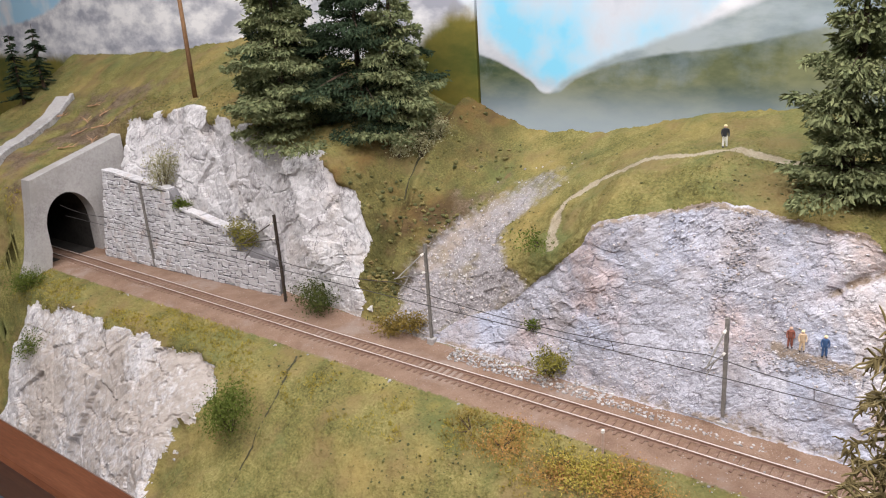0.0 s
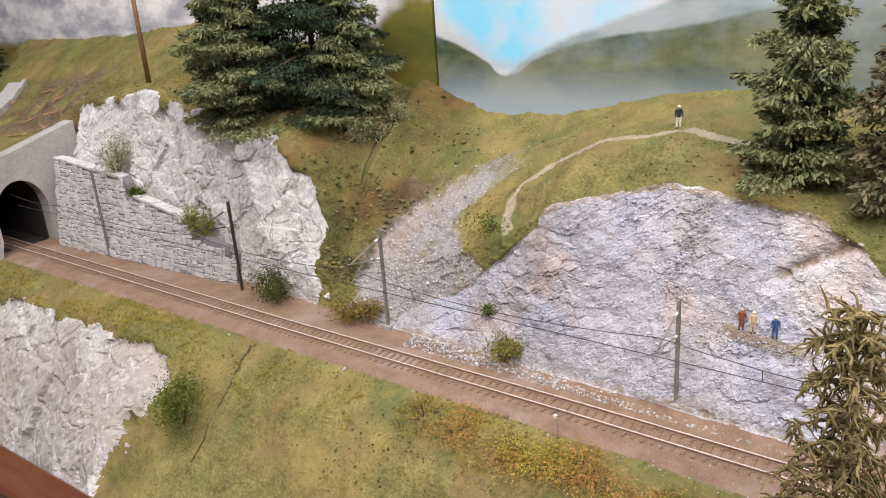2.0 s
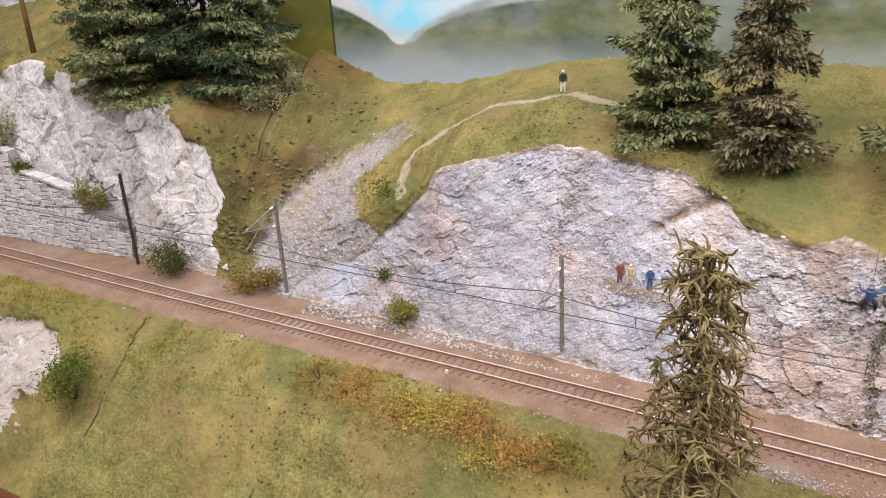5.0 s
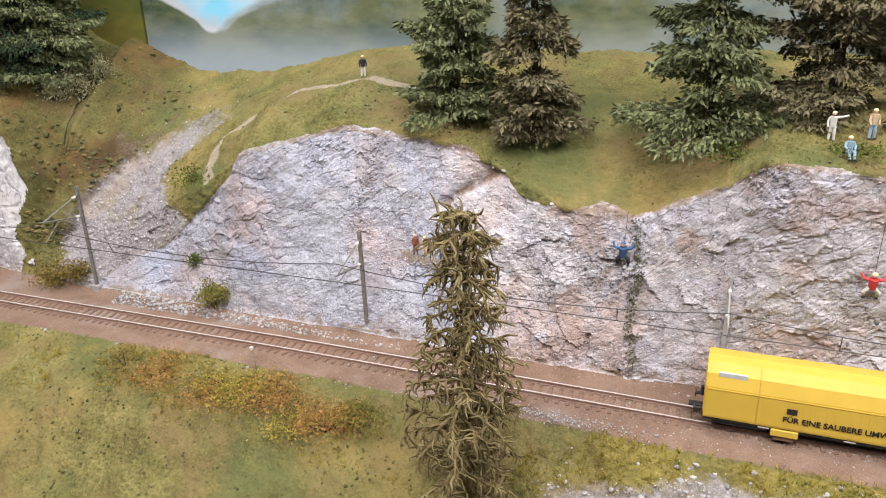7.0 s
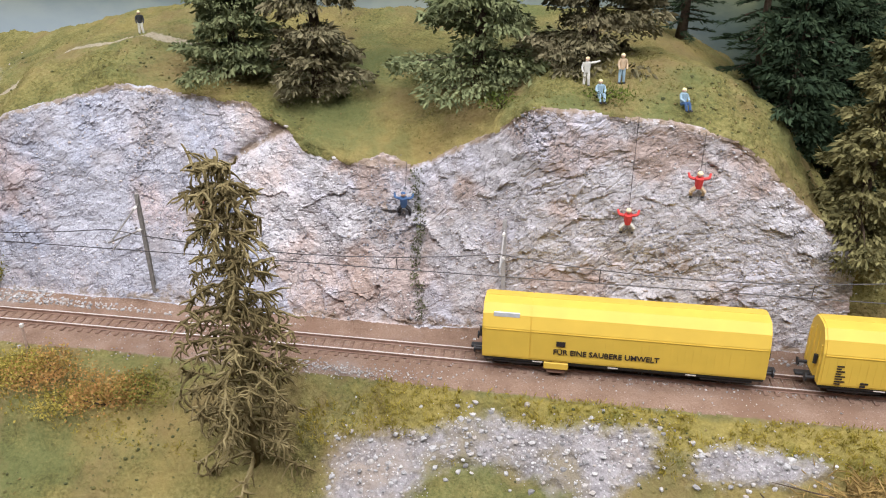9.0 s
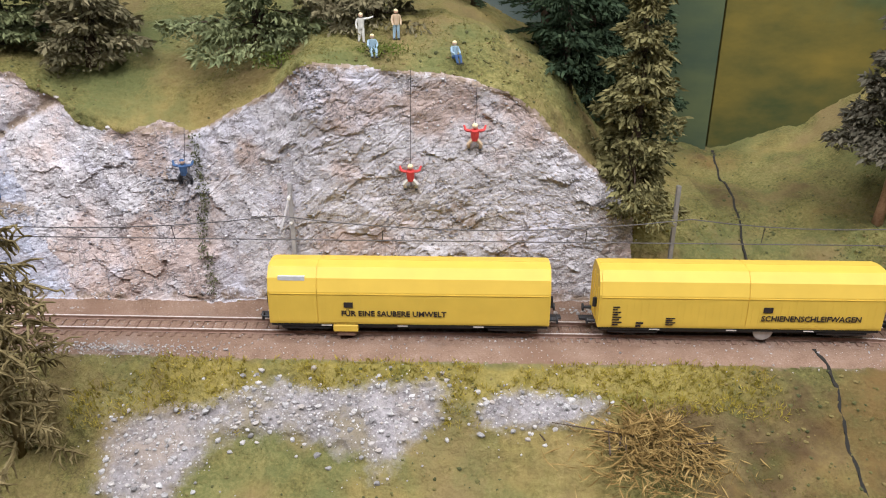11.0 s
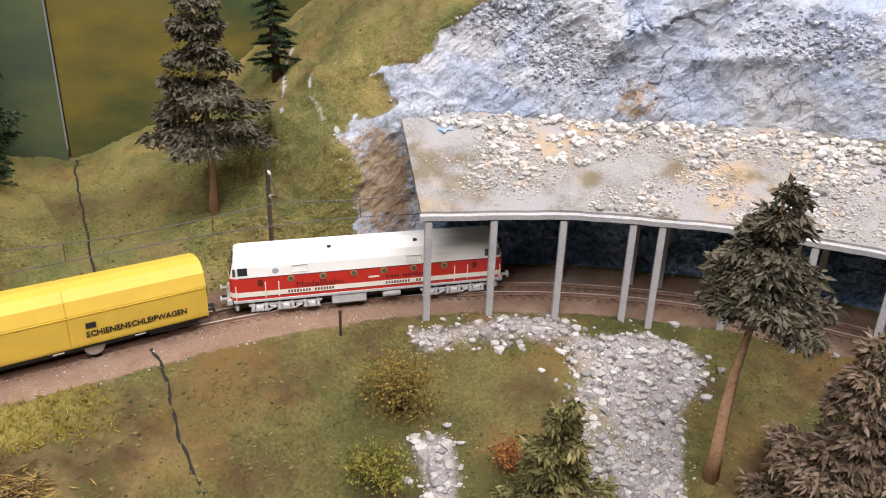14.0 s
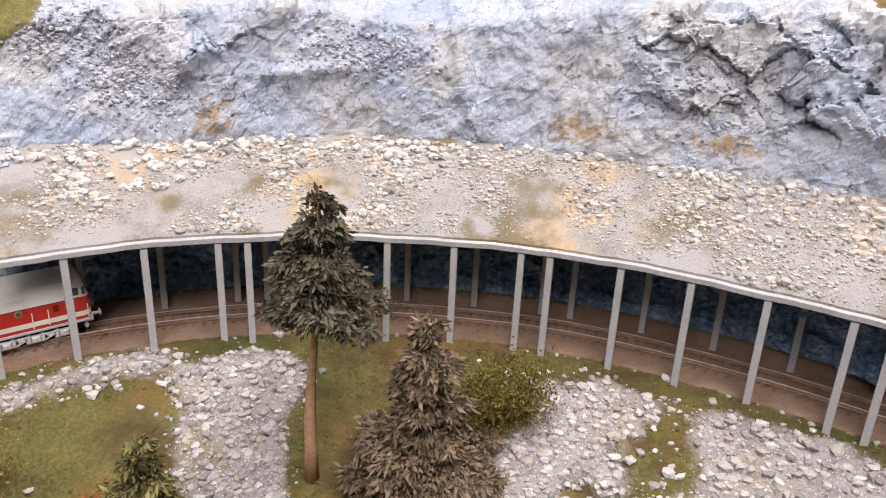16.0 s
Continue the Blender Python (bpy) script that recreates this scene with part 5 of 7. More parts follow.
def locomotive(m):
    t = thing("diesel_locomotive", m, "red and cream model diesel locomotive with a white roof", "locomotive")
    # body side profile: skirt, red, cream band, red, white upper side, rounded roof
    zs = [0.0125, 0.0150, 0.0191, 0.0208, 0.0305]
    wid = [WID, WID, WID, WID, WID]
    up = [(0.0162, 0.0385), (0.0142, 0.0443), (0.0095, 0.0482), (0.0045, 0.0496)]

    def ring(x, slim, lean_top, drop):
        pts = [Vector((x, -w * slim, z)) for w, z in zip(wid, zs)]
        pts += [Vector((x - lean_top * (z - 0.0305) / 0.018, -w * slim, z - drop)) for w, z in up]
        pts += [Vector((p.x, -p.y, p.z)) for p in reversed(pts)]
        return pts

    # bands: skirt-red, cream, red-thin.. as material slots along the ring
    slots = [1, 2, 1, 1, 0, 0, 0, 0, 0, 0, 0, 0, 0, 1, 1, 2, 1, 3]
    secs = []
    for sgn in (-1, 1):
        xs = [(HALF, 0.80, 0.0045, 0.0006), (HALF - 0.0016, 0.93, 0.0045, 0.0002), (HALF - 0.006, 1.0, 0.0045, 0), (HALF - 0.014, 1.0, 0, 0)]
        part_secs = [ring(sgn * x, slim, sgn * lean, drop) for x, slim, lean, drop in xs]
        secs = (part_secs if sgn < 0 else secs + part_secs[::-1])
    bm = loft(bmesh.new(), secs, slots)
    for f in bm.faces:
        if len(f.verts) > 4:
            f.material_index = 0
    body = part("body", bm, [WHITE_ROOF, RED, CREAM, LIGHT_GREY], t)
    # cab fronts carry the livery on their own panels
    for sgn in (-1, 1):
        bm = bmesh.new()
        for z0, z1, k in ((0.0125, 0.0150, 0), (0.0150, 0.0191, 1), (0.0191, 0.0305, 0)):
            box(bm, (sgn * HALF - 0.0003, -0.0136, z0), (sgn * HALF + 0.0003, 0.0136, z1), 0, None, k)
        part("front_panel", bm, [RED, CREAM], body)
        bm = bmesh.new()
        for y0, y1 in ((-0.0118, -0.0008), (0.0008, 0.0118)):
            vs = [(sgn * (HALF + 0.0002), y0, 0.0318), (sgn * (HALF + 0.0002), y1, 0.0318), (sgn * (HALF - 0.0029), y1 * 0.93, 0.0425), (sgn * (HALF - 0.0029), y0 * 0.93, 0.0425)]
            q = [bm.verts.new(v) for v in vs] + [bm.verts.new((v[0] - sgn * 0.0012, v[1], v[2])) for v in vs]
            for fc in ((0, 1, 2, 3), (7, 6, 5, 4), (0, 4, 5, 1), (1, 5, 6, 2), (2, 6, 7, 3), (3, 7, 4, 0)):
                bm.faces.new([q[k] for k in fc])
        part("windscreen", bm, DARK_GLASS, body)
        for y in (-0.0095, 0.0095):
            bm = bmesh.new()
            rod(bm, (sgn * HALF, y, 0.0235), (sgn * (HALF + 0.0012), y, 0.0235), 0.0016, 0.0016, 12)
            part("headlight", bm, INSULATOR, body)
        part("buffer_beam", box(bmesh.new(), (sgn * HALF - 0.003, -0.0158, 0.0085), (sgn * HALF + 0.0012, 0.0158, 0.0135), 0.0006), LIGHT_GREY, t)
        bm = bmesh.new()
        for y in (-0.0125, 0.0125):
            box(bm, (sgn * (HALF - 0.004) - 0.001, y - 0.0025, 0.0035), (sgn * (HALF - 0.004) + 0.001, y + 0.0025, 0.0088))
            box(bm, (sgn * (HALF - 0.004) - 0.0014, y - 0.0028, 0.0055), (sgn * (HALF - 0.004) + 0.0014, y + 0.0028, 0.0062))
        part("steps", bm, LIGHT_GREY, t)
        buffers(t, sgn * (HALF + 0.0012), sgn)
        part("coupling", box(bmesh.new(), (min(sgn * HALF, sgn * (HALF + 0.008)), -0.002, 0.0075), (max(sgn * HALF, sgn * (HALF + 0.008)), 0.002, 0.0095), 0.0004), BLACK, t)
    part("skirt", box(bmesh.new(), (-HALF + 0.002, -WID - 0.0003, 0.0102), (HALF - 0.002, WID + 0.0003, 0.0127), 0.0004), LIGHT_GREY, t, "light grey frame skirt")
    # side windows, portholes, grab rails, doors, on both sides
    for side in (-1, 1):
        y = side * WID
        for x0, x1, mm in ((-0.1005, -0.0935, DARK_GLASS), (0.091, 0.099, GREY_GLASS)):
            part("cab_window", box(bmesh.new(), (x0, y * 0.972 - 0.0005, 0.0328), (x1, y * 0.972 + 0.0007, 0.0385)), mm, body)
        part("quarter_window", box(bmesh.new(), (-0.1042, y * 0.972 - 0.0004, 0.0326), (-0.1022, y * 0.972 + 0.0005, 0.0382)), GREY_GLASS, body)
        part("quarter_window", box(bmesh.new(), (0.1014, y * 0.972 - 0.0004, 0.0326), (0.1036, y * 0.972 + 0.0005, 0.0382)), GREY_GLASS, body)
        for x in (-0.062, -0.038, -0.0145, 0.009, 0.0325, 0.0575, -0.073):
            upper = x == -0.073
            z, r = (0.0352, 0.0024) if upper else (0.0277, 0.0026)
            face = y * (0.965 if upper else 1.0)
            rim = part("porthole", ring_disc(bmesh.new(), (x, face - side * 0.0004, z), r, -side * 0.0009, 18), LIGHT_GREY if upper else OCHRE_RING, body)
            part("pane", ring_disc(bmesh.new(), (x, face - side * 0.0004, z), r * 0.7, -side * 0.0011, 16), PALE_PANE if upper else PORT_GLASS, rim)
        for x in (-0.081, -0.0712, 0.066, 0.0768, -0.1025, 0.104):
            bm = bmesh.new()
            h = 0.0125 if abs(x) < 0.1 else 0.0105
            rod(bm, (x, y + side * 0.0009, 0.0142), (x, y + side * 0.0009, 0.0142 + h), 0.00042)
            rod(bm, (x, y, 0.0148), (x, y + side * 0.0009, 0.0148), 0.0003)
            rod(bm, (x, y, 0.0136 + h), (x, y + side * 0.0009, 0.0136 + h), 0.0003)
            part("handrail", bm, CREAM, body)
        for x0 in (-0.061, 0.0265, 0.0505):
            bm = bmesh.new()
            for lo, hi in (((x0, 0.0328), (x0 + 0.012, 0.0331)), ((x0, 0.0385), (x0 + 0.012, 0.0388)), ((x0, 0.0328), (x0 + 0.0003, 0.0388)), ((x0 + 0.0117, 0.0328), (x0 + 0.012, 0.0388))):
                box(bm, (lo[0], side * 0.0171 - 0.0003, lo[1]), (hi[0], side * 0.0171 + 0.0003, hi[1]))
            part("hatch_frame", bm, CREAM, body)
        for x0 in (-0.0865, 0.0805):
            bm = bmesh.new()
            for k in range(5):
                box(bm, (x0, y - 0.0003, 0.0235 + k * 0.0011), (x0 + 0.004, y + 0.0003, 0.0241 + k * 0.0011))
            part("grille", bm, DARK_RED, body)
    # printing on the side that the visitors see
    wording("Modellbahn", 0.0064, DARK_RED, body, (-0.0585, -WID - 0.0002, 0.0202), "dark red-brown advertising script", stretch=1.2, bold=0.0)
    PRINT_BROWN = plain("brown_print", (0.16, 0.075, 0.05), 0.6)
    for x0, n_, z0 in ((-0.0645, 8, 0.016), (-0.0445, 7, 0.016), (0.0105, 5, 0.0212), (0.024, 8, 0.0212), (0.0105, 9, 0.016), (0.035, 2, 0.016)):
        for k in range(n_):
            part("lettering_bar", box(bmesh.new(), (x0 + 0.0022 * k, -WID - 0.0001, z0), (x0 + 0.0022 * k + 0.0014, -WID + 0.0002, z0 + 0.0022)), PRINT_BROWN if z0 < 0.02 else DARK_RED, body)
    for z0, z1 in ((0.0303, 0.0308), (0.0147, 0.0151)):
        part("lining", box(bmesh.new(), (-HALF + 0.006, -WID - 0.0001, z0), (HALF - 0.006, -WID + 0.0004, z1)), BLACK, body, "thin dark lining")
    part("number_bar", bars(bmesh.new(), -0.003, -WID, 0.0225, [0.0085], 0.0014, 0.0), CREAM, body)
    # roof details
    for x in (-0.032, 0.035):
        part("roof_vent", box(bmesh.new(), (x - 0.0015, -0.0105, 0.0466), (x + 0.0015, -0.0085, 0.0492), 0.0002), BLACK, body)
    for x0, x1 in ((-0.08, -0.045), (-0.04, 0.0), (0.006, 0.05), (0.056, 0.083)):
        part("roof_panel", box(bmesh.new(), (x0, -0.0042, 0.0492), (x1, 0.0042, 0.0502), 0.0003), WHITE_ROOF, body)
    # underfloor
    part("fuel_tank", box(bmesh.new(), (-0.0315, -0.0166, 0.0024), (-0.0045, 0.0166, 0.0104), 0.0006), LIGHT_GREY, t)
    part("underframe", box(bmesh.new(), (-0.09, -0.011, 0.0045), (0.09, 0.011, 0.0104)), BLACK, t)
    part("air_tank", rod(bmesh.new(), (0.0085, -0.0138, 0.0068), (0.0225, -0.0138, 0.0068), 0.0033, 0.0033, 14), LIGHT_GREY, t)
    for cx in (-0.0665, 0.0665):
        bogie = part("bogie", box(bmesh.new(), (cx - 0.026, -0.009, 0.004), (cx + 0.026, 0.009, 0.0085)), BLACK, t)
        for side in (-1, 1):
            bm = bmesh.new()
            y = side * 0.0152
            box(bm, (cx - 0.0275, y - 0.0008, 0.0062), (cx + 0.0275, y + 0.0008, 0.0078), 0.0002)
            for k in (-1, 0, 1):
                x = cx + k * 0.0195
                box(bm, (x - 0.003, y - 0.0017, 0.0018), (x + 0.003, y + 0.0017, 0.0068), 0.0006)
                rod(bm, (x, y + side * 0.0012, 0.0044), (x, y + side * 0.0026, 0.0044), 0.0019, 0.0016, 10)
                for e in (-1, 1):
                    rod(bm, (x + e * 0.0049, y + side * 0.0004, 0.0026), (x + e * 0.0049, y + side * 0.0004, 0.0084), 0.0014, 0.0014, 8)
                    box(bm, (x + e * 0.0049 - 0.0017, y - 0.001, 0.0018), (x + e * 0.0049 + 0.0017, y + 0.0014, 0.0027))
            for k in (-0.5, 0.5):
                box(bm, (cx + k * 0.0195 - 0.0022, y - 0.001, 0.0042), (cx + k * 0.0195 + 0.0022, y + 0.001, 0.0058), 0.0003)
                rod(bm, (cx + k * 0.0195 - 0.003, y + side * 0.0006, 0.0026), (cx + k * 0.0195 + 0.003, y + side * 0.0006, 0.005), 0.0006, 0.0006, 6)
            part("side_frame", bm, BOGIE_GREY, bogie)
        for k in (-1, 0, 1):
            bm = bmesh.new()
            for y in (-0.0083, 0.0083):
                wheel(bm, cx + k * 0.0195, y, 0.0057, 0.0026)
            part("wheelset", bm, STEEL, bogie)
    return t


def wagon(m, label, second=False):
    """A sliding-wall wagon with a chamfered roof; the half doors, print and running gear are parts."""
    t = thing("goods_wagon", m, label, "wagon", "yellow wagons of the train")
    L, w = 0.0955, 0.0173
    prof = [(w, 0.0105), (w, 0.0345), (0.0148, 0.0432), (0.0095, 0.0492), (0.0045, 0.0502)]
    ring = [(-y, z) for y, z in prof] + [(y, z) for y, z in reversed(prof)]
    body = part("body", loft(bmesh.new(), [[Vector((x, y * k, z)) for y, z in ring] for x, k in ((-L, 0.985), (-L + 0.0008, 1.0), (L - 0.0008, 1.0), (L, 0.985))]), YELLOW, t)
    split = -0.062 if second else 0.0035
    # sliding doors: thin shells over the body, with pressed ribs and a joint between them
    for x0, x1 in ((-L + 0.0015, split - 0.0004), (split + 0.0004, L - 0.0015)):
        for side in (-1, 1):
            bm = bmesh.new()
            p = [(side * (w + 0.0005), 0.0118), (side * (w + 0.0005), 0.0345), (side * 0.0152, 0.0437), (side * 0.0098, 0.0497), (side * 0.0002, 0.0508), (side * 0.0002, 0.0502), (side * 0.0095, 0.0492), (side * 0.0148, 0.0432), (side * w, 0.0345), (side * w, 0.0118)]
            loft(bm, [[Vector((x, y, z)) for y, z in p] for x in (x0, x1)])
            door = part("sliding_door", bm, YELLOW, body)
            n = int((x1 - x0) / 0.0048)
            bm = bmesh.new()
            for k in range(n):
                x = x0 + 0.003 + k * 0.0048
                box(bm, (x, side * (w + 0.00055) - 0.00012, 0.0135), (x + 0.0022, side * (w + 0.00055) + 0.00012, 0.0318))
            part("rib", bm, YELLOW, door)
            part("door_rail", box(bmesh.new(), (x0, side * (w + 0.0006) - 0.0003, 0.0328), (x1, side * (w + 0.0006) + 0.0003, 0.0334)), YELLOW, door)
    for x in (-L, L):
        sg = 1 if x > 0 else -1
        bm = bmesh.new()
        for y in (-0.0125, -0.004, 0.004, 0.0125):
            box(bm, (x - 0.0006, y - 0.0007, 0.012), (x + 0.0006, y + 0.0007, 0.044 if abs(y) < 0.01 else 0.038), 0.0002)
        part("end_rib", bm, YELLOW, body)
        buffers(t, x, sg, 0.0115, BLACK)
        part("coupling", box(bmesh.new(), (min(x, x + sg * 0.01), -0.0025, 0.0075), (max(x, x + sg * 0.01), 0.0025, 0.0095), 0.0004), BLACK, t)
        bm = bmesh.new()
        rod(bm, (x + sg * 0.0015, -0.0085, 0.0285), (x + sg * 0.0015, -0.0085, 0.022), 0.0014, 0.0014, 8)
        part("end_fitting", bm, BLACK, body)
    part("sole_bar", box(bmesh.new(), (-L + 0.001, -0.0163, 0.0078), (L - 0.001, 0.0163, 0.0106), 0.0003), BLACK, t)
    part("underframe", box(bmesh.new(), (-0.05, -0.011, 0.004), (0.05, 0.011, 0.0078)), BLACK, t)
    for k in range(3):
        x = -0.06 + 0.052 * k
        part("frame_print", box(bmesh.new(), (x, -0.0166, 0.0083), (x + 0.007, -0.0162, 0.0091)), INSULATOR, t, "white stencilled print on the frame")
    for cx in (-0.071, 0.071):
        gear = part("axle_guard", box(bmesh.new(), (cx - 0.012, -0.014, 0.0042), (cx + 0.012, 0.014, 0.0078), 0.0004), BLACK, t)
        bm = bmesh.new()
        for y in (-0.0083, 0.0083):
            wheel(bm, cx, y, 0.0057, 0.0026)
        part("wheelset", bm, BLACK, gear)
        part("spring", box(bmesh.new(), (cx - 0.017, -0.0152, 0.0052), (cx + 0.017, -0.0138, 0.0072), 0.0004), BLACK, gear)
    y = -w - 0.0012
    if second:
        wording("FÜR EINE SAUBERE UMWELT", 0.0056, DARK_TEXT, body, (-0.046, y, 0.0172), "dark capital letters on the door", stretch=1.0)
        part("emblem", box(bmesh.new(), (-0.044, y - 0.0001, 0.0235), (-0.0378, y + 0.0004, 0.0272)), DARK_TEXT, body)
        part("cleaning_unit", box(bmesh.new(), (-0.052, -0.018, 0.0045), (-0.035, -0.013, 0.0095), 0.0004), YELLOW, t, "yellow box under the frame")
        part("brush", box(bmesh.new(), (-0.05, -0.0165, 0.0004), (-0.037, -0.0125, 0.0046), 0.0006), RAIL_SIDE, t, "brown cleaning brush")
        for k in range(2):
            part("roof_patch", box(bmesh.new(), (-0.088, -0.0158, 0.0362 + 0.0058 * k), (-0.07, -0.0128, 0.0392 + 0.0058 * k)), LIGHT_GREY, body)
    else:
        wording("SCHIENENSCHLEIFWAGEN", 0.0056, DARK_TEXT, body, (0.0135, y, 0.0172), "dark capital letters on the door", stretch=0.99)
        part("emblem", box(bmesh.new(), (0.0142, y - 0.0001, 0.0235), (0.0204, y + 0.0004, 0.0272)), DARK_TEXT, body)
        part("data_print", bars(bmesh.new(), -0.086, y + 0.0002, 0.0258, [0.0045, 0.003, 0.0055, 0.0035, 0.006, 0.0045, 0.0065, 0.004], 0.0009, 0.0019), DARK_TEXT, body)
        part("data_print", bars(bmesh.new(), -0.05, y + 0.0002, 0.0178, [0.006, 0.0045, 0.0065, 0.005], 0.0008, 0.0016), DARK_TEXT, body)
        part("data_print", bars(bmesh.new(), -0.07, y + 0.0002, 0.0138, [0.005, 0.0035], 0.0014, 0.0022), DARK_TEXT, body)
        part("grinding_disc", rod(bmesh.new(), (0.018, -0.0142, 0.0072), (0.018, -0.0128, 0.0072), 0.0068, 0.0068, 20), STEEL, t, "round grinding disc under the frame")
    return t


def on_rails(s):
    a, b_ = on_track(s - 0.068, rail_d(s - 0.068)), on_track(s + 0.068, rail_d(s + 0.068))
    m = Matrix.Translation((a + b_) / 2) if s < 0.34 else Matrix.Translation(on_track(s, rail_d(s)))
    return m @ Matrix.Rotation(math.atan2(b_.y - a.y, b_.x - a.x), 4, "Z")


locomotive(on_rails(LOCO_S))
wagon(on_rails(0.3215), "yellow model wagon with ribbed sliding doors and dark capital letters")
wagon(on_rails(0.098), "yellow model track-cleaning wagon with a box and brush under its frame", True)

# ---- trees and bushes ----
def foliage(name, shades, rough=0.9):
    """Leaf colour that differs from clump to clump and is stained by fine noise."""
    m, n, l, b = material(name, rough)
    b.inputs["Specular IOR Level"].default_value = 0.1
    ge, ra = n.new("ShaderNodeNewGeometry"), n.new("ShaderNodeValToRGB")
    e = ra.color_ramp.elements
    while len(e) < len(shades):
        e.new(0.5)
    for k, c in enumerate(shades):
        e[k].position, e[k].color = k / (len(shades) - 1), (*c, 1)
    tc, no, sp, mi = n.new("ShaderNodeTexCoord"), n.new("ShaderNodeTexNoise"), n.new("ShaderNodeMapRange"), n.new("ShaderNodeMix")
    no.inputs["Scale"].default_value, no.inputs["Detail"].default_value = 110, 3
    sp.inputs[1].default_value, sp.inputs[2].default_value = 0.32, 0.68
    l.new(tc.outputs["Object"], no.inputs["Vector"])
    l.new(no.outputs[0], sp.inputs[0])
    mi.inputs[0].default_value = 0.3
    l.new(sp.outputs[0], mi.inputs[2])
    l.new(ge.outputs["Random Per Island"], mi.inputs[3])
    l.new(mi.outputs[0], ra.inputs[0])
    l.new(ra.outputs[0], b.inputs["Base Color"])
    return m


PINE_GREEN = foliage("grey_green_needles", [(0.095, 0.114, 0.056), (0.137, 0.157, 0.074), (0.19, 0.207, 0.097), (0.241, 0.249, 0.121)])
PINE_BROWN = foliage("brown_green_needles", [(0.105, 0.097, 0.055), (0.149, 0.132, 0.073), (0.193, 0.167, 0.094), (0.231, 0.198, 0.116)])
PINE_OLIVE = foliage("olive_fibres", [(0.06, 0.055, 0.024), (0.125, 0.112, 0.046), (0.2, 0.178, 0.075), (0.27, 0.24, 0.11)])
LARCH = foliage("pale_olive_fibres", [(0.075, 0.055, 0.025), (0.145, 0.112, 0.05), (0.225, 0.178, 0.084), (0.3, 0.245, 0.125)])
PINE_GREY = foliage("grey_brown_fibres", [(0.068, 0.063, 0.042), (0.094, 0.086, 0.06), (0.122, 0.108, 0.076), (0.148, 0.127, 0.092)])
PINE_RUST = foliage("rust_tinged_fibres", [(0.091, 0.073, 0.05), (0.149, 0.114, 0.072), (0.215, 0.153, 0.114), (0.265, 0.186, 0.141)])
# dark green of the firs, also painting in the shade between lighter conifers
FIR_DARK = foliage("dark_fir_and_shade_needles", [(0.014, 0.024, 0.014), (0.032, 0.05, 0.026), (0.062, 0.086, 0.044)])
BUSH_GREEN = foliage("bush_green", [(0.05, 0.07, 0.012), (0.1, 0.13, 0.025), (0.16, 0.17, 0.04)])
BUSH_DARK = foliage("bush_dark_green", [(0.025, 0.035, 0.01), (0.06, 0.075, 0.02), (0.115, 0.115, 0.035)])
BUSH_YELLOW = foliage("bush_yellow_green", [(0.1, 0.1, 0.02), (0.2, 0.18, 0.04), (0.3, 0.26, 0.07)])
BUSH_OLIVE = foliage("bush_olive_ochre", [(0.04, 0.036, 0.01), (0.1, 0.085, 0.022), (0.19, 0.15, 0.04), (0.28, 0.2, 0.055)])
BUSH_OCHRE = foliage("bush_ochre", [(0.12, 0.09, 0.025), (0.21, 0.15, 0.04), (0.31, 0.22, 0.065)])
BUSH_RED = foliage("bush_rust_red", [(0.16, 0.06, 0.02), (0.3, 0.12, 0.045), (0.36, 0.2, 0.06)])
BUSH_RUST = foliage("bush_rust_ochre", [(0.19, 0.16, 0.035), (0.33, 0.2, 0.055), (0.42, 0.22, 0.08), (0.45, 0.36, 0.11)])
BUSH_GOLD = foliage("bush_gold", [(0.182, 0.156, 0.033), (0.351, 0.286, 0.058), (0.52, 0.403, 0.104)])
BUSH_PALE = foliage("bush_pale", [(0.16, 0.15, 0.07), (0.3, 0.28, 0.15), (0.46, 0.44, 0.3)])
STRAW = foliage("dry_straw", [(0.16, 0.1, 0.035), (0.3, 0.2, 0.07), (0.42, 0.3, 0.12)])
FRINGE = foliage("yellow_grass_fringe", [(0.16, 0.14, 0.025), (0.3, 0.24, 0.04), (0.42, 0.33, 0.07)])
FRINGE_GREEN = foliage("green_grass_tufts", [(0.12, 0.11, 0.03), (0.16, 0.14, 0.042), (0.21, 0.18, 0.056)])
BARK = natural("brown_bark", [(0.035, 0.026, 0.018), (0.075, 0.052, 0.036), (0.12, 0.085, 0.06)], 60, 500, 0.9, 0.6)
BARK_PALE = natural("orange_brown_bark", [(0.26, 0.14, 0.08), (0.44, 0.26, 0.15), (0.54, 0.35, 0.23)], 60, 400, 0.9, 0.7)
rng = np.random.default_rng(7)


def unit(v):
    return v / (np.linalg.norm(v, axis=-1, keepdims=True) + 1e-9)


def blades(name, base, way, length, width, mat_, parent, label="", fold=0.03):
    """Many small tapering leaves in one mesh: four-cornered, each folded a little."""
    n = len(base)
    side = unit(np.cross(way, unit(rng.normal(size=(n, 3)))))
    lift = unit(np.cross(way, side))
    L, W = np.asarray(length).reshape(-1, 1), np.asarray(width).reshape(-1, 1)
    mid = base + way * L * 0.5 + lift * L * fold
    tip = base + way * L
    v = np.stack([base, mid + side * W * 0.5, tip, mid - side * W * 0.5], 1).reshape(-1, 3)
    i = np.arange(n) * 4
    f = np.concatenate([np.stack([i, i + 1, i + 2], 1), np.stack([i, i + 2, i + 3], 1)])
    me = bpy.data.meshes.new(name)
    me.from_pydata(v.tolist(), [], f.tolist())
    me.materials.append(mat_)
    ob = new(name, me)
    ob.parent = parent
    if label:
        ob["label"] = label
    return ob


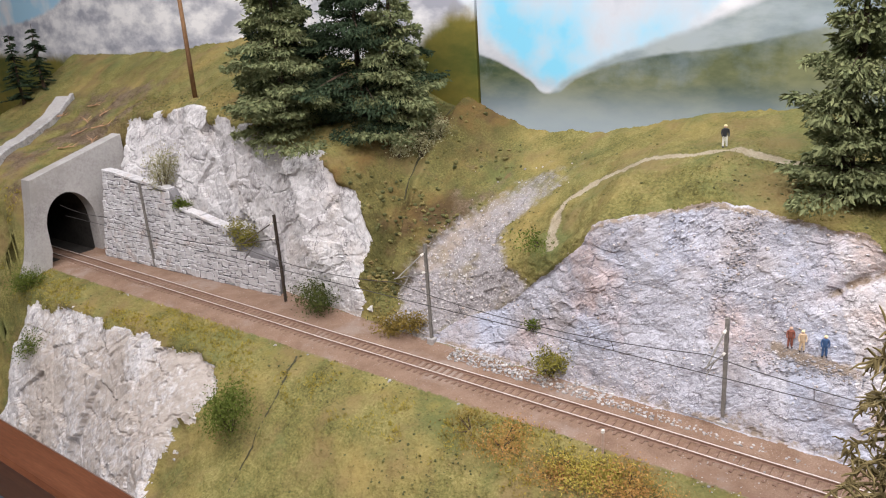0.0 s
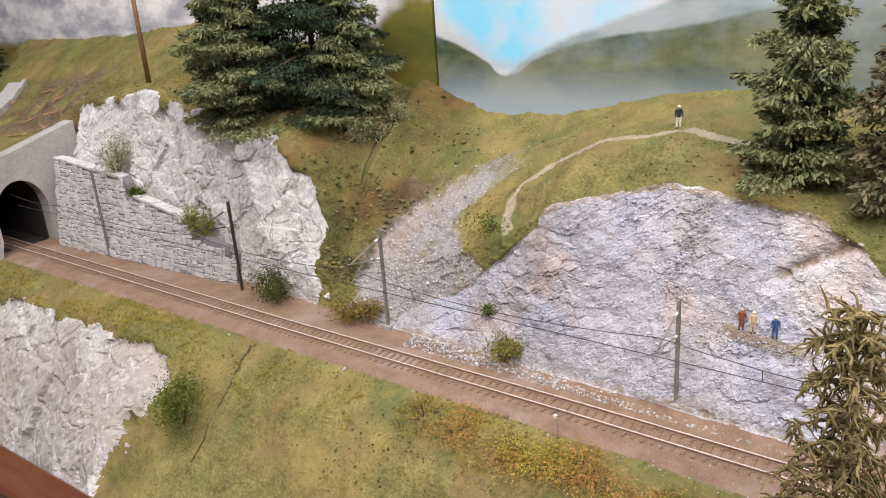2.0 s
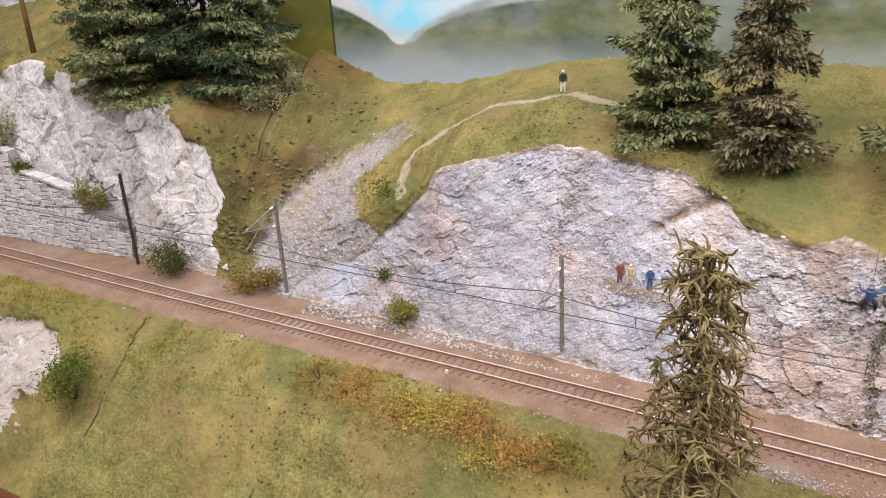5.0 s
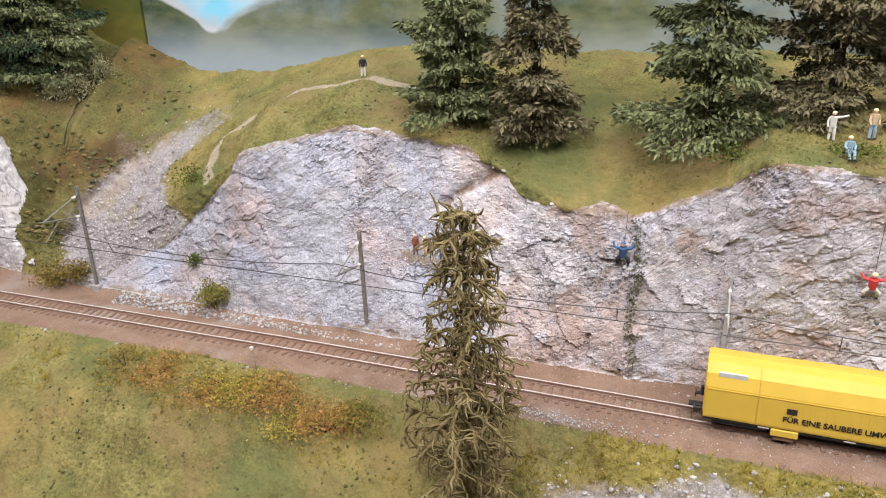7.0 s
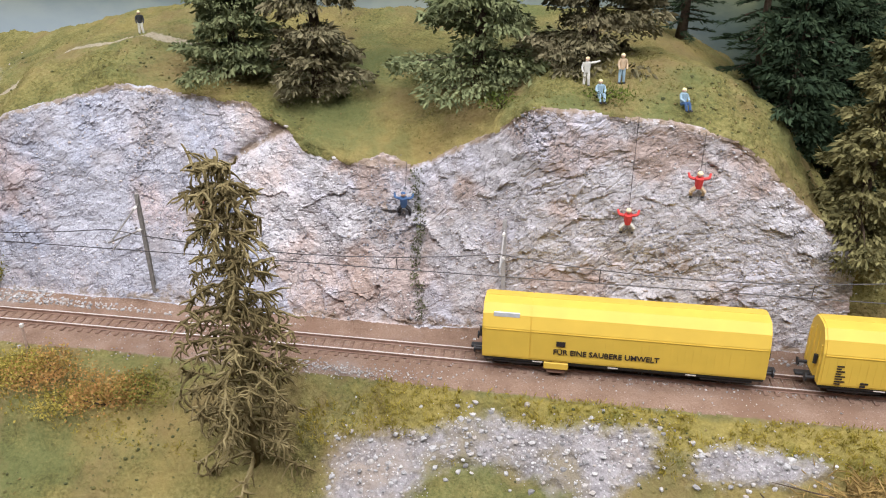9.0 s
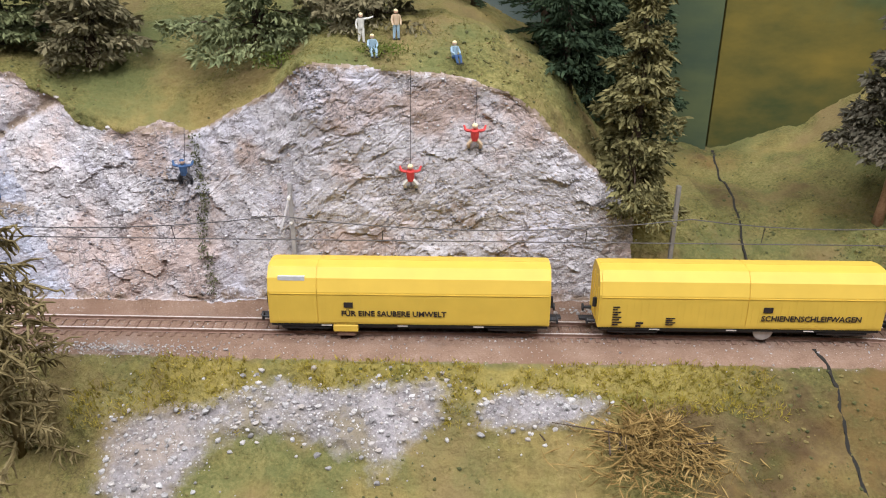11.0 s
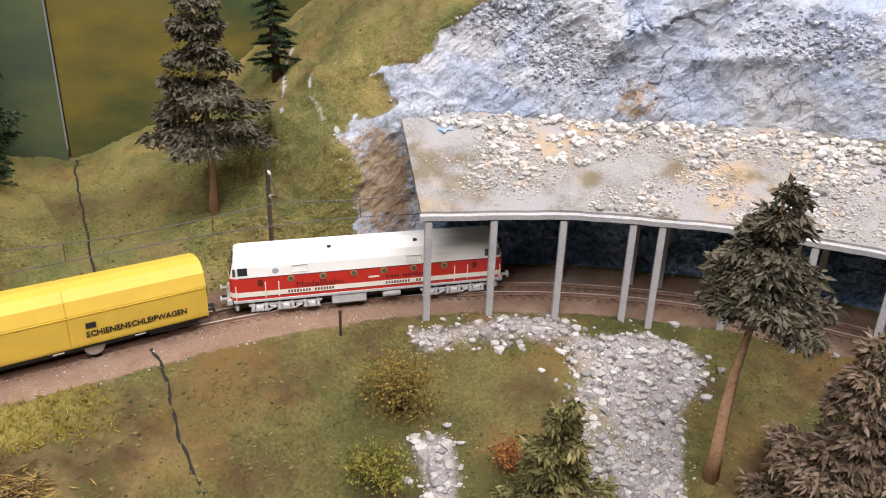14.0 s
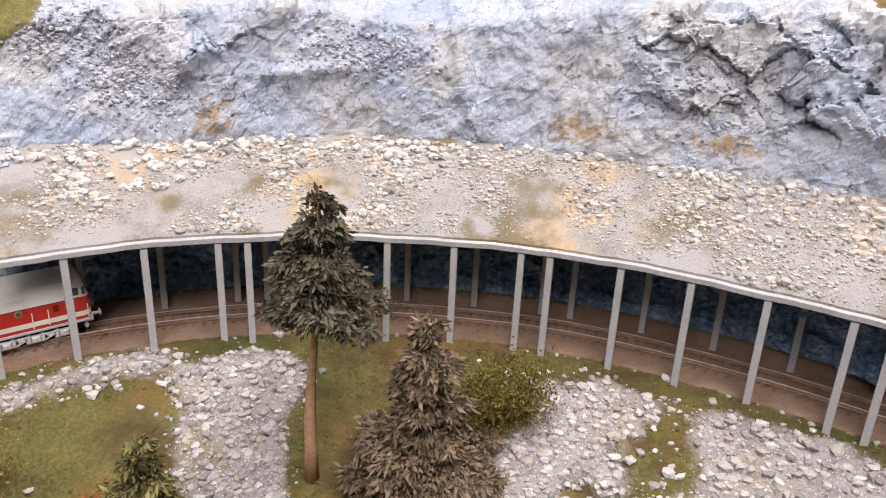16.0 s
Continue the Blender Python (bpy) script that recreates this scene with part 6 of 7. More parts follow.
def conifer(s, d, height, radius, style, mat_, label, bare=0.08, lean=0.0, sink=0.003, group="conifers", z=None, tiers=None, density=1.0, stem=1.0, bark=None):
    """A conifer: tapered trunk, limbs in drooping tiers, and a crown of needle pads with gaps between the tiers."""
    z = ground_at(s, d) if z is None else z
    t = thing("conifer", place(s, d, z - sink) @ Matrix.Rotation(lean, 4, "Y"), label, "tree", group)
    bm = bmesh.new()
    n_ring, r0 = 7, stem * (0.0022 + 0.011 * height)
    rings = []
    for k in range(9):
        f = k / 8
        cx, cy = 0.0014 * math.sin(k * 1.1 + s * 40), 0.0014 * math.cos(k * 1.5 + d * 30)
        r = r0 * (1 - 0.93 * f) * (1.25 if k == 0 else 1)
        rings.append([bm.verts.new((cx + r * math.cos(6.283 * j / n_ring) * (1 + 0.12 * math.sin(3 * j + k)), cy + r * math.sin(6.283 * j / n_ring), height * f)) for j in range(n_ring)])
    for a, b in zip(rings, rings[1:]):
        for j in range(n_ring):
            bm.faces.new((a[j], a[(j + 1) % n_ring], b[(j + 1) % n_ring], b[j]))
    bm.faces.new(rings[-1]), bm.faces.new(rings[0][::-1])
    part("trunk", bm, bark or BARK, t, smooth=True)
    gap = {"foam": 0.0152, "fir": 0.0105}[style]
    tiers = tiers or max(6, int(height * (1 - bare) / gap))
    base, way, ln, wd = [], [], [], []
    lb, lw, ll = [], [], []
    up = np.array([0, 0, 1.0])
    for k in range(tiers):
        f = (k + 0.5 * rng.random()) / tiers
        h = height * (bare + (0.985 - bare) * f)
        reach = radius * (1 - f) ** 0.8 * (0.78 + 0.4 * rng.random()) + 0.0028
        arms = (int(rng.integers(6, 9)) if style == "foam" else int(rng.integers(6, 9))) if f < 0.8 else 5
        a0 = rng.random() * 6.28
        for j in range(arms):
            a = a0 + 6.283 * j / arms + rng.normal() * 0.3
            r = reach * (0.58 + 0.6 * rng.random())
            droop = {"foam": -0.16, "fir": -0.28}[style] + (0.24 if style == "foam" else 0.12) * rng.normal()
            droop = max(droop, -0.4 if f > 0.2 else -0.12)
            dirv = np.array([math.cos(a), math.sin(a), droop])
            sidev = np.array([-math.sin(a), math.cos(a), 0])
            hub = np.array([0, 0, min(h + 0.005 * rng.normal(), height * 0.99)])
            lb.append(hub), lw.append(dirv), ll.append(r * 0.9)
            if style == "foam":
                # a ragged pad of fine needles: fuller towards its tip, tufted above and hanging over at the rim
                n = int((30 + 5200 * r) * density)
                u = 1.05 * rng.random(n) ** 0.62
                side_ = rng.uniform(-1, 1, n)
                wide = (0.4 + 0.12 * rng.random()) * r * np.sin(np.clip(0.15 + 0.85 * u, 0, 1) * 2.8) + 0.0016
                hang = -0.004 * np.abs(side_) ** 2.2 - 0.006 * np.clip(u - 0.6, 0, 1) ** 1.5
                tuft_ = 0.0028 * np.sin(u * r * 620 + side_ * 5 + a * 9) * np.cos(side_ * 7 + a * 5)
                c = hub + dirv * r * u[:, None] + sidev * (side_ * wide)[:, None] + up * (hang + tuft_ + rng.normal(size=n) * 0.0012 - 0.0065 * rng.random(n) ** 2.2 * np.sin(np.clip(u, 0, 1) * 3.0))[:, None]
                w = unit(dirv * 0.8 + sidev * (0.9 * side_ + 0.5 * rng.normal(size=n))[:, None] + up * (0.1 + 0.7 * rng.normal(size=n))[:, None])
                base.append(c), way.append(w), ln.append(0.0022 + 0.0036 * rng.random(n) ** 2), wd.append(0.0013 + 0.0012 * rng.random(n))
                # torn flaps that hang over the rim
                n = int((10 + 2300 * r) * density)
                u, side_ = 0.35 + 0.75 * rng.random(n), rng.uniform(-1, 1, n)
                c = hub + dirv * r * u[:, None] + sidev * (side_ * 0.42 * r * np.sin(np.clip(u, 0, 1) * 2.7))[:, None] + rng.normal(size=(n, 3)) * 0.0012
                w = unit(dirv * 0.75 + sidev * (0.7 * side_)[:, None] - up * 0.55 + rng.normal(size=(n, 3)) * 0.5)
                base.append(c), way.append(w), ln.append(0.004 + 0.006 * rng.random(n) ** 1.5), wd.append(0.0017 + 0.0016 * rng.random(n))
            else:
                n = int((30 + 1500 * r) * density)
                u = rng.random(n)
                c = hub + dirv * r * u[:, None]
                sg = np.where(rng.random(n) < 0.5, -1, 1)[:, None]
                w = unit(dirv * 0.9 + sidev * sg * 0.8 + rng.normal(size=(n, 3)) * 0.22)
                base.append(c), way.append(w), ln.append(0.003 + 0.005 * rng.random(n)), wd.append(0.0007 + 0.0008 * rng.random(n))
    crown = blades("crown", np.concatenate(base + [np.array(lb)]), np.concatenate(way + [unit(np.array(lw))]), np.concatenate(ln + [np.array(ll)]), np.concatenate(wd + [np.full(len(ll), 0.0016)]), mat_, t)
    me, m = crown.data, len(lb)
    me.materials.append(BARK)
    total = len(me.polygons) // 2
    idx = np.zeros(len(me.polygons), np.int32)
    idx[total - m:total] = 1
    idx[2 * total - m:] = 1
    me.polygons.foreach_set("material_index", idx)
    return t


def larch(s, d, height, radius, mat_, label):
    """An open larch: a furry trunk, long uneven arms that sag, and thick curly strands hanging from them."""
    t = thing("larch", place(s, d, ground_at(s, d) - 0.003), label, "tree", "conifers")
    bm = bmesh.new()
    tube(bm, [(0.0016 * math.sin(k * 1.3), 0.0014 * math.cos(k * 1.7), height * 0.97 * k / 8) for k in range(9)], 0.0021, 7)
    for v in bm.verts:
        c = 1.35 - 0.95 * v.co.z / height
        v.co.x, v.co.y = v.co.x * c, v.co.y * c
    part("trunk", bm, mat_, t, smooth=True)
    up, pts, thick = np.array([0, 0, 1.0]), [], []

    def strand(start, heading_, length, r, sag_, curl, n=6):
        """One strand: it bends downwards and curls as it goes. Returns its points."""
        q, w, out = np.array(start, float), unit(np.array(heading_, float)), []
        for _ in range(n):
            out.append(q.copy())
            q = q + w * length / (n - 1)
            w = unit(w + up * sag_ + rng.normal(size=3) * curl)
        pts.append(out), thick.append(r)
        return out

    tiers = 19
    for k in range(tiers):
        f = (k + 0.6 * rng.random()) / tiers
        h = height * (0.06 + 0.93 * f)
        reach = radius * (1.0 - 0.48 * f - 0.32 * f ** 8)
        for j in range(5 if f < 0.9 else 4):
            a = 6.283 * (j + k * 0.37) / 5 + 0.35 * rng.normal()
            r = reach * (0.5 + 0.5 * rng.random())
            arm = strand((0, 0, h), (math.cos(a), math.sin(a), 0.12 + 0.2 * rng.normal()), r, 0.0012, -0.13, 0.13, 7)
            for m in range(int(15 + 330 * r)):
                u = 0.3 + 5.6 * rng.random()
                p = arm[int(u)] * (1 - u % 1) + arm[min(6, int(u) + 1)] * (u % 1)
                w = np.array([math.cos(a), math.sin(a), 0]) * (0.25 + 0.4 * rng.normal()) + rng.normal(size=3) * 0.5 + up * (-0.5 if rng.random() < 0.78 else 0.3)
                strand(p, w, 0.005 + 0.011 * rng.random() ** 1.4, 0.0006 + 0.0004 * rng.random(), -0.22, 0.34)
    verts, faces = [], []
    for line, r in zip(pts, thick):
        line, k0, n = np.array(line), len(verts), len(line)
        w = unit(np.gradient(line, axis=0))
        e1_ = unit(np.cross(w, np.array([0.31, 0.52, 0.79])))
        e2_ = np.cross(w, e1_)
        for k in range(n):
            rk = r * (1.0 - 0.6 * (k / (n - 1)) ** 2) * (0.85 + 0.3 * rng.random())
            for j in range(4):
                verts.append(line[k] + rk * (math.cos(1.571 * j) * e1_[k] + math.sin(1.571 * j) * e2_[k]))
        for k in range(n - 1):
            for j in range(4):
                i0, i1 = k0 + 4 * k + j, k0 + 4 * k + (j + 1) % 4
                faces.append((i0, i1, i1 + 4, i0 + 4))
        faces.append(tuple(k0 + 4 * (n - 1) + j for j in range(4)))
    me = bpy.data.meshes.new("crown")
    me.from_pydata([tuple(v) for v in verts], [], faces)
    me.materials.append(mat_)
    new("crown", me).parent = t
    return t


def bush(s, d, height, radius, mat_, label, z=None, leaf=0.0035, n=700, kind="bush", flat=1.0, group="bushes"):
    """A low bush: a few stems and clumps of small leaves with gaps between them."""
    z = ground_at(s, d) if z is None else z
    t = thing(kind, place(s, d, z - 0.002), label, "bush", group)
    bm = bmesh.new()
    base, way = [], []
    for k in range(9):
        a, e = rng.random() * 6.28, 0.25 + 0.75 * rng.random()
        c = np.array([math.cos(a) * radius * e * 0.75, math.sin(a) * radius * e * 0.75 * flat, height * (0.3 + 0.6 * rng.random())])
        rod(bm, (0, 0, 0), c, 0.0007, 0.0003, 4)
        m = n // 9
        q = c + rng.normal(size=(m, 3)) * np.array([radius * 0.3, radius * 0.3 * flat, height * 0.2])
        q[:, 2] = np.maximum(q[:, 2], 0.001)
        base.append(q), way.append(unit(rng.normal(size=(m, 3)) + np.array([0, 0, 0.5])))
    part("stem", bm, BARK, t)
    base, way = np.concatenate(base), np.concatenate(way)
    blades("leaves", base, way, leaf * (0.6 + 0.8 * rng.random(len(base))), leaf * (0.4 + 0.4 * rng.random(len(base))), mat_, t, fold=0.12)
    return t


# meadow above the rock
conifer(-0.221, 0.135, 0.25, 0.038, "foam", PINE_GREEN, "tall grey-green model conifer with tiered branches on the meadow", 0.03, density=1.1)
conifer(-0.150, 0.126, 0.24, 0.036, "foam", PINE_BROWN, "slender brown-green model conifer beside the rock", 0.02)
conifer(-0.016, 0.112, 0.23, 0.05, "foam", PINE_GREEN, "bushy green-brown model conifer at the top of the rock", 0.02)
conifer(0.068, 0.118, 0.22, 0.054, "foam", PINE_BROWN, "broad dark brown-green model conifer behind the workers", 0.02)
conifer(0.150, 0.255, 0.2, 0.035, "fir", FIR_DARK, "dark green model fir behind the hilltop")
conifer(0.205, 0.19, 0.19, 0.04, "fir", FIR_DARK, "dark green model fir with open drooping branches", density=1.3)
conifer(0.250, 0.225, 0.22, 0.05, "foam", FIR_DARK, "large model conifer coloured dark for the wood's shade", 0.02)
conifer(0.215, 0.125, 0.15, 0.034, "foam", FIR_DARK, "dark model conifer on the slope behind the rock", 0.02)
conifer(0.258, 0.066, 0.19, 0.034, "foam", PINE_OLIVE, "olive-brown model conifer at the rock's end", 0.02)
conifer(0.315, 0.225, 0.1, 0.02, "fir", FIR_DARK, "small dark model fir in the valley")
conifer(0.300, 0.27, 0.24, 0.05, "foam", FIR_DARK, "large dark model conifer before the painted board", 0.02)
conifer(0.452, 0.107, 0.21, 0.046, "foam", PINE_GREY, "grey-brown model conifer with a bare lower trunk", 0.3, density=1.3, stem=0.8, bark=BARK_PALE)
conifer(0.510, 0.19, 0.16, 0.018, "fir", FIR_DARK, "narrow dark green model fir on the knoll", density=3.2)
# hill above the white rock
conifer(-0.845, 0.118, 0.26, 0.07, "foam", PINE_GREEN, "big bushy dark green model conifer above the white rock", 0.03, density=1.15)
conifer(-0.775, 0.185, 0.24, 0.088, "foam", FIR_DARK, "model conifer coloured dark for the shade among its neighbours", 0.03)
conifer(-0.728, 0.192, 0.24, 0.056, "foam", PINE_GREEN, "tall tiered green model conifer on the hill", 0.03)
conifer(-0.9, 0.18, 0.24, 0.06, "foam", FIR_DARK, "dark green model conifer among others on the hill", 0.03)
conifer(-1.725, 0.2, 0.14, 0.032, "fir", FIR_DARK, "small dark green model fir on the far hill", density=3.0)
conifer(-1.7, 0.235, 0.13, 0.028, "fir", FIR_DARK, "small dark green model fir on the far hill", density=3.0)
# in front of the track
larch(-0.145, -0.083, 0.228, 0.057, LARCH, "olive-brown model larch with curly hanging fibres on the bank")
conifer(0.834, -0.165, 0.213, 0.04, "foam", PINE_GREY, "tall grey-brown model conifer with a long bare trunk", 0.57, 0.05, density=1.5, bark=BARK_PALE)
conifer(0.675, -0.2, 0.092, 0.034, "foam", PINE_OLIVE, "small grey-green model conifer on the bank", 0.05, density=1.8)
conifer(0.949, -0.165, 0.13, 0.042, "foam", PINE_RUST, "reddish-grey model conifer before the gallery", 0.05, density=1.9)

bush(1.0, -0.118, 0.052, 0.034, BUSH_OLIVE, "dense olive and ochre bush beside the conifer", n=5200, leaf=0.0026)
bush(0.547, -0.112, 0.036, 0.026, BUSH_OCHRE, "ochre-yellow bush on the grassy bank", n=2160, leaf=0.0026)
bush(0.503, -0.157, 0.022, 0.02, BUSH_YELLOW, "low yellow-green bush on the bank", n=1440, leaf=0.0026)
bush(0.640, -0.165, 0.018, 0.012, BUSH_RED, "small reddish-brown shrub at the rubble's edge", n=720, leaf=0.0026)
bush(-0.705, -0.122, 0.04, 0.03, BUSH_GREEN, "round green bush on the lower bank", n=2640, leaf=0.0026)
bush(-0.757, 0.054, 0.036, 0.034, BUSH_DARK, "dark green bush between the wall and the white rock", n=2160, leaf=0.0026)
bush(-1.075, 0.078, 0.05, 0.024, BUSH_PALE, "pale leafy shrub on top of the stone wall", n=2160, z=0.106, leaf=0.0026)
bush(-0.905, 0.076, 0.034, 0.018, BUSH_YELLOW, "yellow-green plants over the wall's edge", n=1680, z=0.047, leaf=0.0026)
bush(-1.03, 0.074, 0.016, 0.012, BUSH_GREEN, "dark plants in a notch of the wall", n=720, z=0.084, leaf=0.0026)
bush(-0.437, 0.049, 0.022, 0.018, BUSH_YELLOW, "small olive bush at the foot of the rock", n=1440, leaf=0.0026)
bush(-0.463, face_at(-0.463, 0.042) - 0.002, 0.012, 0.008, BUSH_GREEN, "small green plant on the rock face", n=384, z=0.036, leaf=0.0026)
bush(-0.690, 0.19, 0.03, 0.018, BUSH_PALE, "pale flowering shrub along the valley's edge", n=1008, leaf=0.0026)
bush(-0.676, 0.215, 0.03, 0.016, BUSH_PALE, "pale flowering shrub along the valley's edge", n=864, leaf=0.0026)
bush(-0.700, 0.16, 0.02, 0.014, BUSH_PALE, "pale flowering shrub along the valley's edge", n=624, leaf=0.0026)
bush(-0.263, -0.062, 0.02, 0.026, BUSH_RUST, "rust-red bush on the bank", n=2600, leaf=0.0021)
bush(-0.315, -0.05, 0.013, 0.03, BUSH_RUST, "rusty ochre low shrub along the bank", n=1700, leaf=0.0021)
bush(-0.335, -0.052, 0.013, 0.024, BUSH_GOLD, "golden ochre low shrub on the bank", n=1500, leaf=0.0021)
bush(-0.425, -0.056, 0.014, 0.026, BUSH_RUST, "small reddish heather patch on the bank", n=1300, leaf=0.0021)
bush(-0.375, -0.06, 0.014, 0.028, BUSH_RUST, "rusty ochre heather patch on the bank", n=1500, leaf=0.0021)
bush(-0.29, -0.066, 0.012, 0.03, BUSH_GOLD, "ochre and yellow grass clump on the bank", n=1700, leaf=0.0021)
bush(-0.235, -0.05, 0.014, 0.026, BUSH_YELLOW, "yellow-green grass clump on the bank", n=1500, leaf=0.0021)
bush(-0.36, -0.046, 0.011, 0.03, BUSH_GOLD, "golden grass clump on the bank", n=1500, leaf=0.0021)
bush(-0.46, -0.05, 0.012, 0.026, BUSH_OCHRE, "ochre grass clump on the bank", n=576, leaf=0.0021)
bush(-1.15, -0.11, 0.034, 0.03, BUSH_GREEN, "green and ochre plants on the white outcrop", n=1440, leaf=0.0026)
bush(-1.22, -0.075, 0.034, 0.026, BUSH_GREEN, "grey-green shrub beside the tunnel mouth", n=1680, leaf=0.0026)
bush(-0.640, 0.05, 0.018, 0.024, BUSH_OCHRE, "brownish undergrowth at the valley's mouth", n=1200, leaf=0.0026)
bush(-0.612, 0.058, 0.02, 0.022, BUSH_OCHRE, "brownish undergrowth at the valley's mouth", n=1200, leaf=0.0026)
bush(0.005, 0.075, 0.01, 0.02, BUSH_GREEN, "low green ground cover at the rock's edge", n=500, leaf=0.002)
bush(0.075, 0.06, 0.007, 0.02, BUSH_GREEN, "low green ground cover beside the workers", n=500, leaf=0.002)
bush(-0.475, 0.10, 0.012, 0.026, BUSH_GREEN, "green patch below the footpath", n=600, leaf=0.0025)

# ivy that hangs down the rock
IVY = foliage("dull_ivy_green", [(0.05, 0.055, 0.025), (0.1, 0.105, 0.05), (0.15, 0.15, 0.08)])
ivy = thing("ivy", place(-0.054, 0.0, 0.0), "thin strand of green ivy down the rock face", "ivy")
zi = 0.008 + 0.118 * rng.random(520)
pb = np.array([[rng.normal() * 0.0022 + 0.002 * math.sin(z * 90), face_at(-0.054, z) - 0.0012 - 0.001 * rng.random(), z] for z in zi])
blades("leaves", pb, unit(rng.normal(size=(len(zi), 3)) + np.array([0, -0.6, -0.4])), 0.0015 + 0.0015 * rng.random(len(zi)), np.full(len(zi), 0.0012), IVY, ivy)

# heap of dry brushwood
heap = thing("brushwood_heap", place(0.252, -0.086, ground_at(0.252, -0.086)), "heap of dry straw-coloured brushwood on the bank", "brushwood")
q = rng.normal(size=(1700, 3)) * np.array([0.02, 0.014, 0.0])
q[:, 2] = 0.016 * np.exp(-(q[:, 0] / 0.026) ** 2 - (q[:, 1] / 0.02) ** 2) * rng.random(1700) + q[:, 1] * 0.35
bm = bmesh.new()
for k in range(14):
    a = Vector((0.018 * rng.normal(), 0.009 * rng.normal(), 0.002 + 0.004 * rng.random()))
    rod(bm, a, a + Vector((0.02 * rng.normal(), 0.012 * rng.normal(), 0.003)), 0.0007, 0.0003, 5)
part("stem", bm, BARK, heap)
blades("brushwood", q, unit(rng.normal(size=(1700, 3)) * np.array([1, 1, 0.35]) + np.array([0, 0, 0.12])), 0.006 + 0.012 * rng.random(1700), np.full(1700, 0.0011), STRAW, heap)


# ---- grass tufts along the bank and the meadow ----
def tufts(name, mat_, label, spots, size, width):
    n = len(spots)
    base = np.repeat(spots, 5, 0) + rng.normal(size=(n * 5, 3)) * 0.0008
    w = unit(rng.normal(size=(n * 5, 3)) * 0.55 + np.array([0, -0.15, 0.9]))
    ob = blades(name, base, w, size * (0.5 + 0.8 * rng.random(n * 5)), np.full(n * 5, width), mat_, None)
    return tagged(ob, label, "grass", kind="stuff")


def sheet_spots(count, keep):
    """Places on the grass of the sheet that a rule keeps."""
    k = rng.integers(0, len(flat), count)
    k = k[(zone[k] == 0) & keep(sf[k], df[k], rowf[k], wob[k])]
    return flat[k]


tufts("grass_fringe", FRINGE, "yellow grass fringe along the track's shoulder", sheet_spots(150000, lambda s, d, r, w: (r > 2.1) & (r < 3.45) & (s > -0.12) & (s < 0.3 + 0.12 * w) & (w > -0.45)), 0.0042, 0.0007)
tufts("dry_grass", FRINGE, "yellow dry grass on the upper bank", sheet_spots(90000, lambda s, d, r, w: (r > 1.9) & (r < 3.45) & (s < -0.12) & (w > np.where(s < -0.72, -0.25, 0.0))), 0.0036, 0.0007)
tufts("grass_tufts", FRINGE_GREEN, "green grass tufts over the hillside", sheet_spots(60000, lambda s, d, r, w: (r > 1.0) & (s > -1.3) & (w > 0.15)), 0.0016, 0.0006)

# dead branches lying on the hill beside the road
for s, d, turn in ((-1.33, 0.075, 0.4), (-1.37, 0.12, 1.9), (-1.4, 0.155, 2.7), (-1.31, 0.13, 1.2), (-1.45, 0.2, 0.3), (-1.35, 0.16, 2.2), (-1.52, 0.17, 1.0), (-1.29, 0.1, 2.6)):
    twig = thing("dead_branch", place(s, d, ground_at(s, d) + 0.001, turn), "dry brown dead branch lying on the hillside", "branch", "dead branches on the hill")
    bm = bmesh.new()
    rod(bm, (-0.016, 0, 0.001), (0.018, 0.002, 0.004), 0.0013, 0.0005, 6)
    part("stem", bm, BARK_PALE, twig)
    for k in range(4):
        x = -0.008 + 0.006 * k
        part("twig", rod(bmesh.new(), (x, 0.0005, 0.0025), (x + 0.009, (0.008 if k % 2 else -0.008), 0.006 + 0.001 * k), 0.0006, 0.0003, 5), BARK_PALE, twig)

# ---- loose stones ----
def stone_kinds(n, fine=1):
    kinds = []
    for k in range(n):
        bm = bmesh.new()
        bmesh.ops.create_icosphere(bm, subdivisions=fine + 1 if fine else 1, radius=1.0)
        v = np.array([x.co[:] for x in bm.verts])
        f = np.array([[x.index for x in y.verts] for y in bm.faces])
        bm.free()
        r = np.random.default_rng(100 + k)
        kinds.append((v * (0.66 + 0.6 * r.random((len(v), 1))) * (0.65 + 0.6 * r.random(3)) * np.array([1, 1, 0.75]), f))
    return kinds


KINDS = stone_kinds(10)
CHIPS = stone_kinds(12, 0)


def rubble(name, spots, sizes, mat_, label, category="stones"):
    """A spread of stones too many to count, in one mesh."""
    vs, fs, o = [], [], 0
    for p, r in zip(spots, sizes):
        v, f = CHIPS[int(rng.integers(0, 12))]
        a = rng.random() * 6.28
        c, s_ = math.cos(a), math.sin(a)
        w = v @ np.array([[c, s_, 0], [-s_, c, 0], [0, 0, 1]]) * r + p
        vs.append(w), fs.append(f + o)
        o += len(v)
    me = bpy.data.meshes.new(name)
    me.from_pydata(np.concatenate(vs).tolist(), [], np.concatenate(fs).tolist())
    me.materials.append(mat_)
    return tagged(new(name, me), label, category, kind="stuff")


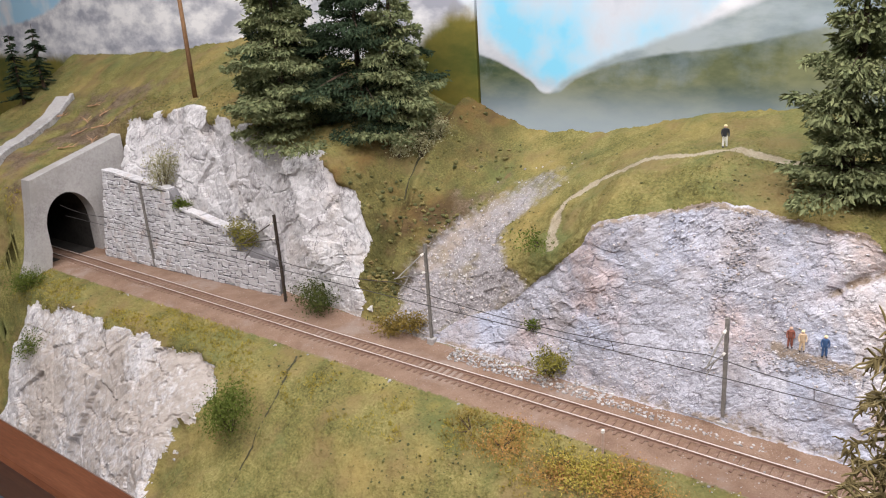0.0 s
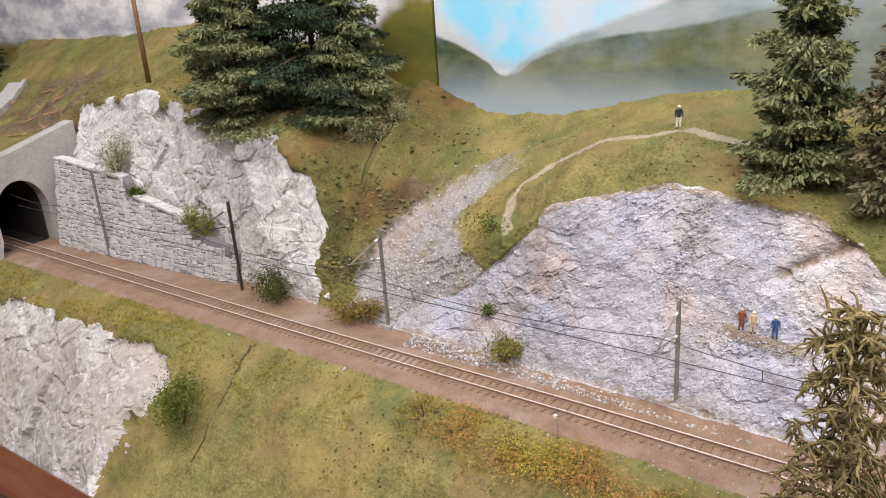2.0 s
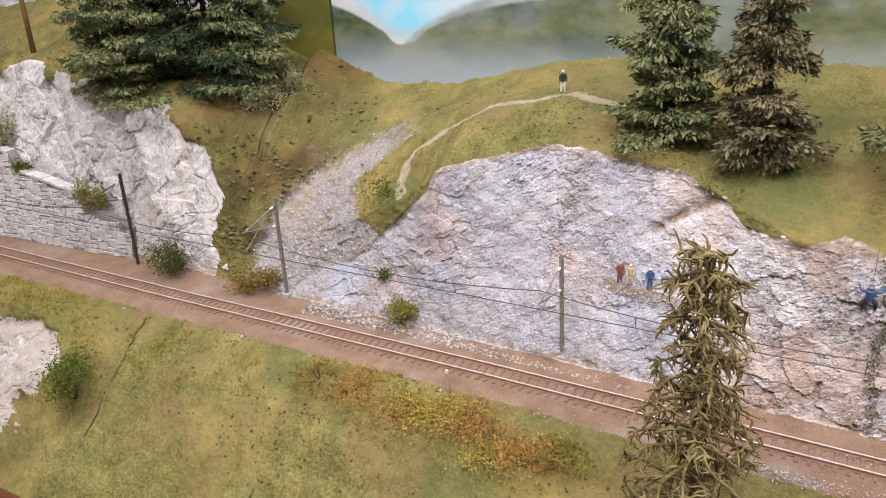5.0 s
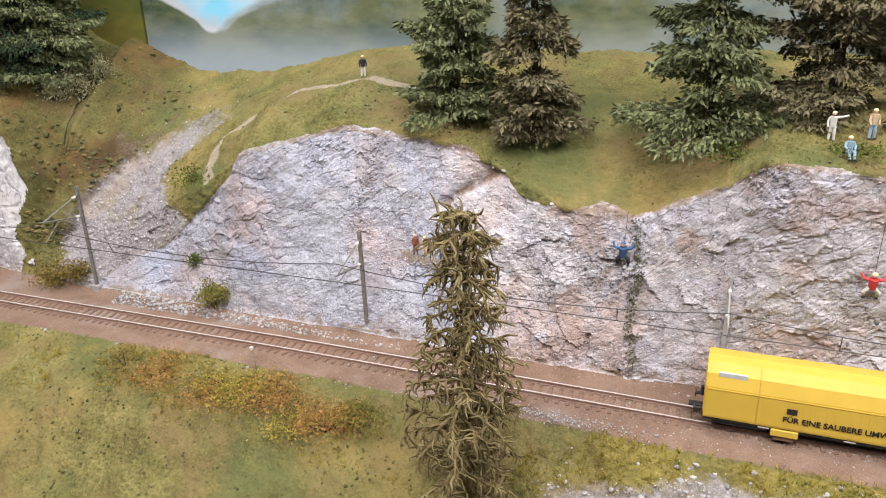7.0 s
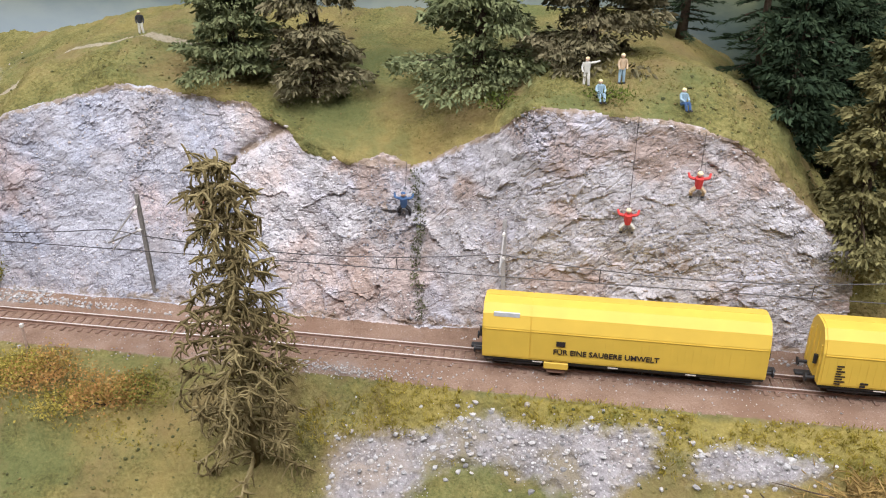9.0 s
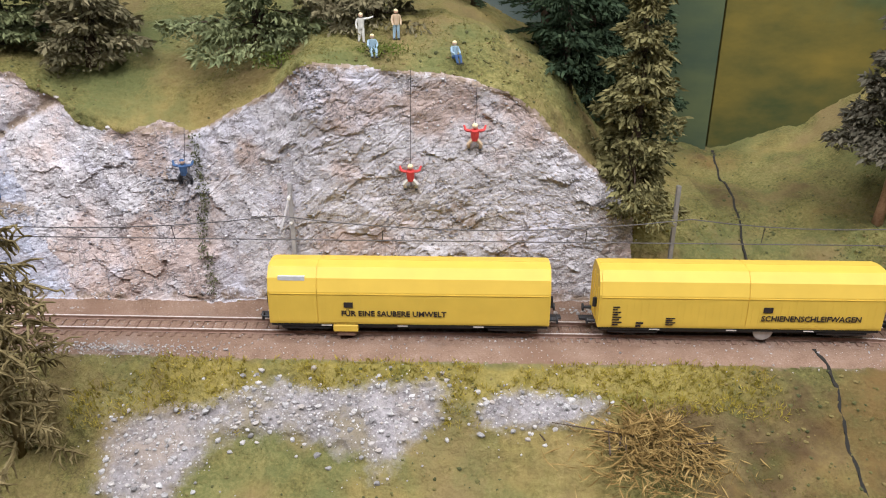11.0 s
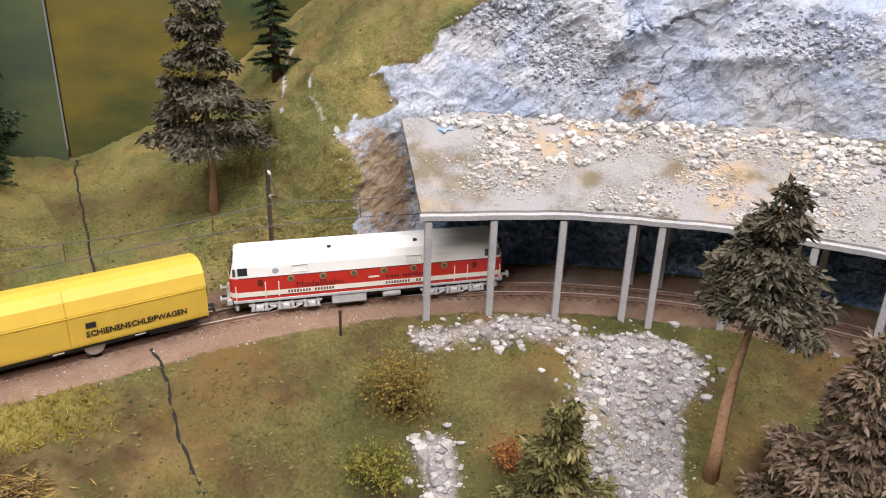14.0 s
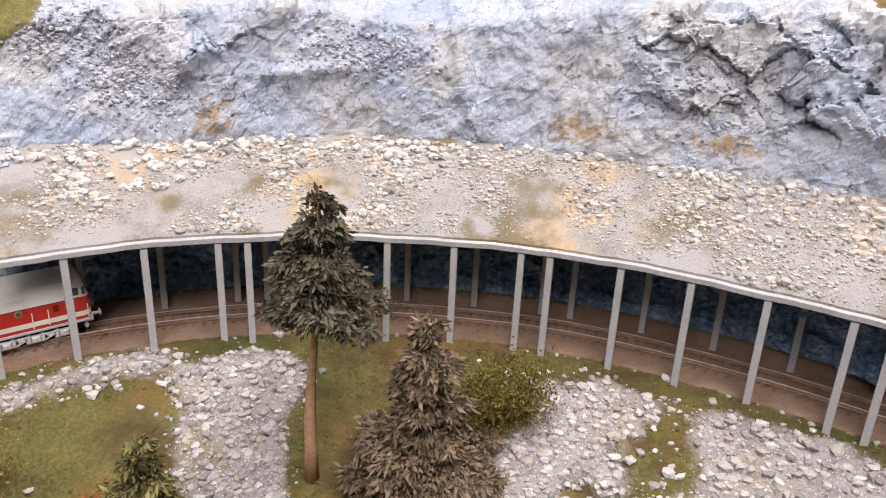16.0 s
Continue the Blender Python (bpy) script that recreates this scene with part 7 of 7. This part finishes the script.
def stone_paint(name, shades):
    m, n, l, b = material(name, 0.9)
    ge, ra, tc, no, mx = n.new("ShaderNodeNewGeometry"), n.new("ShaderNodeValToRGB"), n.new("ShaderNodeTexCoord"), n.new("ShaderNodeTexNoise"), n.new("ShaderNodeMix")
    e = ra.color_ramp.elements
    while len(e) < len(shades):
        e.new(0.5)
    for k, c in enumerate(shades):
        e[k].position, e[k].color = k / (len(shades) - 1), (*c, 1)
    l.new(ge.outputs["Random Per Island"], ra.inputs[0])
    no.inputs["Scale"].default_value = 700
    l.new(tc.outputs["Object"], no.inputs["Vector"])
    mx.data_type, mx.blend_type = "RGBA", "OVERLAY"
    mx.inputs[0].default_value = 0.5
    l.new(ra.outputs[0], mx.inputs[6])
    l.new(no.outputs[0], mx.inputs[7])
    l.new(mx.outputs[2], b.inputs["Base Color"])
    return m


STONES = stone_paint("loose_grey_stone", [(0.2, 0.19, 0.185), (0.32, 0.305, 0.3), (0.43, 0.415, 0.41), (0.36, 0.315, 0.28), (0.53, 0.515, 0.505)])
ROOF_STONES = stone_paint("loose_roof_stone", [(0.23, 0.22, 0.21), (0.34, 0.33, 0.32), (0.44, 0.425, 0.415), (0.42, 0.34, 0.27), (0.54, 0.52, 0.5)])


def zone_spots(count, code, keep=None):
    k = rng.integers(0, len(flat), count)
    ok = np.isin(zone[k], code)
    if keep is not None:
        ok &= keep(sf[k], df[k], rowf[k], wob[k])
    return flat[k[ok]]


SCREE_STONES = stone_paint("loose_scree", [(0.21, 0.19, 0.185), (0.33, 0.3, 0.295), (0.43, 0.4, 0.395), (0.35, 0.29, 0.25), (0.52, 0.49, 0.48)])


def bare_spots(count, keep, power=1.0):
    """Places on the loose ground, thinning out towards the grass."""
    k = rng.integers(0, len(flat), count)
    k = k[keep(sf[k], df[k], rowf[k]) & (rng.random(count) < fields["bare"][k] ** power) & (zone[k] != 1) & ~np.isin(zone[k], (2, 3, 4, 5, 6, 8))]
    return flat[k]


p = bare_spots(210000, lambda s, d, r: (r < 3.6) & (s < 0.5))
rubble("bank_rubble", p, 0.0005 + 0.0022 * rng.random(len(p)) ** 4, STONES, "grey and pale rubble on the lower bank")
p = bare_spots(190000, lambda s, d, r: (r < 3.6) & (s > 0.5))
rubble("coarse_rubble", p, 0.0006 + 0.0042 * rng.random(len(p)) ** 4.5, STONES, "coarse pale stones below the gallery")
p = bare_spots(60000, lambda s, d, r: r > 5.5)
rubble("scree_stones", p, 0.0006 + 0.0016 * rng.random(len(p)) ** 2.5, SCREE_STONES, "fine grey-brown scree between the hills")


CRUMB = stone_paint("turf_crumbs", [(0.045, 0.05, 0.014), (0.085, 0.085, 0.025), (0.14, 0.12, 0.035), (0.19, 0.14, 0.05)])
k = rng.integers(0, len(flat), 70000)
k = k[(zone[k] == 0) & (sf[k] > -1.3) & (rowf[k] > 0.9) & (rng.random(len(k)) < np.clip(0.12 + 1.1 * fbm(flat[k] * 13, 3, 95) + 0.5 * between(sf[k], -0.78, -0.55, 0.05) * (rowf[k] > 7.0), 0.02, 0.85)) & (fields["bare"][k] < 0.4)]
scrub = between(sf[k], -0.78, -0.55, 0.05) * (rowf[k] > 7.0)
rubble("turf_crumbs", flat[k], (0.0005 + 0.0013 * rng.random(len(k)) ** 2) * (1 + 1.2 * scrub), CRUMB, "dark olive crumbs of flock over the meadow", "grass")


def face_spots(count, s0, z0, ws, wz, slope=0.0):
    """Places on a rock face round a point."""
    k = np.where(np.isin(zone, (3, 4, 6)) & (np.abs(sf - s0) < 0.12))[0]
    w = np.exp(-((sf[k] - s0 - slope * (flat[k, 2] - z0)) / ws) ** 2 - ((flat[k, 2] - z0) / wz) ** 2)
    return flat[rng.choice(k, count, p=w / w.sum())]


FACE_STONES = stone_paint("dark_face_gravel", [(0.16, 0.16, 0.18), (0.27, 0.265, 0.29), (0.4, 0.385, 0.4), (0.3, 0.24, 0.2)])
p = np.concatenate([face_spots(420, -0.285, 0.135, 0.008, 0.03, 0.2), face_spots(500, -0.078, 0.085, 0.022, 0.022), face_spots(420, -0.22, 0.06, 0.045, 0.006), face_spots(260, 0.13, 0.07, 0.03, 0.02), face_spots(200, 0.03, 0.16, 0.01, 0.01)])
rubble("ledge_gravel", p, 0.0005 + 0.0011 * rng.random(len(p)) ** 2, FACE_STONES, "dark gravel caught on ledges of the rock face")
CHIP_STONES = stone_paint("broken_rock_chips", [(0.26, 0.25, 0.26), (0.4, 0.385, 0.4), (0.52, 0.5, 0.51), (0.44, 0.36, 0.31), (0.6, 0.58, 0.6)])
k = rng.integers(0, len(flat), 120000)
k = k[np.isin(zone[k], (3, 4)) & (rng.random(len(k)) < np.clip(0.18 + 0.9 * fbm(flat[k] * 14, 3, 121) + 0.25 * (zone[k] == 4), 0.02, 0.75))]
rubble("rock_chips", flat[k], 0.0004 + 0.0011 * rng.random(len(k)) ** 2.5, CHIP_STONES, "small broken chips over the rock faces")
BLUE_STONES = stone_paint("blue_grey_gravel", [(0.16, 0.17, 0.21), (0.28, 0.295, 0.34), (0.39, 0.405, 0.45), (0.5, 0.51, 0.55)])
p = np.concatenate([face_spots(900, 0.695, 0.18, 0.03, 0.022, -0.4), face_spots(520, 0.655, 0.215, 0.035, 0.015), face_spots(700, 0.86, 0.2, 0.035, 0.016), face_spots(500, 1.1, 0.19, 0.05, 0.03)])
rubble("slope_gravel", p, 0.0007 + 0.0021 * rng.random(len(p)) ** 2.2, BLUE_STONES, "blue-grey gravel lying in hollows of the slope")
p = np.array([list(on_track(s, d, -0.003 + 0.25 * max(0.0, d - 0.036))) for s, d in zip(-0.55 + 0.81 * rng.random(4200), 0.052 - 0.018 * rng.random(4200) ** 1.4)])
rubble("talus", p, 0.0006 + 0.0014 * rng.random(len(p)) ** 2, STONES, "fine broken stones along the foot of the rock")
p = np.array([list(on_track(s, d, -0.003)) for s, d in zip(np.concatenate([-0.1 + 0.035 * rng.normal(size=500), 0.1 + 0.16 * rng.random(300), -0.3 + 0.9 * rng.random(700)]), np.concatenate([-0.023 + 0.004 * rng.normal(size=500), 0.003 * rng.normal(size=300), -0.005 + 0.02 * rng.normal(size=700)]))])
rubble("ballast_chips", p, 0.0003 + 0.0006 * rng.random(len(p)), STONES, "pale ballast chips on the trackbed")


def roof_z(d):
    return 0.0825 + 0.052 * max(0.0, (d + 0.039) / 0.099) ** 0.95


sd_ = np.stack([G0 + 0.005 + (G1 - G0 - 0.01) * rng.random(27000), -0.037 + 0.091 * rng.random(27000)], 1)
cl = fbm(np.stack([sd_[:, 0] * 26, sd_[:, 1] * 26, sd_[:, 0] * 0], 1), 3, 77)
keep_ = 1.3 * cl + 0.3 * (sd_[:, 1] / 0.05) > -0.55 + 0.75 * rng.random(len(sd_))
sd_, cl = sd_[keep_], cl[keep_]
p = np.array([list(on_track(s, d, roof_z(d) + sag(s, d, 0))) for s, d in sd_])
clump = np.clip(0.25 + 1.4 * cl + 6.0 * sd_[:, 1], 0, 1.6)             # larger stones lie in drifts
rubble("roof_gravel", p, 0.0004 + 0.0012 * rng.random(len(p)) ** 3 + clump * 0.003 * rng.random(len(p)) ** 7, ROOF_STONES, "gravel and broken stone on the gallery roof")

BOULDER_MESH = []
for k, (v, f) in enumerate(KINDS[:8]):
    me = bpy.data.meshes.new("boulder")
    me.from_pydata((v * np.array([1, 1, 1.1])).tolist(), [], f.tolist())
    me.materials.append(stone_paint("pale_boulder", [(0.36, 0.34, 0.32), (0.46, 0.44, 0.42), (0.56, 0.54, 0.52)]) if k == 0 else BOULDER_MESH[0].materials[0])
    BOULDER_MESH.append(me)


def boulder(s, d, z, r, label, group):
    ob = new("boulder", BOULDER_MESH[int(rng.integers(0, 8))])
    ob.matrix_world = place(s, d, z + 0.25 * r, rng.random() * 6) @ Matrix.Diagonal((r, r, r, 1))
    return tagged(ob, label, "boulder", group)


for k in range(190):
    s = 0.6 + 0.62 * rng.random() if k < 120 else (0.7, 0.69, 0.9, 0.72)[k % 4] + 0.022 * rng.normal()
    d = 0.047 + 0.005 * rng.normal() if k < 120 else (0.03, 0.012, 0.04, 0.044)[k % 4] + 0.009 * rng.normal()
    boulder(s, min(d, 0.054), roof_z(min(d, 0.054)) + 0.0006, 0.0022 + 0.0022 * rng.random(), "pale boulder lying along the gallery roof's rear edge", "boulders on the gallery roof")
for k in range(34):
    s, d = (1.085 + 0.035 * rng.normal(), -0.075 + 0.012 * rng.normal()) if k < 20 else (0.73 + 0.035 * rng.normal(), -0.1 + 0.02 * rng.normal())
    boulder(s, d, ground_at(s, d), 0.0016 + 0.0018 * rng.random(), "pale boulder in the rubble below the gallery", "boulders below the gallery")
boulder(-0.679, 0.066, ground_at(-0.679, 0.066), 0.006, "single white boulder beside the track", "boulders by the track")

# ---- small painted figures, each one plain mesh ----
SKIN = plain("figure_skin", (0.55, 0.36, 0.26), 0.7)
HELMET = plain("figure_pale_yellow", (0.78, 0.68, 0.36), 0.6)
F_WHITE = plain("figure_white", (0.68, 0.66, 0.6), 0.7)
F_BLUE = plain("figure_blue", (0.045, 0.1, 0.22), 0.7)
F_LIGHT = plain("figure_light_blue", (0.3, 0.42, 0.5), 0.7)
F_RED = plain("figure_red", (0.58, 0.05, 0.045), 0.7)
F_BROWN = plain("figure_brown", (0.26, 0.09, 0.06), 0.7)
F_BEIGE = plain("figure_beige", (0.62, 0.46, 0.3), 0.7)
F_DARK = plain("figure_dark", (0.03, 0.03, 0.035), 0.7)


def figure(m, kind, coat, trousers, hat, label, group):
    bm = bmesh.new()
    hip, neck = {"sit": (0.004, 0.0115), "climb": (0.0075, 0.0135)}.get(kind, (0.0095, 0.0165))
    y0 = 0.0
    back = -0.0012 if kind == "climb" else 0.0
    rod(bm, (0, y0, hip), (0, y0 + back, neck), 0.0019, 0.0025, 8, 0)
    g = bmesh.ops.create_icosphere(bm, subdivisions=2, radius=0.00165)
    for v in g["verts"]:
        v.co = v.co + Vector((0, y0 + back, neck + 0.0021))
    for f in {f for v in g["verts"] for f in v.link_faces}:
        f.material_index = 3 if f.calc_center_median().z > neck + 0.0024 else 2
    for sx in (-1, 1):
        sh = Vector((sx * 0.0024, y0 + back, neck - 0.0006))
        if kind == "stand":
            el, hd = sh + Vector((sx * 0.0008, -0.0004, -0.0034)), sh + Vector((sx * 0.0004, -0.0018, -0.0062))
        elif kind == "point":
            el, hd = (sh + Vector((0.003, -0.0005, 0.0006)), sh + Vector((0.0062, -0.001, 0.0018))) if sx > 0 else (sh + Vector((-0.001, 0, -0.0032)), sh + Vector((-0.0004, -0.001, -0.0062)))
        elif kind == "sit":
            el, hd = sh + Vector((sx * 0.0008, -0.0012, -0.0028)), sh + Vector((sx * -0.0004, -0.0038, -0.004))
        else:
            el, hd = sh + Vector((sx * 0.0026, 0.0006, 0.0004)), sh + Vector((sx * 0.0034, 0.0022, 0.0026))
        rod(bm, sh, el, 0.0009, 0.0008, 6, 0)
        rod(bm, el, hd, 0.0008, 0.0006, 6, 0)
        h0 = Vector((sx * 0.0011, y0, hip + 0.0004))
        if kind == "sit":
            kn, ft = h0 + Vector((sx * 0.0006, -0.0044, 0.0012)), h0 + Vector((sx * 0.0004, -0.0062, -0.0036))
        elif kind == "climb":
            kn, ft = h0 + Vector((sx * 0.0024, 0.0004, -0.0026)), h0 + Vector((sx * 0.002, 0.0026, -0.0062))
        else:
            kn, ft = h0 + Vector((sx * 0.0002, -0.0004 * sx, -0.0048)), h0 + Vector((sx * 0.0006, 0, -0.0098))
        rod(bm, h0, kn, 0.0013, 0.0011, 6, 1)
        rod(bm, kn, ft, 0.0011, 0.0008, 6, 1)
        box(bm, ft + Vector((-0.0007, -0.0018, -0.0004)), ft + Vector((0.0007, 0.0006, 0.0006)), 0, None, 4)
    me_ob = part("figure", bm, [coat, trousers, SKIN, hat, F_DARK], smooth=False)
    me_ob.matrix_world = m
    return tagged(me_ob, label, "figure", group)


def stand_at(s, d, turn=0.0, up=0.0):
    return place(s, d, ground_at(s, d) + up, turn)


CREW = "little figures of the rock crew"
figure(stand_at(0.064, 0.072), "point", F_WHITE, F_WHITE, HELMET, "small figure in white overalls pointing along the hilltop", CREW)
figure(stand_at(0.088, 0.074, 0.4), "stand", F_BEIGE, F_LIGHT, HELMET, "small figure in a beige jacket and blue trousers", CREW)
figure(stand_at(0.073, 0.053, 0.3), "sit", F_LIGHT, F_LIGHT, HELMET, "small figure in blue overalls sitting at the rock's edge", CREW)
figure(stand_at(0.128, 0.054, 0.6), "sit", F_LIGHT, F_BLUE, HELMET, "small figure in blue sitting on the grass", CREW)
for s, z, c, tr, h, label in ((-0.064, 0.088, F_BLUE, F_DARK, F_BLUE, "small climber figure in dark blue on the rock"), (0.098, 0.089, F_RED, F_WHITE, HELMET, "small climber figure in red and white on the rock"), (0.142, 0.118, F_RED, F_BEIGE, HELMET, "small climber figure in red higher on the rock")):
    dd = face_at(s, z + 0.006)
    figure(place(s, dd - 0.0035, z) @ Matrix.Scale(1.25, 4), "climb", c, tr, h, label, CREW)
    rope = thing("climbing_rope", place(s, dd - 0.003, z + 0.008), "thin dark climbing rope on the rock face", "rope", "ropes of the climbers")
    zt = ground_at(s, top_d[int(np.searchsorted(S, s))] + 0.004)
    part("rope", rod(bmesh.new(), (0, 0, 0), (0.001, 0.002 + top_d[int(np.searchsorted(S, s))] - dd, zt - z - 0.008), 0.00018, 0.00018, 5), WIRE, rope)
for s, c, tr, h, label in ((-0.238, F_BROWN, F_BROWN, SKIN, "small figure in brown working at the rock ledge"), (-0.229, F_BEIGE, F_BEIGE, HELMET, "small figure in a pale beige coat on the ledge"), (-0.213, F_BLUE, F_BLUE, HELMET, "small figure in blue on the ledge")):
    dd = face_at(s, 0.083)
    figure(place(s, dd - 0.004, 0.0715, 0.3) @ Matrix.Scale(0.85, 4), "stand", c, tr, h, label, CREW)
figure(stand_at(-0.33, 0.182, 0.5), "stand", F_DARK, F_WHITE, HELMET, "small hiker figure in dark vest on the footpath", "little figures on the meadow")

# ---- stone wall beside the track, stone by stone ----
wall = thing("stone_wall", Matrix(), "grey squared-stone retaining wall with a stepped top", "stone wall")
WX0, WX1 = -1.212, -0.834
BATTER = 0.18                                    # how far the face leans back


def wall_y(x, z=0.0):
    return 0.064 + (x + 1.2) * 0.04 + BATTER * z


def wall_h(x):
    return float(np.interp(x, (-1.22, -1.053, -1.045, -1.034, -0.925, -0.917, -0.834), (0.125, 0.108, 0.1, 0.086, 0.0675, 0.052, 0.034)))


bm = bmesh.new()
xs = [WX0 + (WX1 - WX0) * k / 120 for k in range(121)]
loops = []
for x in xs:
    h = wall_h(x)
    loops.append([bm.verts.new(c) for c in ((x, wall_y(x, -0.008), -0.008), (x, wall_y(x, h), h), (x, wall_y(x, h) + 0.012, h + 0.001), (x, wall_y(x, 0) + 0.012, -0.008))])
for a, b_ in zip(loops, loops[1:]):
    for k in range(4):
        bm.faces.new((a[k], b_[k], b_[(k + 1) % 4], a[(k + 1) % 4]))
bm.faces.new(loops[0]), bm.faces.new(loops[-1][::-1])
part("core", bm, MORTAR, wall, "grey mortar core")
wr = np.random.default_rng(23)
bm = bmesh.new()
for a, b_ in ((-1.212, -1.056), (-1.03, -0.927)):
    x0 = a
    while x0 < b_ - 0.004:
        x1 = min(b_, x0 + 0.009 + 0.009 * wr.random())
        xm = (x0 + x1) / 2
        tip = math.atan2(wall_h(x1) - wall_h(x0), x1 - x0)
        box(bm, (-(x1 - x0) / 2 + 0.0004, -0.002 - 0.001 * wr.random(), -0.0012), ((x1 - x0) / 2 - 0.0004, 0.0125, 0.0022 + 0.0012 * wr.random()), 0.0005, Matrix.Translation((xm, wall_y(xm, wall_h(xm)), wall_h(xm))) @ Matrix.Rotation(-tip, 4, "Y"))
        x0 = x1
part("coping", bm, STONE, wall, "rough coping stones")
BRICKS = []
for k in range(10):
    r = np.random.default_rng(50 + k)
    bm = box(bmesh.new(), (-0.5, 0.0, -0.5), (0.5, 1.0, 0.5), 0.1)
    for v in bm.verts:
        v.co += Vector((r.normal() * 0.045, r.normal() * 0.16 if v.co.y < 0.5 else 0, r.normal() * 0.06))
    me = bpy.data.meshes.new("wall_stone")
    bmesh.ops.recalc_face_normals(bm, faces=bm.faces[:])
    bm.to_mesh(me)
    bm.free()
    me.materials.append(STONE)
    BRICKS.append(me)
# uneven courses: each stone takes one course, or two where it is a large one
COURSE = 0.0052
CELL = 0.0042
cols_n, rows_n = int((WX1 - WX0) / CELL), 26
taken = np.zeros((rows_n, cols_n), bool)
spots_ = []
for row in range(rows_n):
    for col in range(cols_n):
        if taken[row, col]:
            continue
        wide = int(wr.choice((1, 2, 2, 3, 3, 4)))
        tall = int(wr.choice((1, 1, 2))) if wide > 1 else 1
        while wide > 1 and (col + wide > cols_n or taken[row, col:col + wide].any()):
            wide -= 1
        if row + tall > rows_n or taken[row:row + tall, col:col + wide].any():
            tall = 1
        taken[row:row + tall, col:col + wide] = True
        spots_.append((WX0 + (col + wide / 2) * CELL, -0.003 + (row + tall / 2) * COURSE, wide * CELL, tall * COURSE))
far_v, far_f, count = [], [], 0
for xc, zc, ln, hh in spots_:
    top = zc + hh * 0.5
    if top > min(wall_h(xc - ln * 0.4), wall_h(xc + ln * 0.4)) + 0.0006:
        continue
    zc += 0.0005 * math.sin(xc * 160) + 0.0003 * wr.normal()
    m = Matrix.Translation((xc + 0.0004 * wr.normal(), wall_y(xc, zc) - 0.0012 - 0.0005 * wr.random(), zc)) @ Matrix.Rotation(0.05 * wr.normal(), 4, "Y") @ Matrix.Diagonal((ln - 0.0009, 0.004, hh - 0.0008, 1))
    me = BRICKS[int(wr.integers(0, 10))]
    if xc > -1.0 and count < 300:
        part("wall_stone", me, None, wall, pose_=m)
        count += 1
    else:
        o = len(far_v)
        far_v += [tuple(m @ v.co) for v in me.vertices]
        far_f += [tuple(o + i for i in f.vertices) for f in me.polygons]
me = bpy.data.meshes.new("wall_stones_far")
me.from_pydata(far_v, [], far_f)
me.materials.append(STONE)
ob = new("wall_stones", me)
ob.parent = wall
tagged(ob, kind="stuff")

# ---- sleepers ----
sl = bpy.data.meshes.new("sleeper")
bm = box(bmesh.new(), (-0.0014, -0.0148, -0.0046), (0.0014, 0.0148, -0.0026), 0.0002)
bm.to_mesh(sl)
bm.free()
sl.materials.append(SLEEPER)
STEP = 0.0078
near_s = [-0.95 + STEP * k for k in range(285)]
for s in near_s:
    part("sleeper", sl, None, track, pose_=place(s, rail_d(s)))
far_v, far_f = [], []
for s in [-1.5 + STEP * k for k in range(70)]:
    m = place(s, rail_d(s))
    o = len(far_v)
    far_v += [tuple(m @ v.co) for v in sl.vertices]
    far_f += [tuple(o + i for i in f.vertices) for f in sl.polygons]
me = bpy.data.meshes.new("sleepers_far")
me.from_pydata(far_v, [], far_f)
me.materials.append(SLEEPER)
ob = new("sleepers", me)
ob.parent = track
tagged(ob, kind="stuff")
